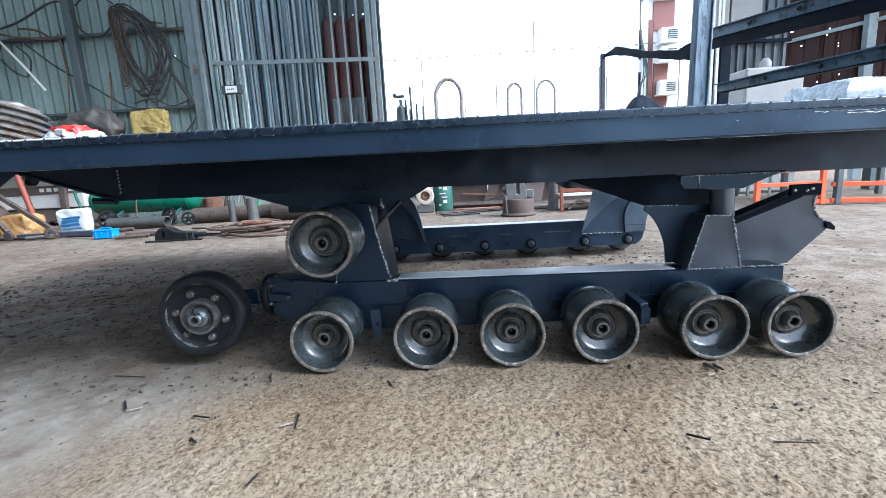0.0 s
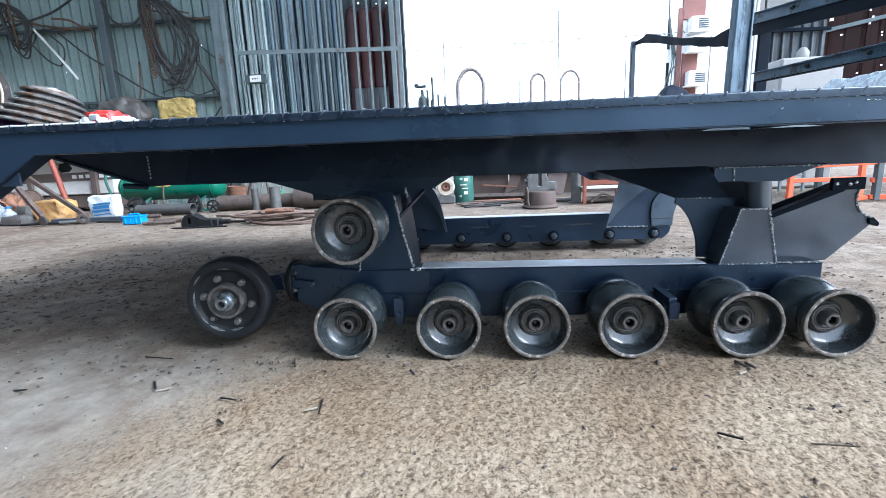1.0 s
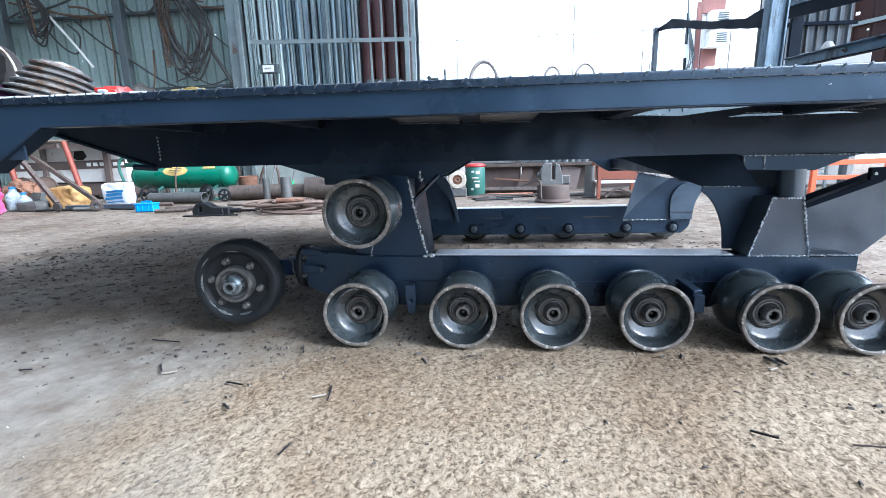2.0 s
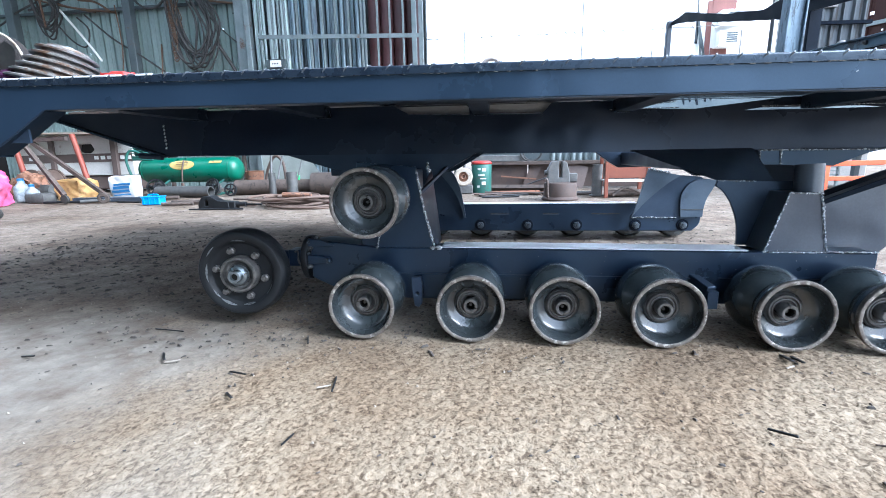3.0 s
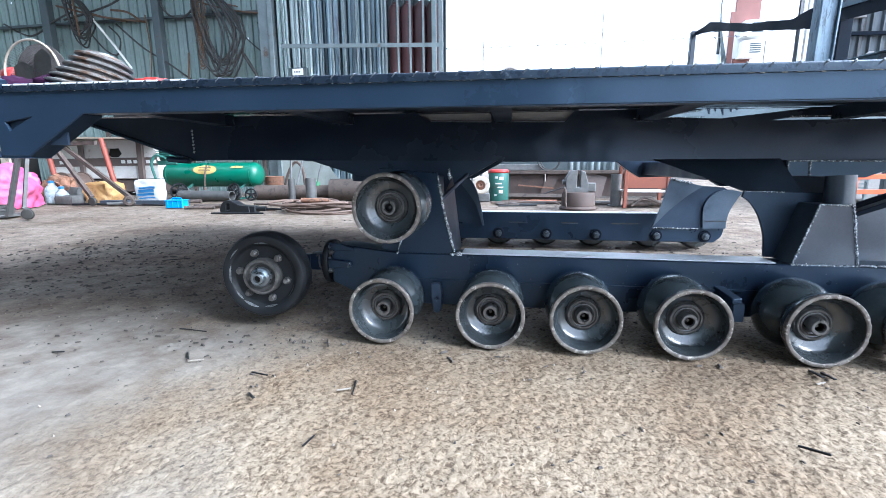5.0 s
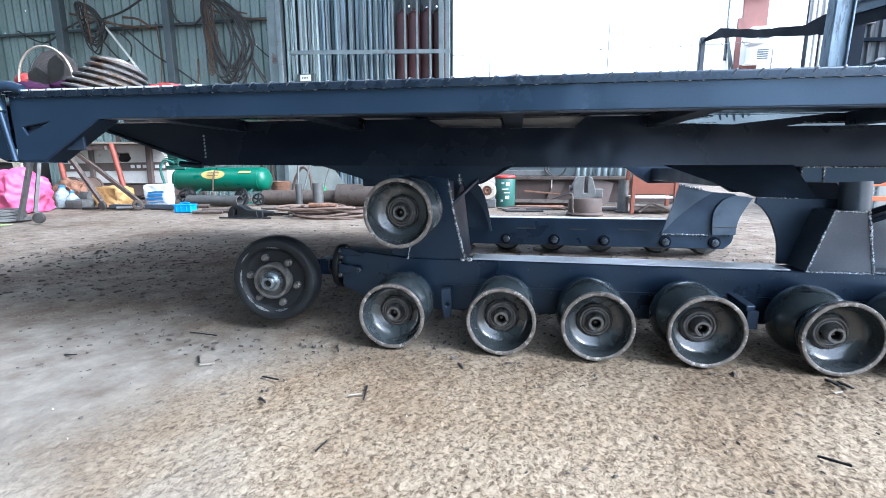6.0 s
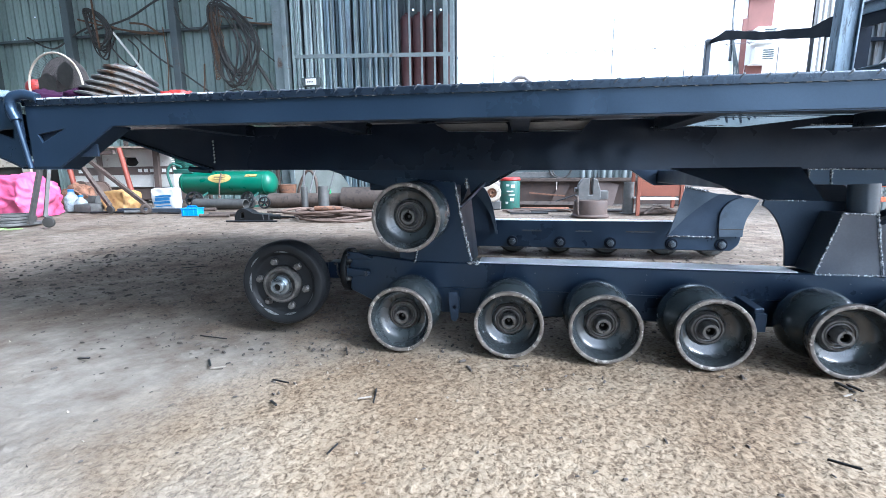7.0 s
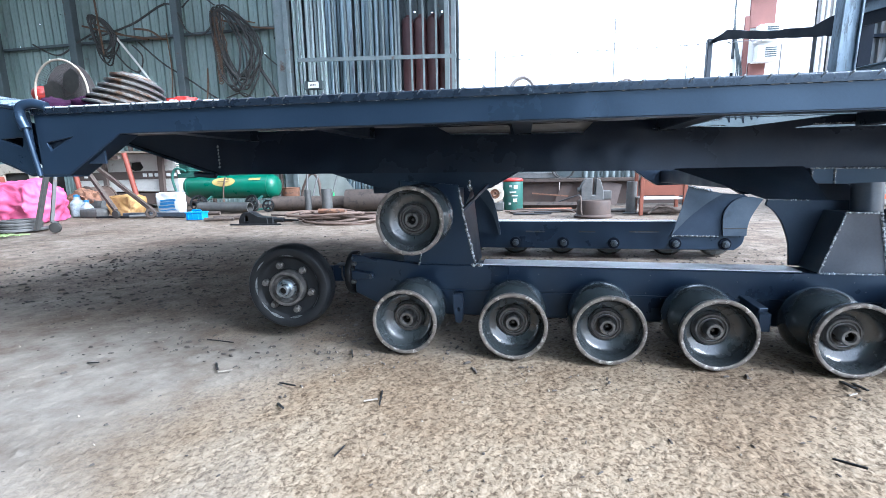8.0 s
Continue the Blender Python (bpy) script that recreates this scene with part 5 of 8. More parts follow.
def build_roller():
    """A spool roller: open worn bowl outward, domed barrel inward, hub and nut in the bowl."""
    holder = new("track_roller")
    holder.parent = chassis
    dish = [(0.0, 0.0405), (0.046, 0.0405), (0.050, 0.0365), (0.0545, 0.0335), (0.0640, 0.0308), (0.0730, 0.0262), (0.0800, 0.0190), (0.0848, 0.0090), (0.0872, -0.0030), (0.0886, -0.0150), (0.0900, -0.0262),
            (0.0985, -0.0262)]
    barrel = [(0.0985, -0.0258), (0.0990, -0.012), (0.0965, 0.002), (0.089, 0.017), (0.080, 0.030), (0.0735, 0.041), (0.0715, 0.049), (0.0725, 0.056),
              (0.079, 0.065), (0.089, 0.076), (0.0975, 0.091), (0.1030, 0.110), (0.1045, 0.128), (0.103, 0.145), (0.097, 0.159), (0.086, 0.168), (0.05, 0.172), (0.0, 0.172)]
    part("roller_shell", lathe(barrel, 56), ROLLER, holder, "gunmetal spool-shaped roller")
    part("roller_dish", lathe(dish, 56), DISH, holder, "dished face, darkened for its shade")
    bm = lathe([(0.0898, -0.0250), (0.0906, -0.0292), (0.0925, -0.0302), (0.0960, -0.0303), (0.0998, -0.0300), (0.1014, -0.0278), (0.1018, -0.0190), (0.0992, -0.0135)], 120)
    for v in bm.verts:
        a = math.atan2(v.co.z, v.co.x)
        worn = max(0.0, noise.noise((math.cos(a) * 9, math.sin(a) * 9, 3)) - 0.12) + 0.6 * max(0.0, noise.noise((math.cos(a) * 26, math.sin(a) * 26, 7)) - 0.2)
        r = math.hypot(v.co.x, v.co.z)
        edge = 1.0 if r < 0.093 or r > 0.0995 else 0.35
        v.co.y += 0.0045 * worn * edge
        k = 1 + (0.016 if r < 0.093 else -0.010) * worn * edge
        v.co.x, v.co.z = v.co.x * k, v.co.z * k
    part("roller_rim", bm, RIM, holder, "worn rust-brown rim")
    bm = lathe([(0.050, 0.037), (0.049, 0.031), (0.0475, 0.029), (0.0455, 0.031), (0.0445, 0.0265), (0.0425, 0.0235), (0.0385, 0.0235), (0.0370, 0.0275), (0.0345, 0.0285),
                (0.0335, 0.0255), (0.0310, 0.0250), (0.0300, 0.0300), (0.0225, 0.0340)], 36)
    part("hub_collar", bm, HUB_DARK, holder, "dark greasy hub collar")
    bm = lathe([(0.022, 0.034), (0.022, 0.002), (0.0205, -0.001), (0.0145, -0.001), (0.0125, 0.003), (0.0125, 0.032), (0.0, 0.032)], 28)
    part("hub", bm, HUB, holder, "bare steel hub tube")
    part("hub_bore", lathe([(0.0, 0.026), (0.0120, 0.026), (0.0124, 0.006), (0.0116, 0.006), (0.0114, 0.027), (0.0, 0.027)], 20), BORE, holder, "bore with its shade painted black")
    bm = bmesh.new()
    nut(bm, (0, 0.020, 0), 0.0045, 0.008)
    part("axle_nut", bm, HUB, holder)
    return holder


first_roller = build_roller()
first_roller.matrix_basis = pose(0.0, 0.0, 0.103)
rnd = random.Random(12)
for x in (0.330, 0.601, 0.885, 1.213, 1.464):
    copy_thing(first_roller, pose(x, 0.0, 0.103, 0, rnd.uniform(0, 360), 0))
copy_thing(first_roller, pose(0.031, -0.018, 0.417, 0, 70, 0))
for x in (0.0, 0.306, 0.607, 0.911, 1.268, 1.546):
    copy_thing(first_roller, pose(x, 1.89, 0.103, 0, rnd.uniform(0, 360), 180))


def build_idler():
    holder = new("idler_wheel")
    holder.parent = chassis
    prof = [(0.0, 0.042), (0.060, 0.042), (0.062, 0.039), (0.096, 0.038), (0.101, 0.036), (0.107, 0.028), (0.112, 0.024), (0.129, 0.021), (0.134, 0.023), (0.1405, 0.032), (0.1435, 0.046),
            (0.1435, 0.085), (0.130, 0.094), (0.110, 0.094), (0.105, 0.105), (0.06, 0.108), (0.05, 0.135), (0.0, 0.135)]
    part("wheel_disc", lathe(prof, 56), CAST, holder, "dark cast idler wheel disc")
    hub = [(0.060, 0.042), (0.060, 0.012), (0.057, 0.007), (0.049, 0.007), (0.047, 0.014), (0.044, 0.020), (0.036, 0.024), (0.034, 0.016), (0.0, 0.016)]
    part("hub", lathe(hub, 36), HUB_DARK, holder, "bare steel hub ring")
    cap = [(0.033, 0.024), (0.033, 0.010), (0.030, 0.004), (0.024, 0.002), (0.021, 0.0), (0.021, -0.018), (0.019, -0.021), (0.012, -0.021), (0.011, -0.010), (0.0, -0.008)]
    part("axle_end", lathe(cap, 28), BRIGHT, holder, "bright machined axle end")
    part("axle_bore", lathe([(0.0, -0.012), (0.0108, -0.012), (0.0108, -0.010), (0.0, -0.010)], 18), BORE, holder, "bore with its shade painted black")
    first = None
    for k in range(6):
        a = math.radians(60 * k + 8)
        m = pose(0.079 * math.cos(a), 0.031, 0.079 * math.sin(a))
        if first is None:
            bm = bmesh.new()
            nut(bm, (0, 0, 0), 0.0125, 0.016)
            merge(bm, lathe([(0.0, -0.0165), (0.0075, -0.0165), (0.0085, -0.014), (0.0085, -0.006), (0.0, -0.006)], 12))
            first = part("wheel_nut", bm, HUB_DARK, holder, at=m)
        else:
            again("wheel_nut", first, holder, m)
    # Raised pale crescents stand for slots through which lit ground shows.
    for k, (mid, span, r0, w) in enumerate(((217, 34, 0.1100, 0.0062), (284, 30, 0.1085, 0.0075), (258, 20, 0.1075, 0.0050), (321, 24, 0.1050, 0.0062), (12, 28, 0.1050, 0.0045),
                                            (128, 26, 0.1100, 0.0060), (180, 22, 0.1180, 0.0048), (60, 18, 0.1045, 0.0038))):
        n = 10
        bm = bmesh.new()
        low, high = [], []
        for i in range(n + 1):
            u = 2 * i / n - 1
            a = math.radians(mid - 20 + span * u / 2)
            half = w / 2 * max(0.06, 1 - u * u) * (1 + 0.25 * noise.noise((k * 3.1, u * 4, 0)))
            for r, row in ((r0 - half, low), (r0 + half, high)):
                y = float(np.interp(r, (0.096, 0.101, 0.106, 0.111, 0.124, 0.129), (0.038, 0.036, 0.028, 0.025, 0.023, 0.025))) - 0.0022
                row.append(bm.verts.new((r * math.cos(a), y, r * math.sin(a))))
        for i in range(n):
            bm.faces.new((low[i], low[i + 1], high[i + 1], high[i]))
        bmesh.ops.solidify(bm, geom=list(bm.faces), thickness=0.0016)
        part("lip_crescent", bm, CRESCENT, holder, "pale crescent painted for a slot onto lit ground")
    holder.matrix_basis = pose(-0.417, 0.018, 0.182, 0, 20, 6)


build_idler()


# ---------------------------------------------------------------- steel guard frame standing on the deck
guard = thing("guard_frame", "unfinished dark steel guard frame welded on the deck", "steel frame", (1.36, 0.5, 0.72))
gm = Matrix.Translation((-1.36, -0.5, -0.72))


def gpart(name, bm, mat, label=""):
    bmesh.ops.transform(bm, matrix=gm, verts=bm.verts)
    return part(name, bm, mat, guard, label)


bm = bmesh.new()
for lo, hi in (((1.328, 0.400, 0.725), (1.378, 0.407, 1.75)), ((1.328, 0.407, 0.725), (1.334, 0.445, 1.75)), ((1.372, 0.390, 0.725), (1.378, 0.400, 1.75))):
    box(bm, lo, hi, 0.0012)
for v in bm.verts:
    v.co.x += 0.018 * (v.co.z - 0.80)
gpart("near_post", bm, GALV, "weathered grey channel post")
bm = bmesh.new()
bar(bm, (1.34, 1.50, 0.725), (1.34, 1.50, 1.240), 0.024, 0.03, up=(0, 1, 0), bevel=0.002)
gpart("far_post", bm, FRAMEPAINT)
bm = bmesh.new()
rnd = random.Random(4)
top, low = [], []
edge_t = ((1.52, 1.236), (1.30, 1.228), (0.90, 1.112), (0.60, 1.036), (0.46, 1.034))
edge_b = ((1.52, 1.225), (1.29, 1.185), (0.89, 1.075), (0.62, 1.009), (0.46, 0.972))
for edge, out in ((edge_t, top), (edge_b, low)):
    for (y0, z0), (y1, z1) in zip(edge, edge[1:]):
        for k in range(6):
            out.append((y0 + (y1 - y0) * k / 6, z0 + (z1 - z0) * k / 6 + rnd.uniform(-0.003, 0.003)))
    out.append(edge[-1])
prof = top + low[::-1]
merge(bm, plate(prof, 0.0, 0.012))
bmesh.ops.transform(bm, matrix=Matrix(((0, 1, 0, 1.345), (1, 0, 0, 0), (0, 0, 1, 0), (0, 0, 0, 1))), verts=bm.verts)
# Near-black material puts the header's shade into its colour.
gpart("header_plate", bm, MATTNAVY, "flame-cut dark header plate with a ragged edge")
bm = bmesh.new()
bar(bm, (1.770, 1.00, 0.725), (1.770, 1.00, 1.19), 0.050, 0.016, up=(0, 1, 0), bevel=0.002)
gpart("rear_post", bm, MATTNAVY, "dark square post")
for ya, za, yb, zb, h, w in ((1.016, 1.191, -0.25, 1.028, 0.042, 0.100), (0.922, 0.925, -0.25, 0.868, 0.036, 0.030)):
    bm = bmesh.new()
    bar(bm, (1.700, ya, za), (1.700, yb, zb), h, 0.005, up=(1, 0, 0), bevel=0.001)
    bar(bm, (1.692, ya, za + h / 2), (1.692, yb, zb + h / 2), 0.005, 0.018, up=(1, 0, 0), bevel=0.001)
    gpart("side_rail", bm, RAILPAINT, "angle-iron side rail with worn edges")
    # Underside of the blue rail, painted black for the shade there.
    bm = bmesh.new()
    bar(bm, (1.704 + w / 2, ya, za - h / 2), (1.704 + w / 2, yb, zb - h / 2), 0.006, w, up=(1, 0, 0))
    if w > 0.05:
        bar(bm, (1.708, ya, za - h / 2 - 0.024), (1.708, yb, zb - h / 2 - 0.024), 0.048, 0.006, up=(1, 0, 0))
    gpart("rail_flange", bm, MATTNAVY, "underside flange of the rail, shade painted black")
for y in (0.58, 0.30, 0.05):
    gpart("rail_bolt", nut(bmesh.new(), (1.695, y, 0.868 + 0.0486 * (y + 0.25)), 0.009, 0.012, "x"), HUB)
    gpart("rail_bolt", nut(bmesh.new(), (1.695, y + 0.12, 1.028 + 0.1288 * (y + 0.37)), 0.009, 0.012, "x"), HUB)


# ---------------------------------------------------------------- things lying on the deck
def build_pulley():
    p = thing("stepped_pulley", "grey worn stepped cone pulley lying tilted on the deck", "pulley", (-0.962, 0.06, 0.768), turn=(-12, 12, 0))
    steps = []
    for k in range(6):
        r, z = 0.162 - 0.0135 * k, 0.023 * k
        steps += [(r - 0.020, z - 0.004), (r - 0.004, z - 0.0045), (r + 0.002, z - 0.003), (r + 0.003, z + 0.002), (r - 0.006, z + 0.006), (r - 0.020, z + 0.009), (r - 0.028, z + 0.013), (r - 0.030, z + 0.018)]
    steps += [(0.03, 0.130), (0.03, 0.138), (0.0, 0.138)]
    steps = [(r * 0.82, z * 0.96) for r, z in steps]
    part("pulley_body", lathe([(0.0, 0.0)] + steps, 44, "z"), PULLEY, p)
    bm = lathe([(0.030, 0.122), (0.030, 0.134), (0.020, 0.134), (0.020, 0.124)], 24, "z")
    part("bore_ring", bm, BRIGHT, p)


build_pulley()


solo("purple_cloth", lumpy((-0.135, -0.06, 0.0), (0.135, 0.06, 0.055), 3, 18, 0.03, 12, 0, 0.35, 0.012, 20), PURPLE, "crumpled purple cloth on the deck", "cloth",
     at=pose(-1.06, 0.02, 0.747))
sack = thing("small_sack", "small red and white printed sack lying on the deck", "sack", (-0.79, 0.10, 0.745))
part("sack_body", lumpy((-0.062, -0.045, 0.0), (0.082, 0.045, 0.050), 6, 24, 0.014, 14, 0, 0.35, 0.006, 24), WHITE, sack)
part("sack_print", lumpy((-0.030, -0.042, 0.012), (0.058, 0.042, 0.060), 9, 24, 0.018, 18, 0, 0.4, 0.007, 26), RED_PLASTIC, sack, "red printed top")
for k, (x, y, z) in enumerate(((-0.010, -0.046, 0.034), (0.012, -0.050, 0.042), (0.036, -0.047, 0.028), (-0.022, -0.043, 0.022))):
    part("sack_patch", lumpy((x - 0.016, y - 0.008, z), (x + 0.016, y + 0.008, z + 0.022), 60 + k, 8, 0.010, 30, 0, 0.6), WHITE, sack, "white printed patch")


# ---------------------------------------------------------------- wall: cable coils, ropes, sacks
def build_coil(at, rx, rz, turns, label, seed, thick=0.013, material=CABLE):
    """Loops hung over one peg: narrow at the peg, bellied to one side, uneven below."""
    rnd = random.Random(seed)
    c = thing("cable_coil", label, "cable", at)
    for k in range(turns):
        bm = bmesh.new()
        ax, az = -0.86 * rx + rx * rnd.uniform(-0.18, 0.30), rz * rnd.uniform(0.86, 1.0)
        w, b = 2 * rx * rnd.uniform(0.66, 1.0), 2 * rz * rnd.uniform(0.72, 1.0)
        y0 = -0.05 - 0.006 * k
        line = ((0, 0), (0.45, 0.08), (0.90, 0.38), (0.98, 0.66), (0.64, 0.98), (0.27, 0.88), (0.05, 0.50))
        pts = [(ax + u * w + rnd.uniform(-0.035, 0.035) * rx * 2, y0 - 0.05 * rnd.random(), az - v * b + rnd.uniform(-0.03, 0.03) * rz) for u, v in line]
        tube(bm, smooth_line(pts, 6, True), thick * rnd.uniform(0.75, 1.1), 6, closed=True)
        part("cable_turn", bm, material, c)
    return c


build_coil((-4.98, 6.80, 2.90), 0.44, 0.76, 12, "thick dusty black welding cables coiled and hung on the wall", 21, 0.017)
build_coil((-7.86, 6.80, 3.27), 0.27, 0.44, 10, "black and brown cables coiled and hung on the wall", 22, 0.015)
bm = bmesh.new()
rnd = random.Random(31)
for k in range(5):
    x = -5.38 + 0.05 * k
    pts = [(x + rnd.uniform(-0.02, 0.02), 6.68 + rnd.uniform(-0.03, 0.03), 3.6 - 0.1 * i - 0.02 * k) for i in range(12 - k)]
    tube(bm, smooth_line(pts, 3), 0.008, 6)
for k in range(26):
    z = 3.45 - 0.045 * k
    ring = [(-5.33 + 0.045 * math.cos(t) + rnd.uniform(-0.02, 0.02), 6.66, z + 0.035 * math.sin(t)) for t in [2 * math.pi * i / 8 for i in range(8)]]
    tube(bm, ring, 0.010, 5, closed=True)
solo("chain", bm, ROPE, "rusty chain hanging beside the cable coil", "chain")
bm = bmesh.new()
for a, b, r in (((-5.45, 6.74, 3.50), (-4.05, 6.80, 3.22), 0.016), ((-5.2, 6.72, 3.62), (-4.6, 6.78, 3.36), 0.013), ((-8.3, 6.70, 3.55), (-6.5, 6.78, 3.20), 0.018),
                ((-8.1, 6.74, 3.6), (-6.9, 6.78, 3.22), 0.015)):
    tube(bm, smooth_line([a, [(p + q) / 2 + o for p, q, o in zip(a, b, (0, 0, -0.05))], b], 6), r, 7)
solo("rust_rods", bm, ROPE, "rusty bent rods pushed behind the girt", "rod", kind="stuff")


def wall_wire(points, r, material, label, cat="cable"):
    bm = bmesh.new()
    tube(bm, smooth_line(points, 8), r, 6)
    return solo("wall_cable", bm, material, label, cat, "wall cables")


wall_wire([(-8.2, 6.72, 3.30), (-7.2, 6.72, 3.50), (-6.32, 6.70, 3.80), (-5.98, 6.70, 3.30), (-5.62, 6.70, 3.22), (-5.25, 6.70, 3.55)], 0.018, CABLE, "black cable slung along the wall girt")
wall_wire([(-7.1, 6.74, 3.18), (-6.6, 6.74, 2.75), (-6.1, 6.72, 2.45), (-5.5, 6.74, 2.05), (-5.1, 6.74, 1.93)], 0.016, CABLE, "black cable sagging down the wall")
wall_wire([(-4.70, 6.76, 3.05), (-4.35, 6.78, 2.70), (-4.02, 6.78, 2.45)], 0.012, CABLE, "thin cable across the wall sheets")
wall_wire([(-4.60, 6.76, 2.62), (-4.35, 6.76, 2.22), (-4.22, 6.76, 1.98)], 0.030, CABLE, "bundled cable tail against the wall")
wall_wire([(-5.62, 6.70, 2.60), (-5.68, 6.70, 2.1), (-5.85, 6.70, 1.5)], 0.014, ROPE, "rusty rope hanging from the chain")
wall_wire([(-7.55, 6.70, 3.28), (-7.1, 6.66, 2.75), (-6.78, 6.62, 2.35)], 0.020, AC_WHITE, "white plastic tube leaning on the wall", "tube")
wall_wire([(-7.90, 6.66, 4.0), (-7.88, 6.66, 3.5), (-7.84, 6.66, 2.98)], 0.018, ROPE, "fibre rope hanging over the coil", "rope")
wall_wire([(-7.6, 6.68, 3.0), (-7.35, 6.68, 2.72), (-7.1, 6.68, 2.62), (-7.0, 6.68, 2.9), (-7.2, 6.68, 3.12)], 0.014, CABLE, "loose loop of cable on the wall")
wall_wire([(-4.75, 6.74, 1.55), (-4.45, 6.72, 1.50), (-4.2, 6.72, 1.75)], 0.014, CABLE, "dark cable end by the corner post")

wall_wire([(-6.05, 6.72, 3.72), (-5.70, 6.70, 3.90), (-5.35, 6.70, 3.70)], 0.013, CABLE, "black cable slung over the girt")
wall_wire([(-9.6, 6.74, 3.30), (-9.0, 6.72, 3.05), (-8.45, 6.72, 3.28), (-8.0, 6.70, 3.42)], 0.016, CABLE, "black cable sagging between wall posts")
wall_wire([(-6.45, 6.72, 3.30), (-6.40, 6.70, 2.6), (-6.50, 6.70, 1.9)], 0.012, ROPE, "rusty wire hanging down the wall sheets")
wall_wire([(-5.30, 6.74, 2.05), (-4.95, 6.72, 2.12), (-4.62, 6.74, 1.98), (-4.30, 6.74, 2.06)], 0.012, CABLE, "thin cable lying along the lower girt")
wall_wire([(-7.15, 6.72, 3.42), (-6.80, 6.70, 3.36), (-6.55, 6.72, 3.20)], 0.020, ROPE, "rusty bent rod pushed behind the girt", "rod")
solo("grey_rag", lumpy((-0.22, -0.10, 0.0), (0.22, 0.10, 0.34), 71, 16, 0.06, 6, 0.5, 0.4, 0.03, 9), GREYBAG, "crumpled dull grey-brown rag on the shelf", "rag", at=pose(-6.55, 6.55, 1.44))
solo("dark_bundle", lumpy((-0.40, -0.14, 0.0), (0.40, 0.14, 0.22), 73, 14, 0.05, 6, 0.2, 0.35, 0.02, 9), CABLE, "dark heap of cables and cloth on the shelf", "bundle", at=pose(-6.75, 6.55, 1.44))
solo("yellow_sack", lumpy((-0.30, -0.07, 0.0), (0.30, 0.07, 0.44), 2, 22, 0.03, 5, 0.0, 0.08, 0.020, 9.0), YELLOW, "creased yellow woven sack hung on the wall girt", "sack",
           at=pose(-4.97, 6.62, 1.46))
solo("grey_bag", lumpy((-0.42, -0.15, 0.0), (0.42, 0.15, 0.5), 4, 16, 0.07, 5, 0.45, 0.4, 0.035, 7.0), GREYBAG, "tied dark grey plastic bag against the wall", "bag", at=pose(-5.95, 6.55, 1.45))
bm = bmesh.new()
box(bm, (-7.4, 6.35, 1.38), (-4.2, 6.80, 1.44), 0.01)
for x in (-7.3, -5.8, -4.3):
    box(bm, (x - 0.03, 6.40, 0.0), (x + 0.03, 6.46, 1.38), 0.004)
    box(bm, (x - 0.03, 6.72, 0.0), (x + 0.03, 6.78, 1.38), 0.004)
solo("wall_shelf", bm, STEEL_BROWN, "plain steel shelf along the wall under the sacks", "shelf")

switch = thing("breaker_box", "small dark breaker box with a white cover on the cage bars", "switch", (-3.40, 6.56, 2.15))
bm = bmesh.new()
box(bm, (-0.17, -0.03, -0.075), (0.17, 0.03, 0.075), 0.006)
part("box_body", bm, POST, switch)
bm = bmesh.new()
box(bm, (-0.10, -0.045, -0.055), (0.10, -0.028, 0.055), 0.005)
part("box_cover", bm, AC_WHITE, switch, "white cover plate")
bm = bmesh.new()
for k in range(4):
    box(bm, (-0.06 + 0.03 * k, -0.0485, -0.012), (-0.042 + 0.03 * k, -0.045, 0.012))
part("box_marking", bm, STEEL_GREY, switch)


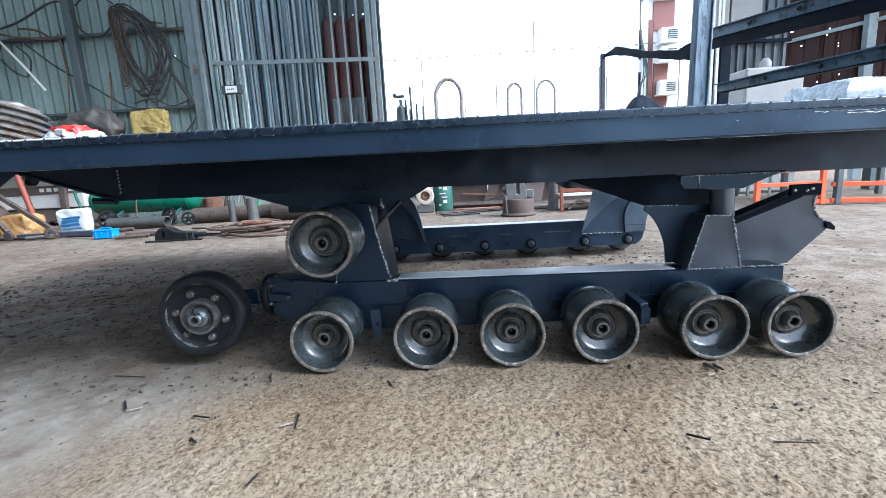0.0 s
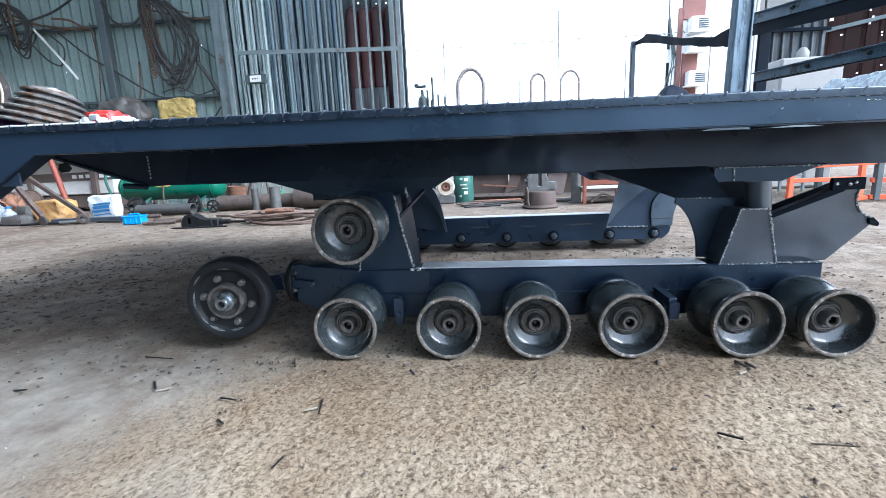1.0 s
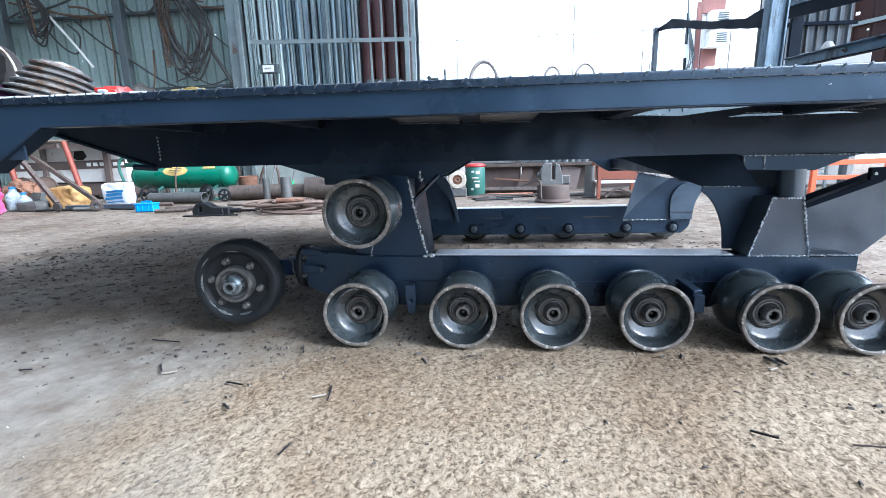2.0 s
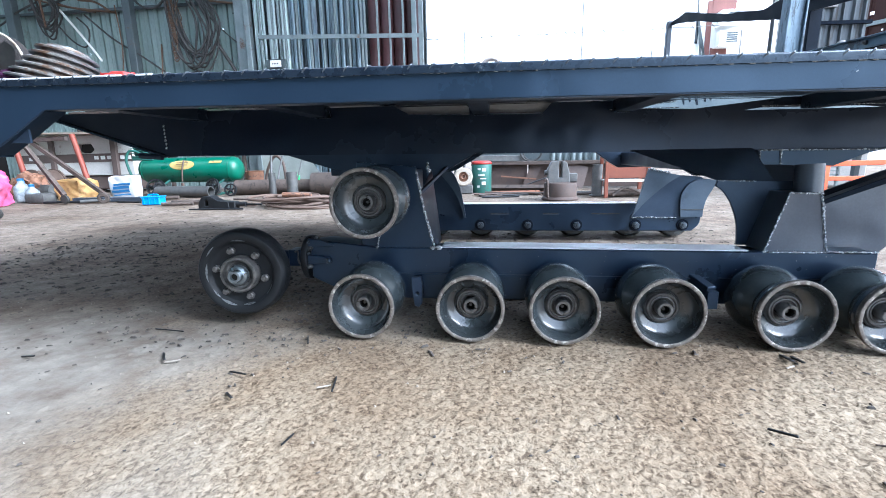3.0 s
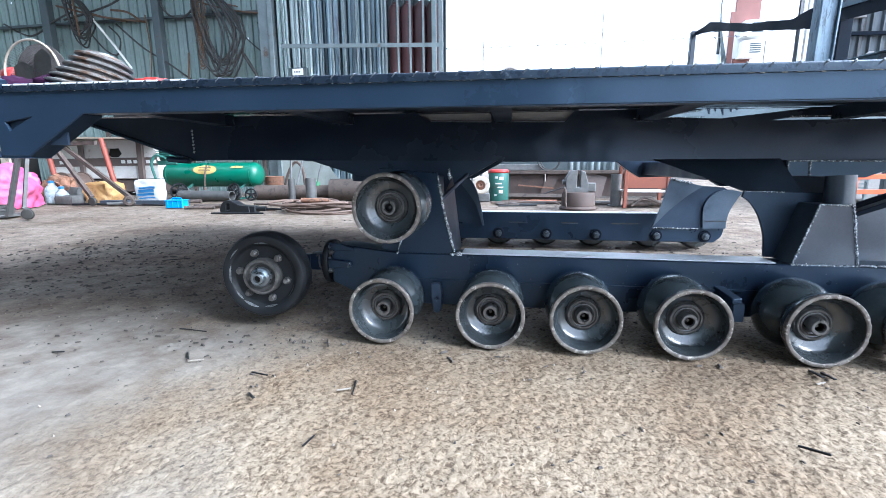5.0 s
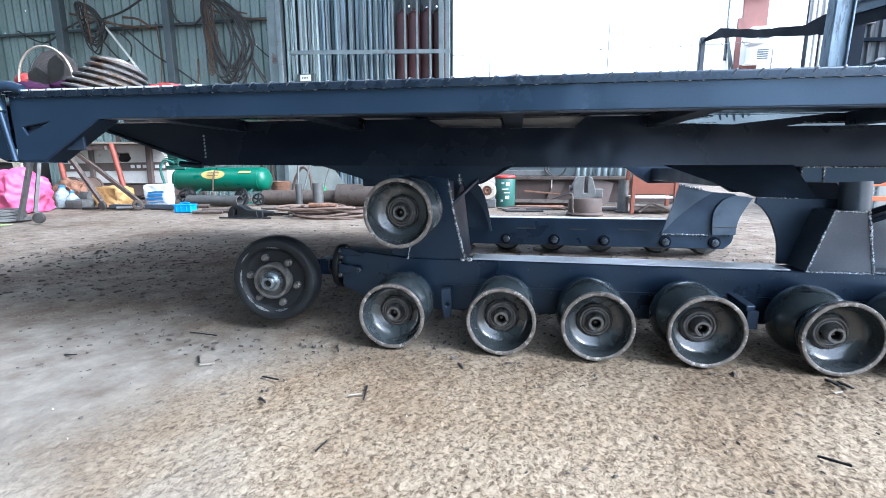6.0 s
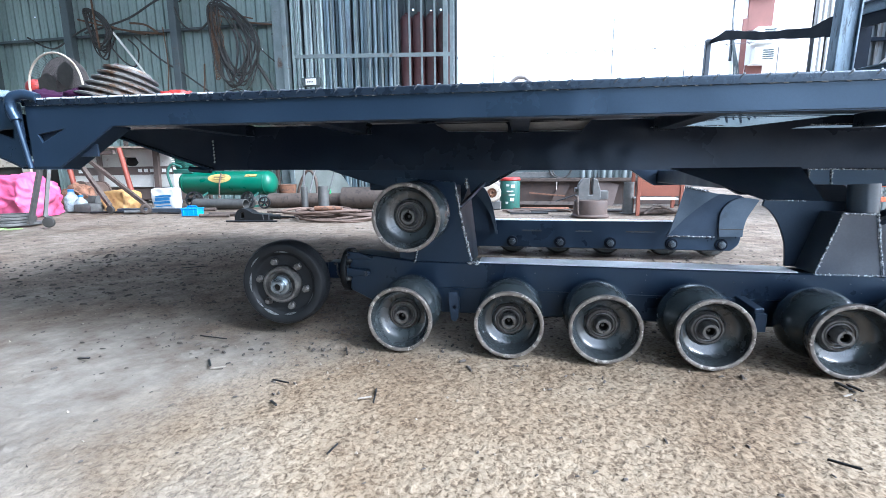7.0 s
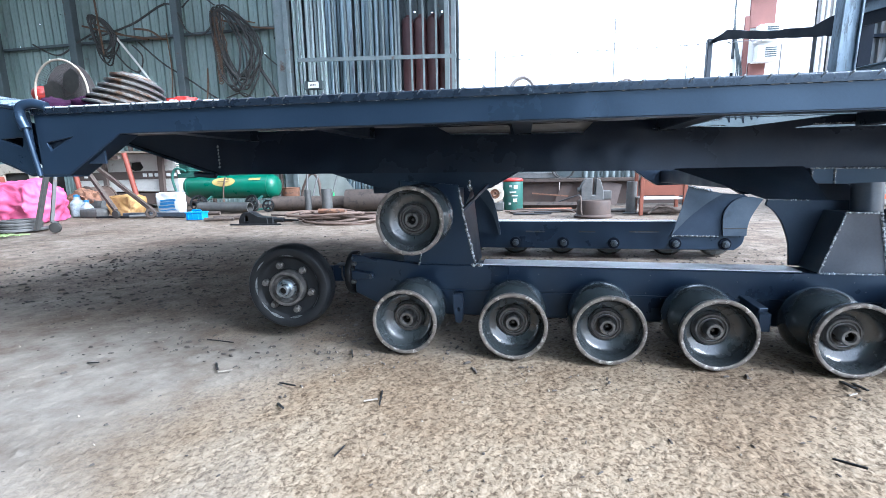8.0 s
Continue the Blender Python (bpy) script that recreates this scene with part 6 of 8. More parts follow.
# ---------------------------------------------------------------- along the back wall, on the floor
def build_compressor():
    c = thing("air_compressor", "green workshop air compressor with a long horizontal tank", "compressor", (-4.45, 5.45, 0))
    L, R, z = 0.86, 0.195, 0.39
    prof = [(0.0, -L), (0.07, -L + 0.008), (0.13, -L + 0.03), (0.175, -L + 0.07), (R, -L + 0.13), (R, L - 0.13), (0.175, L - 0.07), (0.13, L - 0.03), (0.07, L - 0.008), (0.0, L)]
    part("tank", lathe(prof, 36, "x"), GREEN, c, at=pose(0, 0, z))
    for x in (-L + 0.13, L - 0.13):
        bm = bmesh.new()
        tube(bm, [(x, R * 1.003 * math.cos(t), z + R * 1.003 * math.sin(t)) for t in [2 * math.pi * k / 32 for k in range(32)]], 0.006, 6, closed=True)
        part("tank_seam", bm, GREEN, c)
    n = 24
    bm = bmesh.new()
    cols = []
    for i in range(n + 1):
        u = -0.995 + 1.99 * i / n
        h = math.sqrt(1 - u * u) * 0.40
        angles = [0.45 + h * (k / 3 - 1) for k in range(7)]
        cols.append([bm.verts.new((-0.03 + 0.21 * u, -(R + 0.004) * math.cos(a), z + (R + 0.004) * math.sin(a))) for a in angles])
    for p, q in zip(cols, cols[1:]):
        for k in range(6):
            bm.faces.new((p[k], q[k], q[k + 1], p[k + 1]))
    part("tank_label", bm, YELLOW, c, "oval yellow maker's plate")
    bm = bmesh.new()
    for k in range(3):
        a = 0.62 - 0.14 * k
        bar(bm, (-0.13, -(R + 0.006) * math.cos(a), z + (R + 0.006) * math.sin(a)), (0.07, -(R + 0.006) * math.cos(a), z + (R + 0.006) * math.sin(a)), 0.003, 0.008, up=(0, 1, 0))
    part("label_mark", bm, BROWN_BAND, c)
    bm = bmesh.new()
    bar(bm, (0.42, -(R + 0.004) * 0.78, z + 0.625 * R), (0.62, -(R + 0.004) * 0.78, z + 0.625 * R), 0.006, 0.05, up=(0, 1, 0.8))
    part("label_mark", bm, YELLOW, c)
    first = None
    for x in (-0.42, 0.50):
        m = pose(x, -0.22, 0.11)
        if first is None:
            bm = lathe([(0.075, -0.02), (0.11, -0.02), (0.11, 0.02), (0.075, 0.02)], 24, closed=True)
            for k in range(6):
                a = math.pi * k / 3
                bar(bm, (0.02 * math.cos(a), 0, 0.02 * math.sin(a)), (0.08 * math.cos(a), 0, 0.08 * math.sin(a)), 0.02, 0.016)
            merge(bm, lathe([(0, -0.025), (0.025, -0.025), (0.025, 0.025), (0, 0.025)], 12))
            first = part("wheel", bm, STEEL_GREY, c, "spoked cast wheel", at=m)
        else:
            again("wheel", first, c, m)
        bm = bmesh.new()
        bar(bm, (x - 0.02, -0.19, 0.13), (x + 0.12, -0.12, 0.24), 0.05, 0.03)
        box(bm, (x - 0.04, -0.2, 0.0), (x + 0.02, 0.2, 0.03))
        part("wheel_bracket", bm, GREEN_DARK, c)
    bm = bmesh.new()
    box(bm, (-0.92, -0.12, 0.55), (-0.56, 0.14, 0.62), 0.01)
    box(bm, (-0.90, -0.10, 0.62), (-0.70, 0.12, 0.90), 0.02)
    for k in range(6):
        box(bm, (-0.92, -0.12, 0.66 + 0.035 * k), (-0.68, 0.14, 0.672 + 0.035 * k), 0.002)
    tube(bm, smooth_line([(-0.93, -0.16, 0.30), (-0.97, -0.18, 0.55), (-0.90, -0.16, 0.70), (-0.72, -0.16, 0.66)], 6), 0.02, 10)
    part("pump", bm, GREEN_DARK, c, "finned dark green pump head")
    bm = bmesh.new()
    tube(bm, smooth_line([(0.03, -0.20, 0.55), (0.01, -0.235, 0.40), (-0.01, -0.24, 0.22)], 6), 0.012, 8)
    tube(bm, [(-0.01, -0.24, 0.20), (-0.01, -0.24, 0.15)], 0.022, 10)
    part("strap", bm, HOSE, c, "faded brown strap and hook")


build_compressor()


def floor_pipe(x0, x1, y, r, material, label, r_in=None, turn=0.0):
    r_in = r_in or r * 0.86
    L = (x1 - x0) / 2
    bm = lathe([(r_in, -L), (r, -L), (r, L), (r_in, L)], 26, "x", closed=True)
    return solo("pipe_length", bm, material, label, "pipe", at=pose((x0 + x1) / 2, y, r, 0, 0, turn))


floor_pipe(-4.72, -3.80, 4.95, 0.080, STEEL_GREY, "dark grey steel pipe lying before the compressor", turn=-4)
floor_pipe(-3.60, -2.38, 5.30, 0.115, STEEL_BROWN, "brown steel pipe lying on the floor", turn=3)
floor_pipe(-2.32, -1.55, 5.20, 0.165, STEEL_BROWN, "short wide brown pipe lying on the floor", turn=6)
for x, r, h in ((-2.83, 0.05, 0.34), (-2.53, 0.078, 0.35)):
    solo("pipe_stub", lathe([(r * 0.8, 0), (r, 0), (r, h), (r * 0.8, h)], 20, "z", closed=True), STEEL_GREY, "upright grey pipe stub on the floor", "pipe", "upright stubs",
         at=pose(x, 4.92, 0))
solo("red_pail", lathe([(0, 0), (0.12, 0), (0.155, 0.34), (0.165, 0.345), (0.16, 0.35), (0.148, 0.33), (0.115, 0.015), (0, 0.012)], 26, "z"), RUST, "rusty red pail with a wire handle",
     "bucket", at=pose(-3.62, 5.85, 0.0))
bm = plate([(-0.42, 0.0), (-0.55, 0.70), (0.20, 0.62), (0.50, 0.32), (0.46, 0.0)], 0.0, 0.006)
bmesh.ops.subdivide_edges(bm, edges=list(bm.edges), cuts=5, use_grid_fill=True)
bmesh.ops.triangulate(bm, faces=list(bm.faces))
for v in bm.verts:
    v.co.y += 0.22 * v.co.z + 0.05 * noise.noise(v.co * 3.1) + 0.02 * noise.noise(v.co * 9)
solo("bent_sheet", bm, PALE_SHEET, "bent pale grey-green metal sheet leaning by the wall", "sheet", at=pose(-3.0, 5.85, 0.0))
bm = bmesh.new()
tube(bm, smooth_line([(-3.3, 5.55, 0.02), (-3.24, 5.58, 0.35), (-3.10, 5.60, 0.58), (-2.96, 5.58, 0.45), (-2.92, 5.55, 0.02)], 8), 0.022, 8)
solo("bent_hose", bm, HOSE, "bent brown hose standing in an arch by the heap", "hose")


def build_hand_wheel(x, y, r, turn):
    w = thing("spoked_wheel", "small dark spoked cast wheel leaning behind the pipe", "wheel", (x, y, r), "spoked wheels", turn=(-12, 0, turn))
    part("wheel_rim", lathe([(r * 0.80, -0.012), (r * 0.98, -0.014), (r, -0.008), (r, 0.008), (r * 0.98, 0.014), (r * 0.80, 0.012)], 28, closed=True), CAST, w)
    part("wheel_hub", lathe([(0.0, -0.026), (r * 0.24, -0.026), (r * 0.28, -0.02), (r * 0.28, 0.02), (0.0, 0.02)], 18), CAST, w)
    for k in range(5):
        a = 2 * math.pi * k / 5 + 0.3
        bm = bmesh.new()
        bar(bm, (r * 0.22 * math.cos(a), 0, r * 0.22 * math.sin(a)), (r * 0.86 * math.cos(a), 0, r * 0.86 * math.sin(a)), 0.016, 0.022, up=(0, 1, 0), bevel=0.002)
        part("spoke", bm, CAST, w)


for x, y, r, turn in ((-4.85, 5.12, 0.135, 20), (-3.92, 5.14, 0.135, -15), (-3.58, 5.06, 0.095, 8)):
    build_hand_wheel(x, y, r, turn)
for a, b, r in (((-3.06, 5.30, 0.0), (-3.12, 5.52, 0.62), 0.018), ((-3.02, 5.32, 0.0), (-2.90, 5.50, 0.66), 0.014), ((-2.52, 4.90, 0.0), (-2.42, 5.10, 0.56), 0.009)):
    bm = bmesh.new()
    tube(bm, [a, b], r, 8)
    solo("leaning_rod", bm, STEEL_GREY, "thin grey steel rod leaning in the scrap", "rod", "leaning rods")
solo("plastic_bottle", lathe([(0, 0), (0.045, 0), (0.05, 0.01), (0.048, 0.06), (0.03, 0.075), (0, 0.078)], 16, "z"), BOTTLE_GREEN, "small bright green plastic bottle on the pipe", "bottle", at=pose(-2.62, 5.28, 0.222))
solo("red_brown_post", box(bmesh.new(), (-0.06, -0.05, 0.0), (0.06, 0.05, 0.62), 0.006), REDPOST, "dark red-brown steel post stub beside the tarpaulin", "post", at=pose(-7.35, 4.15, 0, 0, -7, 0))


def build_casting():
    c = thing("gear_casting", "dark cast iron bearing housing on the floor", "casting", (-2.72, 3.42, 0))
    arc = curve2([(0.16, 0.085), (0.05, 0.092), (0.0, 0.118), (-0.06, 0.145), (-0.12, 0.142), (-0.17, 0.112), (-0.2, 0.05)], 3)
    slot_hole = [(-0.125, 0.035), (-0.120, 0.095), (-0.095, 0.112), (-0.080, 0.095), (-0.078, 0.035)]
    part("housing", plate(arc + [(-0.2, 0.0), (0.17, 0.0)], -0.06, 0.06, [slot_hole], 0.004), CAST, c)
    bm = bmesh.new()
    box(bm, (0.08, -0.05, 0.0), (0.23, 0.05, 0.085), 0.008)
    tube(bm, [(0.22, 0, 0.05), (0.34, 0.0, 0.05)], 0.028, 14)
    tube(bm, [(0.30, 0, 0.05), (0.52, 0.01, 0.045)], 0.012, 10)
    part("shaft", bm, CAST, c)


build_casting()


def build_bluebox():
    c = thing("blue_crate", "small blue plastic tool box on the floor", "crate", (-3.92, 3.92, 0), turn=(0, 0, 10))
    bm = bmesh.new()
    box(bm, (-0.11, -0.075, 0.0), (0.11, 0.075, 0.10), 0.008)
    box(bm, (-0.118, -0.083, 0.09), (0.118, 0.083, 0.106), 0.004)
    for x in (-0.08, -0.02, 0.05, 0.1):
        box(bm, (x - 0.006, -0.081, 0.01), (x + 0.006, -0.073, 0.09), 0.001)
    part("crate_body", bm, BLUE_BOX, c)
    bm = bmesh.new()
    tube(bm, smooth_line([(-0.06, 0, 0.106), (-0.05, 0, 0.125), (0.05, 0, 0.125), (0.06, 0, 0.106)], 5), 0.008, 8)
    part("crate_handle", bm, BLUE_BOX, c)


build_bluebox()


def build_print_sack():
    s = thing("printed_sack", "white plastic sack with blue print standing on the floor", "sack", (-4.85, 4.55, 0.0), turn=(0, 0, 8))
    part("sack_body", lumpy((-0.17, -0.09, 0.0), (0.17, 0.09, 0.335), 12, 14, 0.02, 6, -0.05, 0.18, 0.008, 9.0), WHITE, s)
    bm = bmesh.new()
    rnd = random.Random(6)
    for z, h in ((0.215, 0.028), (0.165, 0.040), (0.118, 0.032), (0.075, 0.018)):
        n = 10
        x0, x1 = -0.10 + rnd.uniform(-0.02, 0.02), 0.12 + rnd.uniform(-0.02, 0.015)
        up, lo = [], []
        for k in range(n + 1):
            x = x0 + (x1 - x0) * k / n
            y = -0.112 + 0.02 * math.sin(5 * x) + 0.25 * abs(x) ** 2
            up.append(bm.verts.new((x, y, z + h + 0.006 * math.sin(20 * x))))
            lo.append(bm.verts.new((x, y, z + 0.006 * math.sin(25 * x))))
        for k in range(n):
            bm.faces.new((lo[k], lo[k + 1], up[k + 1], up[k]))
    bmesh.ops.solidify(bm, geom=list(bm.faces), thickness=0.012)
    part("sack_print", bm, BLUE_INK, s, "blue printed bars")


build_print_sack()
solo("mustard_tub", lumpy((-0.18, -0.16, 0.0), (0.18, 0.16, 0.29), 15, 14, 0.03, 5, -0.04, 0.22, 0.018, 9.0), TUB, "dirty crumpled mustard-yellow plastic tub on the floor", "tub", at=pose(-5.58, 4.50, 0))


def loose_bar(pts, r, material, label, name="steel_bar", n=8, cat="bar"):
    bm = bmesh.new()
    tube(bm, pts, r, n)
    return solo(name, bm, material, label, cat)


bm = bmesh.new()
bar(bm, (-5.35, 4.22, 0.035), (-4.25, 4.32, 0.035), 0.10, 0.06, bevel=0.005)
solo("steel_channel", bm, FRAMEPAINT, "dark steel channel lying on the floor", "channel")
loose_bar([(-3.62, 3.85, 0.028), (-3.25, 3.95, 0.028)], 0.028, STEEL_BROWN, "short brown bar on the floor")
loose_bar([(-3.66, 3.72, 0.022), (-3.30, 3.80, 0.022)], 0.022, STEEL_BROWN, "short brown bar on the floor")
loose_bar([(-3.22, 3.98, 0.03), (-3.10, 3.98, 0.03)], 0.045, STEEL_GREY, "thick steel pin on the floor")


for pts, r, m in ((((-5.62, 4.02, 0.02), (-5.05, 4.16, 0.02)), 0.016, CAST), (((-5.10, 4.05, 0.03), (-4.72, 4.30, 0.03)), 0.022, STEEL_GREY), (((-4.62, 4.12, 0.02), (-4.20, 4.02, 0.02)), 0.014, CAST),
                  (((-4.60, 4.45, 0.03), (-4.05, 4.55, 0.03)), 0.028, STEEL_BROWN), (((-3.10, 4.35, 0.02), (-2.55, 4.20, 0.02)), 0.013, STEEL_BROWN), (((-2.95, 3.25, 0.012), (-2.35, 3.30, 0.012)), 0.010, CAST),
                  (((-1.35, 3.85, 0.012), (-0.75, 4.10, 0.012)), 0.011, STEEL_BROWN), (((-6.6, 4.0, 0.02), (-6.2, 4.15, 0.02)), 0.02, STEEL_GREY)):
    loose_bar(pts, r, m, "loose steel bar among the floor scrap", "scrap_bar")
solo("loose_wheel", lathe([(0.03, -0.02), (0.06, -0.02), (0.07, -0.01), (0.07, 0.01), (0.06, 0.02), (0.03, 0.02)], 22, closed=True), STEEL_BROWN, "loose castor wheel standing on the floor", "wheel",
     at=pose(-4.78, 4.08, 0.07, 0, 0, 25))
solo("grey_block", lumpy((-0.16, -0.1, 0.0), (0.16, 0.1, 0.12), 51, 5, 0.02, 9, 0.1, 0.2), STEEL_GREY, "dusty grey machine block on the floor", "block", at=pose(-5.95, 4.28, 0))


def build_hose_heap():
    h = thing("hose_heap", "heap of brown and grey hoses coiled on the floor", "hose", (-1.85, 3.62, 0))
    rnd = random.Random(17)
    for k in range(11):
        a, b = rnd.uniform(0.22, 0.50), rnd.uniform(0.12, 0.26)
        cx, cy = rnd.uniform(-0.12, 0.16), rnd.uniform(-0.10, 0.1)
        pts = [(cx + a * math.cos(t) * (1 + 0.08 * math.sin(3 * t + k)), cy + b * math.sin(t), 0.018 + 0.010 * k + 0.012 * math.sin(2 * t + k)) for t in [2 * math.pi * i / 18 for i in range(18)]]
        bm = bmesh.new()
        tube(bm, smooth_line(pts, 2, True), 0.015, 7, closed=True)
        part("hose_turn", bm, HOSE, h)
    for k, pts in enumerate((((-0.5, -0.05, 0.02), (-0.8, -0.02, 0.02), (-1.1, 0.15, 0.02)), ((0.45, 0.0, 0.03), (0.8, 0.1, 0.02), (1.1, 0.0, 0.02)))):
        bm = bmesh.new()
        tube(bm, smooth_line(pts, 8), 0.014, 7)
        part("hose_tail", bm, HOSE, h)
    bm = bmesh.new()
    tube(bm, [(-0.1, -0.18, 0.15), (0.22, -0.16, 0.14)], 0.028, 10)
    part("torch_handle", bm, RUST, h, "rust-red torch handle")


build_hose_heap()


# harvester body, struts and trestles behind the ramp
def build_harvester():
    c = thing("old_harvester_body", "cream and brown old harvester body panel leaning by the wall", "machine body", (-7.2, 6.2, 0))
    bm = bmesh.new()
    merge(bm, plate([(-1.15, 0.30), (-1.20, 0.98), (-0.4, 1.04), (0.9, 1.00), (1.12, 0.80), (1.12, 0.30)], -0.03, 0.25, [[(-0.02, 0.74), (0.02, 0.86), (0.32, 0.87), (0.38, 0.76), (0.30, 0.70), (0.05, 0.70)]], 0.01))
    part("panel", bm, CREAM, c)
    bm = bmesh.new()
    bar(bm, (-1.17, -0.034, 0.60), (1.12, -0.034, 0.62), 0.006, 0.15, up=(0, 1, 0))
    part("stripe", bm, BROWN_BAND, c, "brown stripe along the panel")
    for x, z in [(0.36 + 0.13 * k, 0.585) for k in range(6)] + [(-0.98, 0.575), (-0.86, 0.575)]:
        part("lettering_bar", box(bmesh.new(), (x, -0.042, z), (x + 0.085, -0.037, z + 0.062), 0.001), AC_WHITE, c, "pale lettering block")
    bm = bmesh.new()
    box(bm, (-1.15, 0.0, 0.05), (1.1, 0.5, 0.30), 0.02)
    part("chassis_rail", bm, BROWN_BAND, c)
    bm = bmesh.new()
    box(bm, (-0.02, 0.10, 0.66), (0.40, 0.14, 0.90))
    part("recess", bm, BLACK_RUBBER, c)
    bm = bmesh.new()
    bar(bm, (-0.45, -0.08, 0.25), (-0.42, -0.08, 1.0), 0.08, 0.05, up=(0, 1, 0))
    part("upright_bar", bm, BROWN_BAND, c)
    bm = bmesh.new()
    bar(bm, (0.80, -0.08, 0.25), (0.83, -0.08, 1.0), 0.10, 0.06, up=(0, 1, 0))
    part("upright_bar", bm, BROWN_BAND, c)
    bm = bmesh.new()
    bar(bm, (-1.3, -0.15, 1.06), (1.3, -0.15, 1.02), 0.4, 0.03, up=(0, 1, 0))
    part("top_board", bm, WOOD, c, "dusty plank on top")


build_harvester()
for a, b in (((-7.05, 5.0, 0.85), (-6.86, 4.95, 0.0)), ((-6.02, 5.0, 0.96), (-5.80, 4.95, 0.10))):
    t = thing("red_strut", "faded red steel strut leaning on the trestle", "strut", (b[0], b[1], 0), group="red struts")
    bm = bmesh.new()
    tube(bm, [Vector(a) - Vector((b[0], b[1], 0)), Vector(b) - Vector((b[0], b[1], 0))], 0.038, 12)
    part("strut_tube", bm, REDPOST, t)
    bm = bmesh.new()
    box(bm, (-0.09, -0.09, 0.0), (0.09, 0.09, b[2] + 0.02), 0.005)
    part("strut_foot", bm, STEEL_GREY, t)


def build_trestle():
    t = thing("wheeled_trestle", "brown steel trestle on castor wheels", "trestle", (-5.9, 4.45, 0))
    bm = bmesh.new()
    bar(bm, (-0.17, -0.15, 0.80), (0.56, -0.38, 0.11), 0.05, 0.05)
    bar(bm, (-0.06, -0.15, 0.84), (0.95, -0.15, 0.09), 0.045, 0.05)
    bar(bm, (-0.40, -0.15, 0.84), (0.5, -0.15, 0.86), 0.045, 0.05)
    part("leg_frame", bm, STEEL_BROWN, t)
    for x, y in ((0.58, -0.40), (0.97, -0.18)):
        bm = lathe([(0, -0.02), (0.03, -0.02), (0.055, -0.018), (0.06, -0.01), (0.06, 0.01), (0.055, 0.018), (0.03, 0.02), (0, 0.02)], 20)
        part("castor", bm, BLACK_RUBBER, t, at=pose(x, y, 0.06))


build_trestle()


def build_stand():
    t = thing("castor_stand", "grey steel stand on castor wheels", "stand", (-4.74, 2.66, 0))
    bm = bmesh.new()
    bar(bm, (0.06, 0.06, 0.70), (-0.17, 0.02, 0.02), 0.05, 0.03)
    bar(bm, (0.16, 0.06, 0.70), (0.11, -0.03, 0.12), 0.05, 0.03)
    bar(bm, (-0.10, 0.06, 0.66), (0.10, 0.06, 0.66), 0.05, 0.05)
    bar(bm, (0.11, -0.03, 0.12), (0.18, -0.05, 0.10), 0.05, 0.012)
    part("leg", bm, STEEL_GREY, t)
    bm = lathe([(0, -0.022), (0.03, -0.022), (0.05, -0.018), (0.055, -0.01), (0.055, 0.01), (0.05, 0.018), (0.03, 0.022), (0, 0.022)], 20)
    part("castor", bm, BLACK_RUBBER, t, at=pose(0.19, -0.07, 0.055, 0, 0, 25))


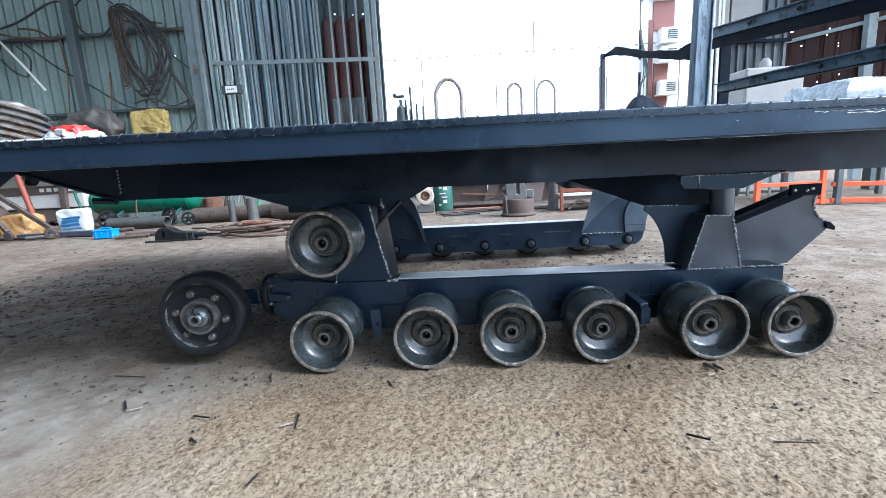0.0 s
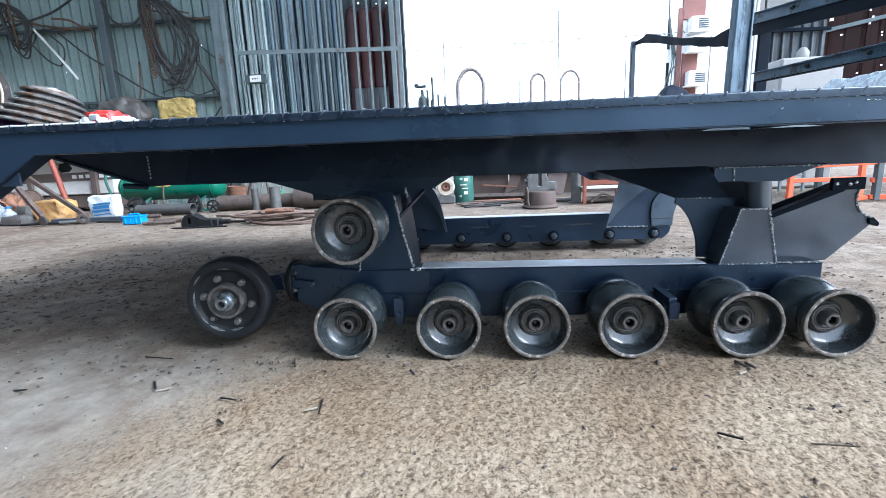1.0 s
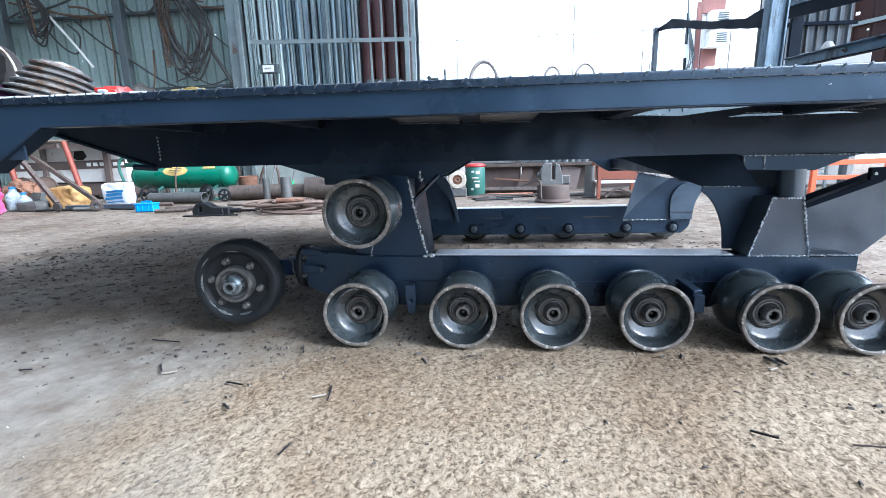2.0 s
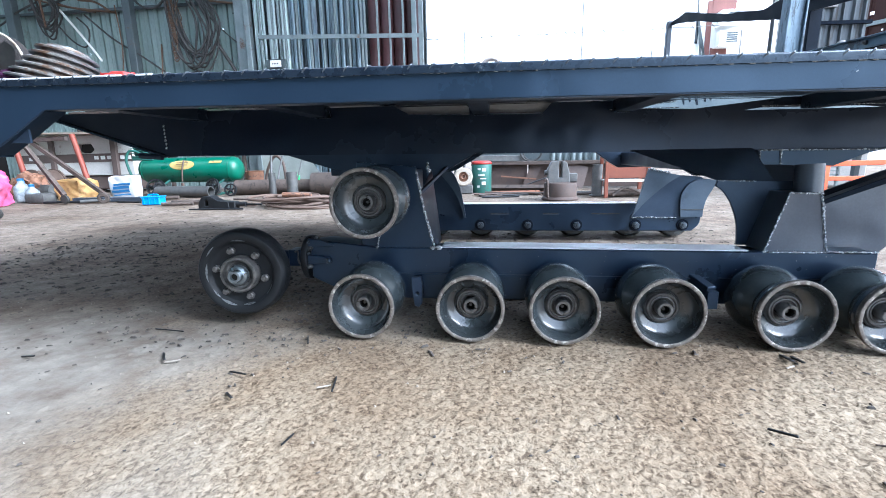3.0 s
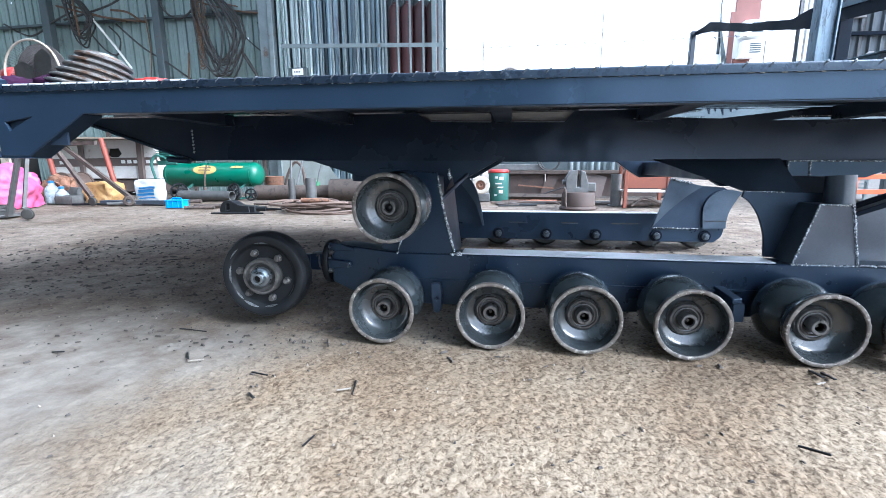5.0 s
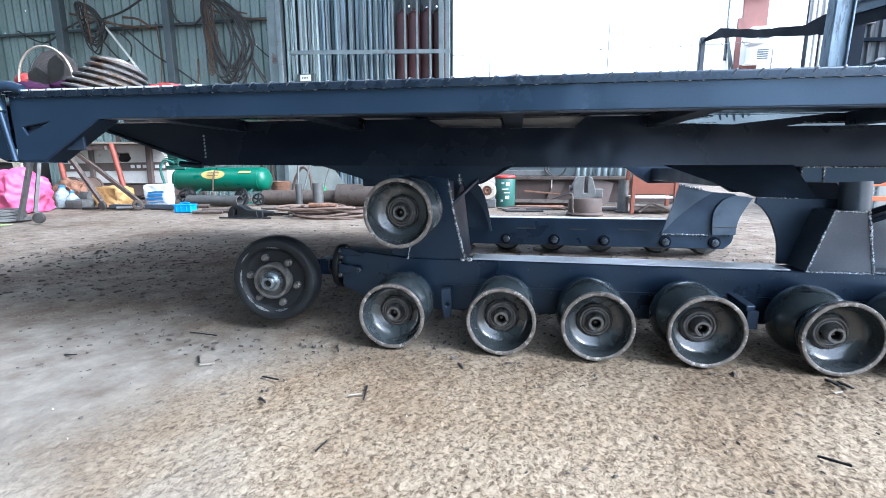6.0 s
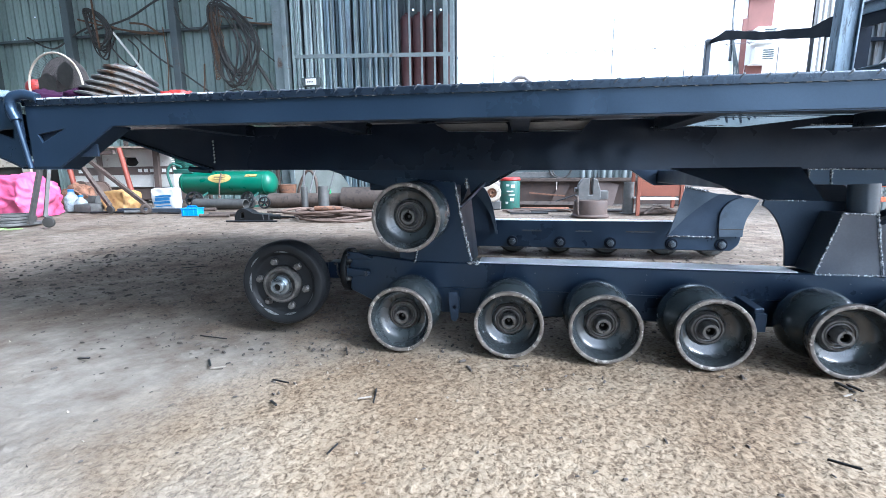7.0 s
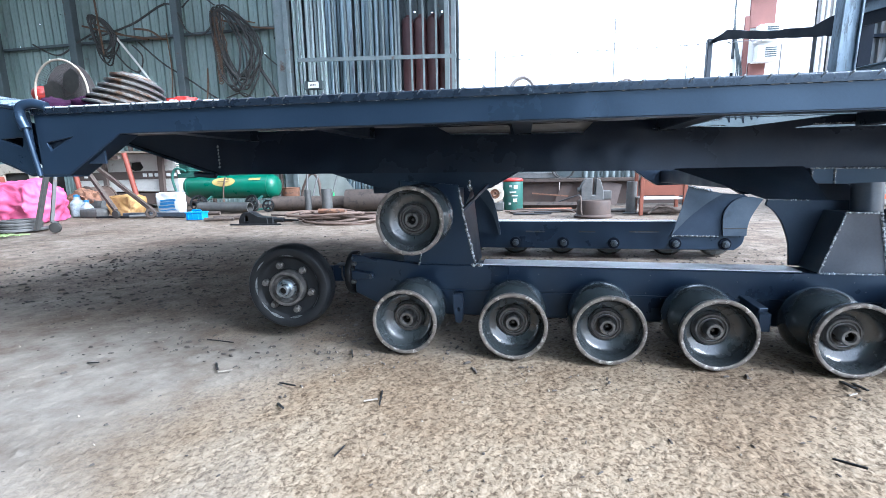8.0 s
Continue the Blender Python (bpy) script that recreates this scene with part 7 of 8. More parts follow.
def build_fan():
    """Big workshop fan on a bent pole on top of the castor stand."""
    f = thing("workshop_fan", "large old workshop fan with a cream ring and dark mesh", "fan", (-4.74, 2.72, 0.685))
    cz, R, cx = 0.755, 0.325, 0.385
    ring = [(cx + R * math.cos(a), 0, cz + R * math.sin(a)) for a in [2 * math.pi * k / 48 for k in range(48)]]
    bm = bmesh.new()
    tube(bm, ring, 0.0105, 8, closed=True)
    part("guard_ring", bm, BEIGE, f, "cream painted ring")
    bm = bmesh.new()
    for k in range(72):
        a = 2 * math.pi * k / 72
        tube(bm, [(cx + 0.05 * math.cos(a), 0.075, cz + 0.05 * math.sin(a)), (cx + 0.7 * R * math.cos(a), 0.070, cz + 0.7 * R * math.sin(a)), (cx + R * math.cos(a), 0.0, cz + R * math.sin(a))], 0.0011, 4)
    for r in (0.06, 0.09, 0.12, 0.15, 0.18, 0.21, 0.24, 0.27, 0.295):
        tube(bm, [(cx + r * math.cos(2 * math.pi * k / 28), 0.068, cz + r * math.sin(2 * math.pi * k / 28)) for k in range(28)], 0.0012, 4, closed=True)
    tagged(part("guard_wire", bm, FAN_MESH, f), kind="stuff")
    part("mesh_backing", lathe([(0.0, 0.0), (R - 0.012, 0.0), (R - 0.012, 0.004), (0.0, 0.004)], 40), FAN_DUST, f, "dust-clogged rear mesh", at=pose(cx, 0.10, cz))
    for k in range(3):
        bm = bmesh.new()
        a = 2 * math.pi * k / 3 + 0.9
        c, n = math.cos(a), math.sin(a)
        pts = [(0.04, -0.07), (0.15, -0.12), (0.26, -0.05), (0.26, 0.08), (0.15, 0.13), (0.04, 0.07)]
        vs = [bm.verts.new((cx + u * c - v * n, 0.04 + 0.12 * v, cz + u * n + v * c)) for u, v in pts]
        bmesh.ops.solidify(bm, geom=[bm.faces.new(vs)], thickness=0.006)
        part("fan_blade", bm, STEEL_GREY, f, "dusty grey blade")
    part("fan_motor", lathe([(0, 0.0), (0.10, 0.02), (0.11, 0.14), (0.06, 0.20), (0, 0.20)], 24), STEEL_GREY, f, at=pose(cx, 0.105, cz))
    bm = bmesh.new()
    tube(bm, smooth_line([(0, 0.0, 0.0), (0.02, 0.06, 0.3), (cx, 0.22, cz)], 6), 0.022, 12)
    part("pole", bm, GIRT, f)
    part("base_plate", lathe([(0, 0), (0.06, 0), (0.06, 0.015), (0.04, 0.03), (0, 0.03)], 20, "z"), GIRT, f)
    part("red_cover", lathe([(0.0, 0.0), (0.05, 0.006), (0.078, 0.032), (0.09, 0.074), (0.082, 0.115), (0.05, 0.155), (0.0, 0.164)], 22, "z"), RED_PLASTIC, f, "round red plastic cover",
         at=pose(cx - 0.37, 0.10, cz - 0.06))
    bm = bmesh.new()
    bar(bm, (cx - 0.37, 0.10, cz), (cx, 0.20, cz - 0.05), 0.03, 0.03)
    part("cover_arm", bm, GIRT, f)


build_fan()


build_stand()


def build_jug(x, y, h, r, label, material):
    j = thing("plastic_jug", label, "jug", (x, y, 0), "floor jugs")
    part("jug_body", lathe([(0, 0), (r * 0.9, 0), (r, 0.02), (r, h * 0.62), (r * 0.92, h * 0.72), (r * 0.42, h * 0.9), (r * 0.38, h), (0, h)], 20, "z"), material, j)
    part("cap", lathe([(0, h), (r * 0.42, h), (r * 0.42, h + 0.03), (0, h + 0.035)], 14, "z"), BLUE_INK, j, "blue screw cap")


build_jug(-6.30, 4.35, 0.30, 0.095, "cloudy plastic jug on the floor", WRAP)
build_jug(-6.08, 4.30, 0.22, 0.080, "cloudy plastic jug on the floor", WRAP)
build_jug(-6.52, 4.55, 0.26, 0.085, "grey plastic jug on the floor", GREYBAG)
solo("orange_rag", lumpy((-0.2, -0.12, 0.0), (0.2, 0.12, 0.36), 44, 14, 0.06, 6, 0.3, 0.4, 0.03, 8), RUST, "crumpled rust-brown sheet leaning by the jugs", "sheet", at=pose(-6.75, 4.85, 0))
solo("pink_tarp", lumpy((-0.60, -0.30, 0.0), (0.38, 0.3, 0.50), 23, 26, 0.09, 4.0, 0.25, 0.35, 0.034, 6.0), PINK, "bright pink creased tarpaulin bundle on the floor", "tarpaulin", at=pose(-6.30, 3.65, 0))
for r, z in ((0.24, 0.0), (0.19, 0.031), (0.20, 0.062), (0.19, 0.093)):
    bm = lathe([(r * 0.6, 0.0), (r - 0.006, 0.0), (r, 0.006), (r, 0.024), (r - 0.006, 0.03), (r * 0.6, 0.03)], 30, "z", closed=True)
    solo("steel_ring", bm, STEEL_GREY, "dark steel ring in a stack on the floor", "ring", "stacked rings", at=pose(-5.22 + 0.05 * (r - 0.2), 2.75, z))
bm = bmesh.new()
rnd = random.Random(9)
for k in range(7):
    pts = [(rnd.uniform(-0.2, 0.2), rnd.uniform(-0.1, 0.1), 0.008 + 0.01 * rnd.random()) for _ in range(5)]
    tube(bm, smooth_line(pts, 5), 0.006, 5)
solo("green_twine", bm, surface("green_twine", (0.16, 0.24, 0.08), (0.26, 0.34, 0.15), rough=0.7), "loose pale green twine on the floor", "twine", at=pose(-4.85, 2.30, 0))


def build_press():
    c = thing("beige_machine", "dusty beige machine with rounded window openings", "machine", (-9.9, 6.2, 0))
    outer = [(-0.9, 0.0), (0.85, 0.0), (0.85, 0.80), (0.7, 0.88), (-0.9, 0.88)]
    h1 = curve2([(0.05, 0.50), (0.05, 0.66), (0.15, 0.70), (0.60, 0.70), (0.66, 0.66), (0.66, 0.50)], 3)
    h2 = curve2([(-0.75, 0.50), (-0.75, 0.66), (-0.65, 0.70), (-0.25, 0.70), (-0.18, 0.66), (-0.18, 0.50)], 3)
    part("housing", plate(outer, -0.25, -0.20, [h1, h2], 0.004), BEIGE, c)
    bm = bmesh.new()
    box(bm, (-0.88, -0.19, 0.0), (0.84, 0.3, 0.86), 0.01)
    part("inside", bm, BLACK_RUBBER, c)


build_press()
bm = bmesh.new()
rnd = random.Random(41)
for k in range(16):
    x, y, s = rnd.uniform(-7.6, -6.2), rnd.uniform(4.9, 5.6), rnd.uniform(0.05, 0.14)
    merge(bm, lumpy((x - s, y - s, 0), (x + s, y + s, s * 1.6), k, 2, 0.03, 8))
solo("scrap_heap", bm, STEEL_GREY, "heap of dusty grey machine scrap on the floor", "scrap", kind="stuff")
solo("wooden_drum", lathe([(0, -0.2), (0.22, -0.2), (0.22, -0.17), (0.20, -0.17), (0.20, 0.17), (0.22, 0.17), (0.22, 0.2), (0, 0.2)], 24), HOSE, "brown cable drum on the floor", "drum", at=pose(-7.15, 5.45, 0.22))


# ---------------------------------------------------------------- seen under the deck, beyond the far frame
def build_paint_drum():
    d = thing("green_tin", "dark green tin with a red lid and pale label", "tin", (0.19, 5.35, 0))
    part("tin_body", lathe([(0, 0), (0.14, 0), (0.145, 0.01), (0.145, 0.40), (0.14, 0.41), (0, 0.41)], 28, "z"), GREEN_DARK, d)
    part("lid", lathe([(0, 0.41), (0.148, 0.41), (0.15, 0.43), (0.13, 0.455), (0.05, 0.46), (0, 0.46)], 28, "z"), RED_PLASTIC, d, "red lid")
    for z, h, x0, x1 in ((0.33, 0.030, -0.35, -0.05), (0.31, 0.045, 0.10, 0.5), (0.25, 0.018, -0.3, 0.35), (0.20, 0.014, -0.1, 0.5), (0.12, 0.045, 0.05, 0.45), (0.08, 0.03, -0.4, -0.15)):
        bm = bmesh.new()
        lo, up = [], []
        for k in range(9):
            a = x0 + (x1 - x0) * k / 8
            lo.append(bm.verts.new((0.147 * math.sin(a), -0.147 * math.cos(a), z)))
            up.append(bm.verts.new((0.147 * math.sin(a), -0.147 * math.cos(a), z + h)))
        for k in range(8):
            bm.faces.new((lo[k], lo[k + 1], up[k + 1], up[k]))
        part("tin_label", bm, CREAM, d, "pale printed patch")


build_paint_drum()
w = thing("loose_wheel", "small wheel with a pale tyre leaning on the tin", "wheel", (-0.06, 5.15, 0.24))
part("tyre", lathe([(0.07, -0.03), (0.115, -0.03), (0.13, -0.015), (0.13, 0.015), (0.115, 0.03), (0.07, 0.03)], 28, closed=True), BEIGE, w, "dusty pale tyre")
part("rim", lathe([(0, -0.01), (0.03, -0.03), (0.035, -0.01), (0.072, -0.005), (0.072, 0.02), (0, 0.02)], 24), RUST, w, "rusty rim")
bm = bmesh.new()
box(bm, (-0.13, -0.02, -0.24), (0.13, 0.10, -0.12), 0.01)
bar(bm, (0, 0.05, -0.14), (0, 0.05, 0.0), 0.05, 0.04)
part("mount", bm, STEEL_GREY, w)


def build_vice():
    v = thing("bench_vice", "grey bench vice on a thick round cast base", "vice", (1.17, 4.25, 0))
    part("base", lathe([(0, 0), (0.215, 0), (0.22, 0.015), (0.205, 0.03), (0.195, 0.04), (0.192, 0.18), (0.18, 0.20), (0.05, 0.21), (0, 0.21)], 34, "z"), BENCH_BROWN, v, "thick brown cast base")
    bm = bmesh.new()
    merge(bm, plate([(-0.15, 0.20), (-0.16, 0.36), (-0.11, 0.45), (-0.03, 0.46), (-0.03, 0.26), (0.01, 0.26), (0.01, 0.46), (0.06, 0.44), (0.10, 0.30), (0.10, 0.20)], -0.07, 0.07, (), 0.006))
    box(bm, (0.08, -0.05, 0.21), (0.19, 0.05, 0.31), 0.008)
    tube(bm, [(-0.19, 0.0, 0.32), (-0.12, 0.0, 0.32)], 0.03, 14)
    part("vice_body", bm, STEEL_GREY, v)
    bm = bmesh.new()
    tube(bm, smooth_line([(-0.18, -0.06, 0.25), (-0.175, -0.2, 0.24), (-0.17, -0.22, 0.10), (-0.16, -0.22, 0.04)], 6), 0.012, 8)
    part("lever", bm, STEEL_BROWN, v)


build_vice()
solo("pipe_stub", lathe([(0.06, 0), (0.095, 0), (0.095, 0.012), (0.066, 0.014), (0.066, 0.40), (0.05, 0.40), (0.05, 0.02)], 22, "z"), STEEL_GREY, "upright grey pipe with a base flange", "pipe",
     at=pose(1.70, 4.72, 0))


def build_rust_cabinet():
    c = thing("tool_cabinet", "rust-red steel cabinet frame with an open shelf", "cabinet", (1.98, 4.55, 0))
    for x, y in ((-0.24, -0.15), (0.24, -0.15), (-0.24, 0.15), (0.24, 0.15)):
        bm = bmesh.new()
        bar(bm, (x, y, 0), (x, y, 0.95), 0.04, 0.04, up=(0, 1, 0), bevel=0.003)
        part("leg", bm, RUST_PANEL, c)
    bm = bmesh.new()
    box(bm, (-0.22, -0.16, 0.24), (0.22, -0.145, 0.95), 0.003)
    part("panel", bm, RUST_PANEL, c, "rust-red sheet panel")
    bm = bmesh.new()
    box(bm, (-0.24, -0.15, 0.19), (0.24, 0.15, 0.21), 0.003)
    part("shelf", bm, CREAM, c, "bright worn shelf edge")
    bm = bmesh.new()
    tube(bm, [(-0.2, -0.05, 0.05), (0.25, -0.02, 0.05)], 0.04, 12)
    tube(bm, smooth_line([(-0.15, -0.12, 0.02), (0.0, -0.1, 0.12), (0.2, -0.12, 0.04)], 5), 0.015, 7)
    part("shelf_scrap", bm, STEEL_BROWN, c)


build_rust_cabinet()


def build_bench():
    b = thing("steel_bench", "low brown steel bench with scrap plates leaning on it", "bench", (1.2, 6.1, 0))
    bm = bmesh.new()
    box(bm, (-1.15, -0.02, 0.02), (-0.30, 0.02, 0.375), 0.004)
    part("front_panel", bm, BENCH_BROWN, b, "scaled brown steel plate")
    bm = bmesh.new()
    box(bm, (-0.28, 0.02, 0.02), (1.6, 0.05, 0.375), 0.004)
    part("front_panel", bm, BENCH_BROWN, b, "scaled brown steel plate")
    bm = bmesh.new()
    box(bm, (-1.2, -0.10, 0.375), (1.65, 0.5, 0.43), 0.006)
    part("bench_top", bm, STEEL_BROWN, b, "dark worn bench top")
    for x in (-1.1, 1.55):
        bm = bmesh.new()
        bar(bm, (x, 0.1, 0), (x, 0.1, 0.375), 0.06, 0.06, up=(0, 1, 0))
        part("leg", bm, POST, b)
    bm = bmesh.new()
    bar(bm, (-0.30, -0.07, 0.03), (-0.16, -0.03, 0.36), 0.16, 0.01, up=(0, 1, 0))
    part("leaning_plate", bm, BENCH_BROWN, b)
    bm = bmesh.new()
    bar(bm, (0.42, -0.08, 0.03), (0.50, -0.04, 0.36), 0.30, 0.008, up=(0, 1, 0))
    part("leaning_plate", bm, BROWN_BAND, b)
    bm = bmesh.new()
    bar(bm, (-0.72, -0.06, 0.20), (-0.16, -0.06, 0.15), 0.012, 0.02, up=(0, 1, 0))
    part("leaning_bar", bm, RUST, b)


build_bench()
bm = bmesh.new()
box(bm, (-0.02, 6.05, 0.43), (0.85, 6.35, 0.53), 0.01)
solo("dark_box", bm, STEEL_GREY, "long low grey steel box on the bench", "box")
bm = bmesh.new()
tube(bm, [(0.95 + 0.17 * math.cos(t), 6.03, 0.58 + 0.15 * math.sin(t)) for t in [2 * math.pi * k / 30 for k in range(30)]], 0.012, 7, closed=True)
tube(bm, [(0.97 + 0.14 * math.cos(t), 6.06, 0.57 + 0.13 * math.sin(t)) for t in [2 * math.pi * k / 30 for k in range(30)]], 0.012, 7, closed=True)
solo("wire_ring", bm, CABLE, "dark coil of wire standing on the bench", "coil")
bm = bmesh.new()
box(bm, (-0.1, 6.50, 0.43), (2.75, 6.55, 1.0), 0.004)
solo("backing_sheet", bm, POST, "dark sheet standing on the bench", "sheet")
first = None
for k in range(13):
    x = 1.30 + 0.105 * k
    if first is None:
        bm = lathe([(0, 0), (0.036, 0.0), (0.040, 0.01), (0.040, 0.13), (0.030, 0.17), (0.016, 0.19), (0.016, 0.23), (0, 0.23)], 14, "z")
        first = solo("bottle", bm, GIRT, "dusty pale bottle in a row on the bench", "bottle", "bench bottles", at=pose(x, 6.15, 0.43))
    else:
        copy_thing(first, pose(x, 6.15 + 0.03 * (k % 3), 0.43))
loose_bar([(0.30, 5.45, 0.06), (1.15, 5.35, 0.06)], 0.045, STEEL_BROWN, "square brown bar on the floor", n=4)
loose_bar([(0.25, 5.05, 0.02), (1.7, 4.75, 0.02)], 0.018, STEEL_BROWN, "thin brown rod on the floor", cat="rod")
loose_bar(smooth_line([(0.1, 4.9, 0.015), (0.6, 4.95, 0.015), (0.9, 4.8, 0.03), (1.0, 4.72, 0.015)], 6), 0.014, HOSE, "brown hose trailing on the floor", "hose_length", cat="hose")
for k, (a, b, r) in enumerate((((0.30, 5.62, 0.03), (1.22, 5.72, 0.03), 0.030), ((0.28, 5.50, 0.022), (1.10, 5.40, 0.022), 0.022), ((0.36, 5.18, 0.016), (1.02, 5.24, 0.016), 0.016))):
    loose_bar([a, b], r, COPPER, "orange-brown copper pipe lying before the bench", "copper_pipe", 10, "pipe")
for a, b, r in (((0.22, 4.44, 0.012), (0.70, 4.55, 0.012), 0.011), ((0.45, 4.72, 0.012), (1.05, 4.90, 0.012), 0.012), ((0.70, 5.05, 0.012), (1.25, 4.82, 0.012), 0.010), ((1.35, 5.02, 0.015), (1.72, 5.12, 0.015), 0.014),
                ((0.85, 5.55, 0.09), (1.18, 5.60, 0.20), 0.010)):
    loose_bar([a, b], r, CAST, "thin dark rod among the floor scrap", "dark_rod", cat="rod")
bracket = bmesh.new()
for a, b in (((0.10, 5.3, 0.0), (0.10, 5.3, 0.10)), ((0.22, 5.3, 0.0), (0.22, 5.3, 0.10)), ((0.10, 5.3, 0.09), (0.22, 5.3, 0.09)), ((0.10, 5.3, 0.012), (0.22, 5.3, 0.012))):
    bar(bracket, a, b, 0.016, 0.016)
solo("steel_bracket", bracket, FRAMEPAINT, "small square steel bracket on the floor", "bracket")
for k, (x, y, L, turn) in enumerate(((1.95, 4.62, 0.36, 4), (2.05, 4.74, 0.30, -9), (2.15, 4.56, 0.28, 14))):
    solo("flat_bar", box(bmesh.new(), (-L / 2, -0.035, 0.0), (L / 2, 0.035, 0.022), 0.003), CAST, "dark flat bar under the cabinet shelf", "bar", "flat bars", at=pose(x, y, 0.001 + 0.022 * k, 0, 0, turn))
solo("flat_ring", lathe([(0.09, 0), (0.16, 0), (0.16, 0.02), (0.09, 0.02)], 28, "z", closed=True), STEEL_BROWN, "flat brown ring on the floor", "ring", at=pose(0.33, 4.75, 0))


# orange rack and what lies beyond it, towards the +x side
def build_orange_rack():
    r = thing("orange_rack", "bright orange steel frame standing on the floor", "frame", (4.4, 3.9, 0))
    def piece(name, a, b, w=0.05):
        bm = bmesh.new()
        bar(bm, a, b, w, w, bevel=0.004)
        part(name, bm, ORANGE, r)
    piece("upright", (-0.56, 0.0, 0.0), (-0.56, 0.0, 0.40))
    piece("rail", (-0.56, 0.0, 0.385), (0.75, -0.10, 0.42))
    piece("rail", (-0.56, 0.0, 0.235), (0.15, -0.05, 0.24), 0.045)
    piece("rail", (-0.56, 0.0, 0.03), (0.20, -0.05, 0.03), 0.045)
    piece("upright", (0.12, -0.05, 0.0), (0.12, -0.05, 0.40))
    piece("rail", (0.22, -0.05, 0.215), (1.9, -0.55, 0.20))
    piece("rail", (0.22, -0.05, 0.035), (1.9, -0.60, 0.0 + 0.03))
    piece("upright", (1.0, -0.25, 0.03), (1.0, -0.25, 0.24), 0.06)


build_orange_rack()
bm = bmesh.new()
for k in range(5):
    bar(bm, (4.55, 5.2, 0.16 + 0.05 * k), (4.85, 5.2, 0.16 + 0.05 * k), 0.03, 0.018)
for x in (4.55, 4.85):
    bar(bm, (x, 5.2, 0), (x, 5.2, 0.42), 0.03, 0.03, up=(0, 1, 0))
solo("steel_grid", bm, GIRT, "small pale steel grid behind the orange frame", "grid")
bm = bmesh.new()
box(bm, (3.9, 5.3, 0.0), (4.5, 5.7, 0.42), 0.02)
solo("dark_crate", bm, FRAMEPAINT, "dark blue steel crate on the floor", "crate")
bm = bmesh.new()
box(bm, (4.72, 5.7, 0.0), (5.57, 6.2, 1.83), 0.03)
solo("white_cabinet", bm, CABINET, "plain white tall cabinet by the wall", "cabinet")
solo("white_jug", lathe([(0, 0), (0.07, 0), (0.08, 0.03), (0.08, 0.10), (0.05, 0.15), (0.03, 0.17), (0, 0.17)], 18, "z"), CABINET, "white plastic jug on the cabinet", "jug", at=pose(5.15, 5.95, 1.83))
wrap = thing("wrapped_load", "load under clear wrinkled plastic wrap on a steel table", "table", (5.25, 4.25, 0))
part("load", lumpy((-0.65, -0.5, 0.86), (0.7, 0.5, 1.34), 31, 16, 0.06, 3.5, 0.12, 0.2, 0.02, 8.0), WRAP, wrap)
part("table_top", box(bmesh.new(), (-0.66, -0.5, 0.80), (0.70, 0.5, 0.86), 0.008), POST, wrap, "dark steel table top under the wrap")
for x in (-0.58, 0.62):
    for y in (-0.42, 0.42):
        part("table_leg", box(bmesh.new(), (x - 0.03, y - 0.03, 0.0), (x + 0.03, y + 0.03, 0.80), 0.004), POST, wrap)
solo("dark_cover", lumpy((-0.105, -0.10, 0.0), (0.105, 0.10, 0.285), 35, 8, 0.012, 9, 0.6, 0.1, 0.010, 8), MATTNAVY, "crumpled dark sheet heaped to a peak on the deck", "cover", at=pose(1.70, 1.80, 0.725))
for x, w in ((6.4, 0.14), (8.3, 0.22)):
    bm = bmesh.new()
    bar(bm, (x, 5.4, 0), (x, 5.4, 0.9), w, 0.14, up=(0, 1, 0))
    solo("low_post", bm, POST, "dark low post at the open side of the shed", "post", kind="structure")


# ---------------------------------------------------------------- outside the doorway
def hoop(x0, x1, y, top, r, lean=0.0):
    mid = (x0 + x1) / 2
    h = (x1 - x0) / 2
    pts = [(x0, y, 0.0), (x0 + 0.01, y, top - 2.2 * h)]
    pts += [(mid - h * math.cos(a) + lean * math.sin(a), y, top - 1.5 * h + 1.5 * h * math.sin(a)) for a in [math.pi * k / 10 for k in range(1, 10)]]
    pts += [(x1 - 0.01, y, top - 2.2 * h), (x1, y, 0.0)]
    bm = bmesh.new()
    tube(bm, smooth_line(pts, 3), r, 8)
    return solo("bent_pipe_hoop", bm, YARD_BROWN, "bent pipe hoop standing in the yard", "hoop", "pipe hoops")


hoop(-0.01, 0.58, 9.0, 2.56, 0.045)
hoop(1.60, 1.92, 9.1, 2.40, 0.030)
hoop(2.26, 2.68, 9.2, 2.44, 0.026)
fence = thing("wire_fence", "thin wire fence on slender posts in the yard", "fence", (1.5, 12.0, 0))
for x, h in ((-2.0, 3.9), (1.18, 4.5), (3.2, 2.9), (3.0, 3.2), (5.2, 3.6), (-0.8, 2.3), (0.1, 2.9)):
    bm = bmesh.new()
    tube(bm, [(x, 0, 0), (x + 0.01, 0, h)], 0.016, 7)
    part("fence_post", bm, YARD, fence)
bm = bmesh.new()
pts = [(-6 + 0.25 * k, 0.0, 3.72 + 0.012 * math.sin(k * 1.7)) for k in range(44)]
tube(bm, pts, 0.008, 5)
for k in (0, 1, 3, 6, 7, 9, 12, 13, 17, 18, 19, 22, 24, 25, 27, 28, 31, 33, 36, 37, 40, 42):
    p = Vector(pts[k])
    tube(bm, [p + Vector((-0.03, 0, 0.03)), p + Vector((0.03, 0, -0.03))], 0.013, 4)
part("barbed_wire", bm, YARD, fence)
bm = bmesh.new()
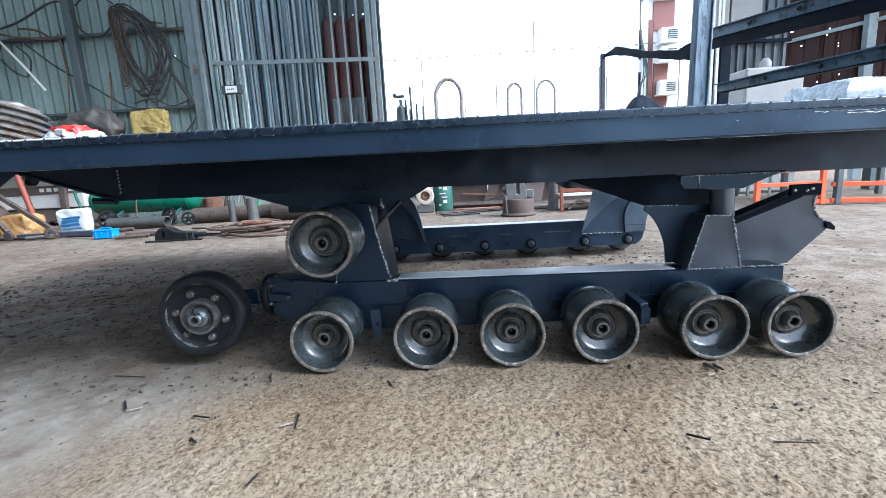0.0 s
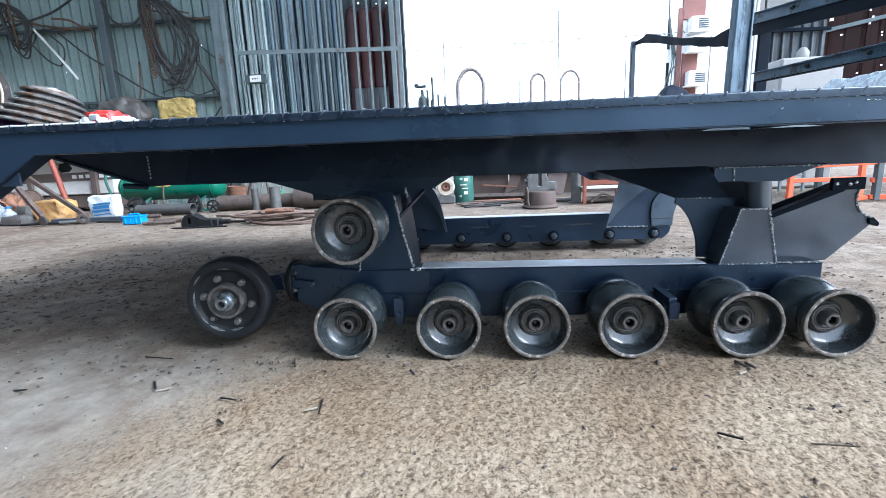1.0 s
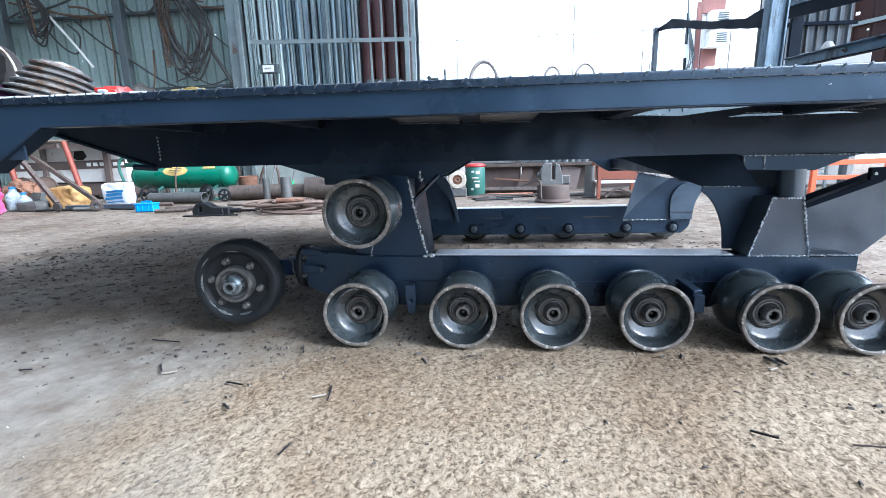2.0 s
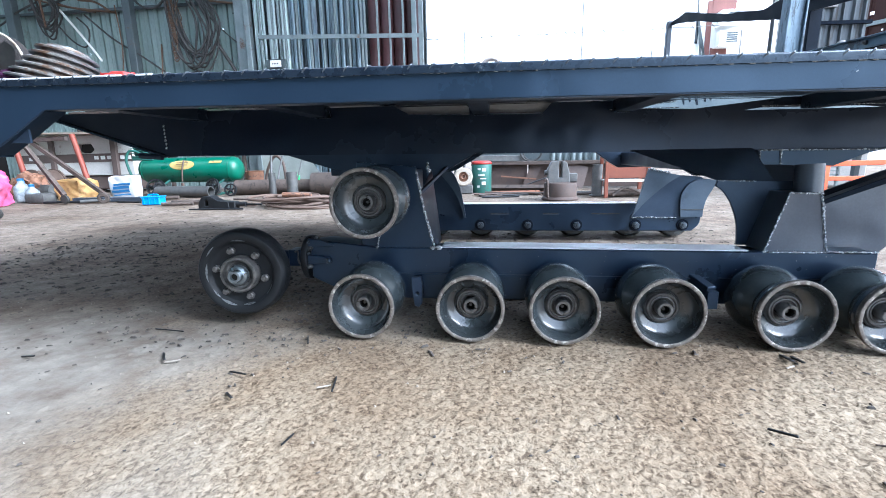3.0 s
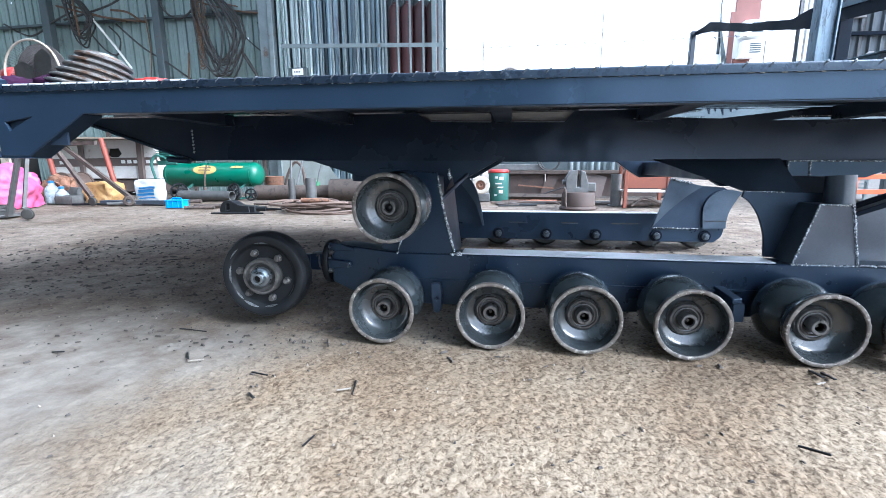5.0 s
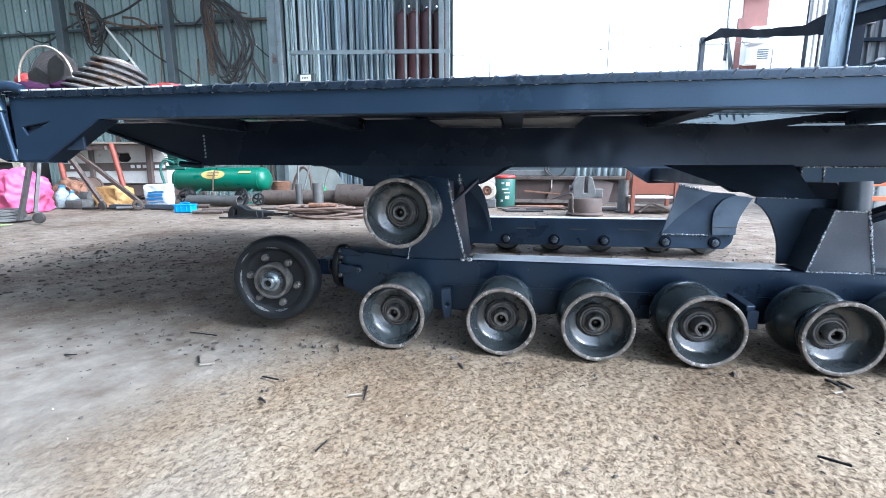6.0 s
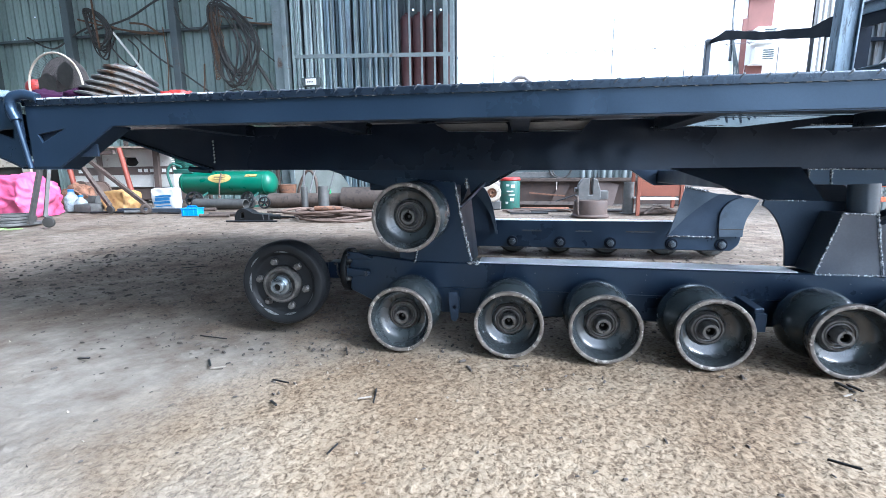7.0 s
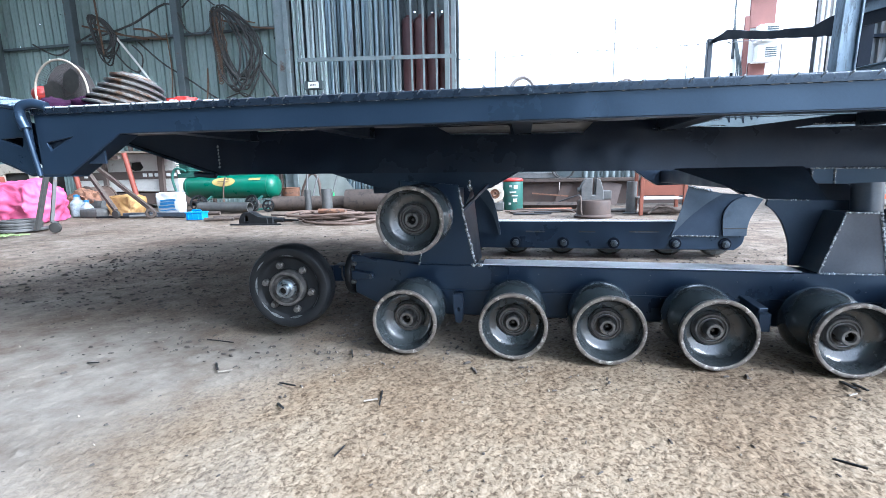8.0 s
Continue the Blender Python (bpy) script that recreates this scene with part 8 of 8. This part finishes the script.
for k, (x, h) in enumerate(((-0.55, 2.1), (-0.48, 2.35), (-0.40, 2.0), (-0.30, 1.95), (-0.62, 1.9))):
    tube(bm, [(x, 8.5 + 0.02 * k, 0.0), (x + 0.04 * (k - 2), 8.5, h)], 0.022, 7)
solo("yard_rods", bm, POST, "bundle of dark rods leaning in the yard", "rod")
cyl = thing("gas_bottle", "dark gas bottle with a regulator standing in the yard", "gas bottle", (-0.74, 8.55, 0))
part("bottle", lathe([(0, 0), (0.1, 0), (0.105, 0.02), (0.105, 1.85), (0.09, 1.95), (0.04, 2.0), (0, 2.0)], 20, "z"), POST, cyl)
bm = bmesh.new()
tube(bm, [(0, 0, 2.0), (0, 0, 2.12)], 0.03, 10)
tube(bm, [(-0.1, 0, 2.18), (0.08, 0, 2.18)], 0.03, 10)
tube(bm, [(-0.12, -0.03, 2.2), (-0.12, 0.03, 2.2)], 0.045, 14)
part("regulator", bm, POST, cyl)


def build_yard_building():
    b = thing("yard_building", "pale and red building across the yard with wall air conditioners", "building", (9.5, 14.4, 0))
    bm = bmesh.new()
    box(bm, (-2.98, 0.0, 0.0), (-2.86, 0.3, 9.0), 0.01)
    part("corner_pillar", bm, RENDER_WALL, b, "pale pillar with cables")
    for x0, x1, z0, z1 in ((-2.56, -1.88, 4.66, 5.55), (-2.68, -2.54, 0.0, 5.0), (-2.50, -2.04, 0.0, 3.66), (-2.56, -1.88, 7.0, 8.2)):
        part("wall_panel", box(bmesh.new(), (x0, 0.0, z0), (x1, 0.06, z1), 0.005), BRICK_RED, b, "red-brown wall panel")
    bm = bmesh.new()
    box(bm, (-2.70, 0.06, 0.0), (4.0, 3.0, 9.0), 0.01)
    part("wall", bm, RENDER_WALL, b)
    bm = bmesh.new()
    box(bm, (-3.05, -0.12, 5.6), (-1.8, 0.0, 5.95), 0.01)
    part("floor_band", bm, RENDER_WALL, b)
    for z in (4.25, 3.68, 2.65):
        unit = part("air_conditioner", box(bmesh.new(), (-2.40, -0.30, z), (-1.80, 0.0, z + 0.42), 0.02), AC_WHITE, b, "white outdoor air conditioner")
        bm = bmesh.new()
        for k in range(5):
            box(bm, (-2.20, -0.315, z + 0.07 + 0.06 * k), (-1.90, -0.30, z + 0.10 + 0.06 * k))
        part("grille_slat", bm, POST, unit)
        bm = bmesh.new()
        bar(bm, (-2.45, -0.18, z - 0.03), (-1.75, -0.18, z - 0.03), 0.35, 0.04, up=(0, 1, 0))
        part("bracket", bm, RENDER_WALL, unit)
    bm = bmesh.new()
    for k in range(4):
        pts = [(-3.0 + 0.09 * k, -0.05, 0.0), (-3.05 + 0.1 * k, -0.08, 2.5 + 0.2 * k), (-2.85 + 0.05 * k, -0.08, 3.4), (-3.0, -0.06, 5.0), (-2.9, -0.05, 7.5)]
        tube(bm, smooth_line(pts, 6), 0.018, 6)
    part("wall_cable", bm, POST, b)
    for z in (1.2, 2.5, 3.8, 5.6):
        part("window", box(bmesh.new(), (-3.0, -0.02, z), (-2.92, 0.01, z + 0.9)), GLASSY, b)


build_yard_building()


# ---------------------------------------------------------------- litter on the floor
def chip(x, y, length, width, turn, label="thin dark steel offcut on the floor", tilt=4.0, h=0.004):
    bm = bmesh.new()
    width *= 0.5
    box(bm, (-length / 2, -width / 2, 0.0), (length / 2, width / 2, h), 0.0008)
    for v in bm.verts:
        v.co.z += 0.004 * math.sin(v.co.x * 40)
    return solo("steel_offcut", bm, STEEL_BROWN if width < 0.002 else CAST, label, "offcut", "floor offcuts", at=pose(x, y, 0.001, 0, -tilt, turn))


def laid_chip(a, b, width, tilt=3.0):
    """An offcut lying from one point of the floor to another."""
    d = Vector(b) - Vector(a)
    chip((a[0] + b[0]) / 2, (a[1] + b[1]) / 2, d.length, width, math.degrees(math.atan2(d.y, d.x)), tilt=tilt)


for a, b, width in (((-0.557, -0.164), (-0.502, -0.229), 0.012), ((-0.293, -0.256), (-0.227, -0.289), 0.008), ((-0.236, -0.362), (-0.200, -0.397), 0.011),
                    ((-0.722, 0.008), (-0.591, -0.031), 0.006), ((0.001, -0.260), (0.024, -0.352), 0.008), ((-0.002, -0.501), (-0.003, -0.551), 0.006),
                    ((-0.183, -0.010), (-0.146, -0.093), 0.009), ((0.948, -0.398), (0.982, -0.436), 0.010), ((1.119, -0.432), (1.195, -0.458), 0.0035),
                    ((1.178, -0.041), (1.171, -0.101), 0.020), ((1.199, -0.050), (1.193, -0.109), 0.016), ((-1.62, 0.98), (-1.47, 1.02), 0.012), ((-0.96, -0.22), (-0.90, -0.235), 0.010)):
    laid_chip(a, b, width)
for a, b in (((-0.502, -0.229), (-0.465, -0.215)), ((-0.025, -0.326), (0.007, -0.314)), ((1.14, -0.13), (1.165, -0.118))):
    d = Vector(b) - Vector(a)
    solo("pale_splinter", box(bmesh.new(), (-d.length / 2, -0.0022, 0.0), (d.length / 2, 0.0022, 0.003), 0.0006), PALE_CHIP, "pale wood splinter on the floor", "splinter", "floor splinters",
         at=pose((a[0] + b[0]) / 2, (a[1] + b[1]) / 2, 0.001, 0, -3, math.degrees(math.atan2(d.y, d.x))))


def build_litter():
    rnd = random.Random(77)
    verts, faces = [], []
    def bit(x, y, s, flat):
        a = rnd.uniform(0, 6.28)
        L, W, H = s * rnd.uniform(0.8, 2.6), s * rnd.uniform(0.4, 0.9), s * flat
        c, n = math.cos(a), math.sin(a)
        k = len(verts)
        for dx, dy, z in ((-1, -1, 0), (1, -0.7, 0), (0.8, 1, 0), (-0.9, 0.8, 0), (-0.6, -0.7, 1), (0.7, -0.4, 0.8), (0.5, 0.6, 1), (-0.6, 0.5, 0.7)):
            verts.append((x + dx * L * c - dy * W * n, y + dx * L * n + dy * W * c, z * H - 0.003))
        for f in ((0, 1, 5, 4), (1, 2, 6, 5), (2, 3, 7, 6), (3, 0, 4, 7), (4, 5, 6, 7)):
            faces.append(tuple(k + i for i in f))
    for _ in range(900):
        y = rnd.gauss(0.95, 0.70)
        bit(rnd.uniform(-2.8, 2.0), y, rnd.uniform(0.0016, 0.0046) if y < 0.6 else rnd.uniform(0.003, 0.0075), rnd.uniform(0.5, 1.2))
    for _ in range(650):
        bit(rnd.uniform(-5.5, 3.5), rnd.uniform(0.7, 4.6), rnd.uniform(0.003, 0.008), rnd.uniform(0.3, 0.9))
    for _ in range(520):
        bit(rnd.uniform(0.1, 2.0), rnd.uniform(0.35, 1.6), rnd.uniform(0.0028, 0.0080), rnd.uniform(0.5, 1.2))
    for _ in range(650):
        bit(rnd.uniform(-2.8, 0.1), rnd.uniform(0.25, 1.7), rnd.uniform(0.0028, 0.0085), rnd.uniform(0.5, 1.1))
    for _ in range(300):
        bit(rnd.uniform(-2.2, -0.2), rnd.gauss(0.4, 0.40), rnd.uniform(0.0014, 0.0040), rnd.uniform(0.6, 1.3))
    for _ in range(200):
        bit(rnd.uniform(-1.2, 1.6), rnd.uniform(-0.75, 0.2), rnd.uniform(0.0012, 0.0032), rnd.uniform(0.6, 1.2))
    for _ in range(420):
        bit(rnd.gauss(-0.25, 0.5), rnd.uniform(-0.12, 0.75), rnd.uniform(0.0018, 0.0056), rnd.uniform(0.7, 1.5))
    for _ in range(420):
        bit(rnd.uniform(-0.2, 2.2), rnd.uniform(0.08, 0.9), rnd.uniform(0.0018, 0.0048), rnd.uniform(0.7, 1.5))
    for _ in range(90):
        bit(rnd.uniform(1.1, 2.2), rnd.uniform(-0.35, 0.4), rnd.uniform(0.0018, 0.0050), rnd.uniform(0.6, 1.3))
    me = bpy.data.meshes.new("floor_litter")
    me.from_pydata(verts, [], faces)
    m = surface("dark_litter", (0.020, 0.018, 0.017), (0.085, 0.072, 0.062), rough=0.8, scale=3, fine=60)
    me.materials.append(m)
    tagged(new("floor_litter", me), "small dark chips, slag and grit scattered on the floor", "litter", kind="stuff")


build_litter()


def build_pale_grit():
    rnd = random.Random(91)
    verts, faces = [], []
    for _ in range(600):
        x, y, s = rnd.uniform(-2.4, 1.9), rnd.gauss(0.4, 0.5), rnd.uniform(0.0015, 0.0034)
        k = len(verts)
        for a in range(5):
            t = a * 1.2566 + rnd.uniform(-0.3, 0.3)
            verts.append((x + s * math.cos(t) * 1.2, y + s * math.sin(t), -0.006))
        verts.append((x + rnd.uniform(-0.3, 0.3) * s, y, -0.003 + s * rnd.uniform(0.5, 1.0)))
        faces += [(k + a, k + (a + 1) % 5, k + 5) for a in range(5)]
    me = bpy.data.meshes.new("pale_grit")
    me.from_pydata(verts, [], faces)
    me.materials.append(surface("pale_grit", (0.16, 0.135, 0.105), (0.27, 0.24, 0.20), rough=0.9, scale=5, fine=60))
    tagged(new("pale_grit", me), "pale stone grit scattered on the floor", "grit", kind="stuff")


build_pale_grit()
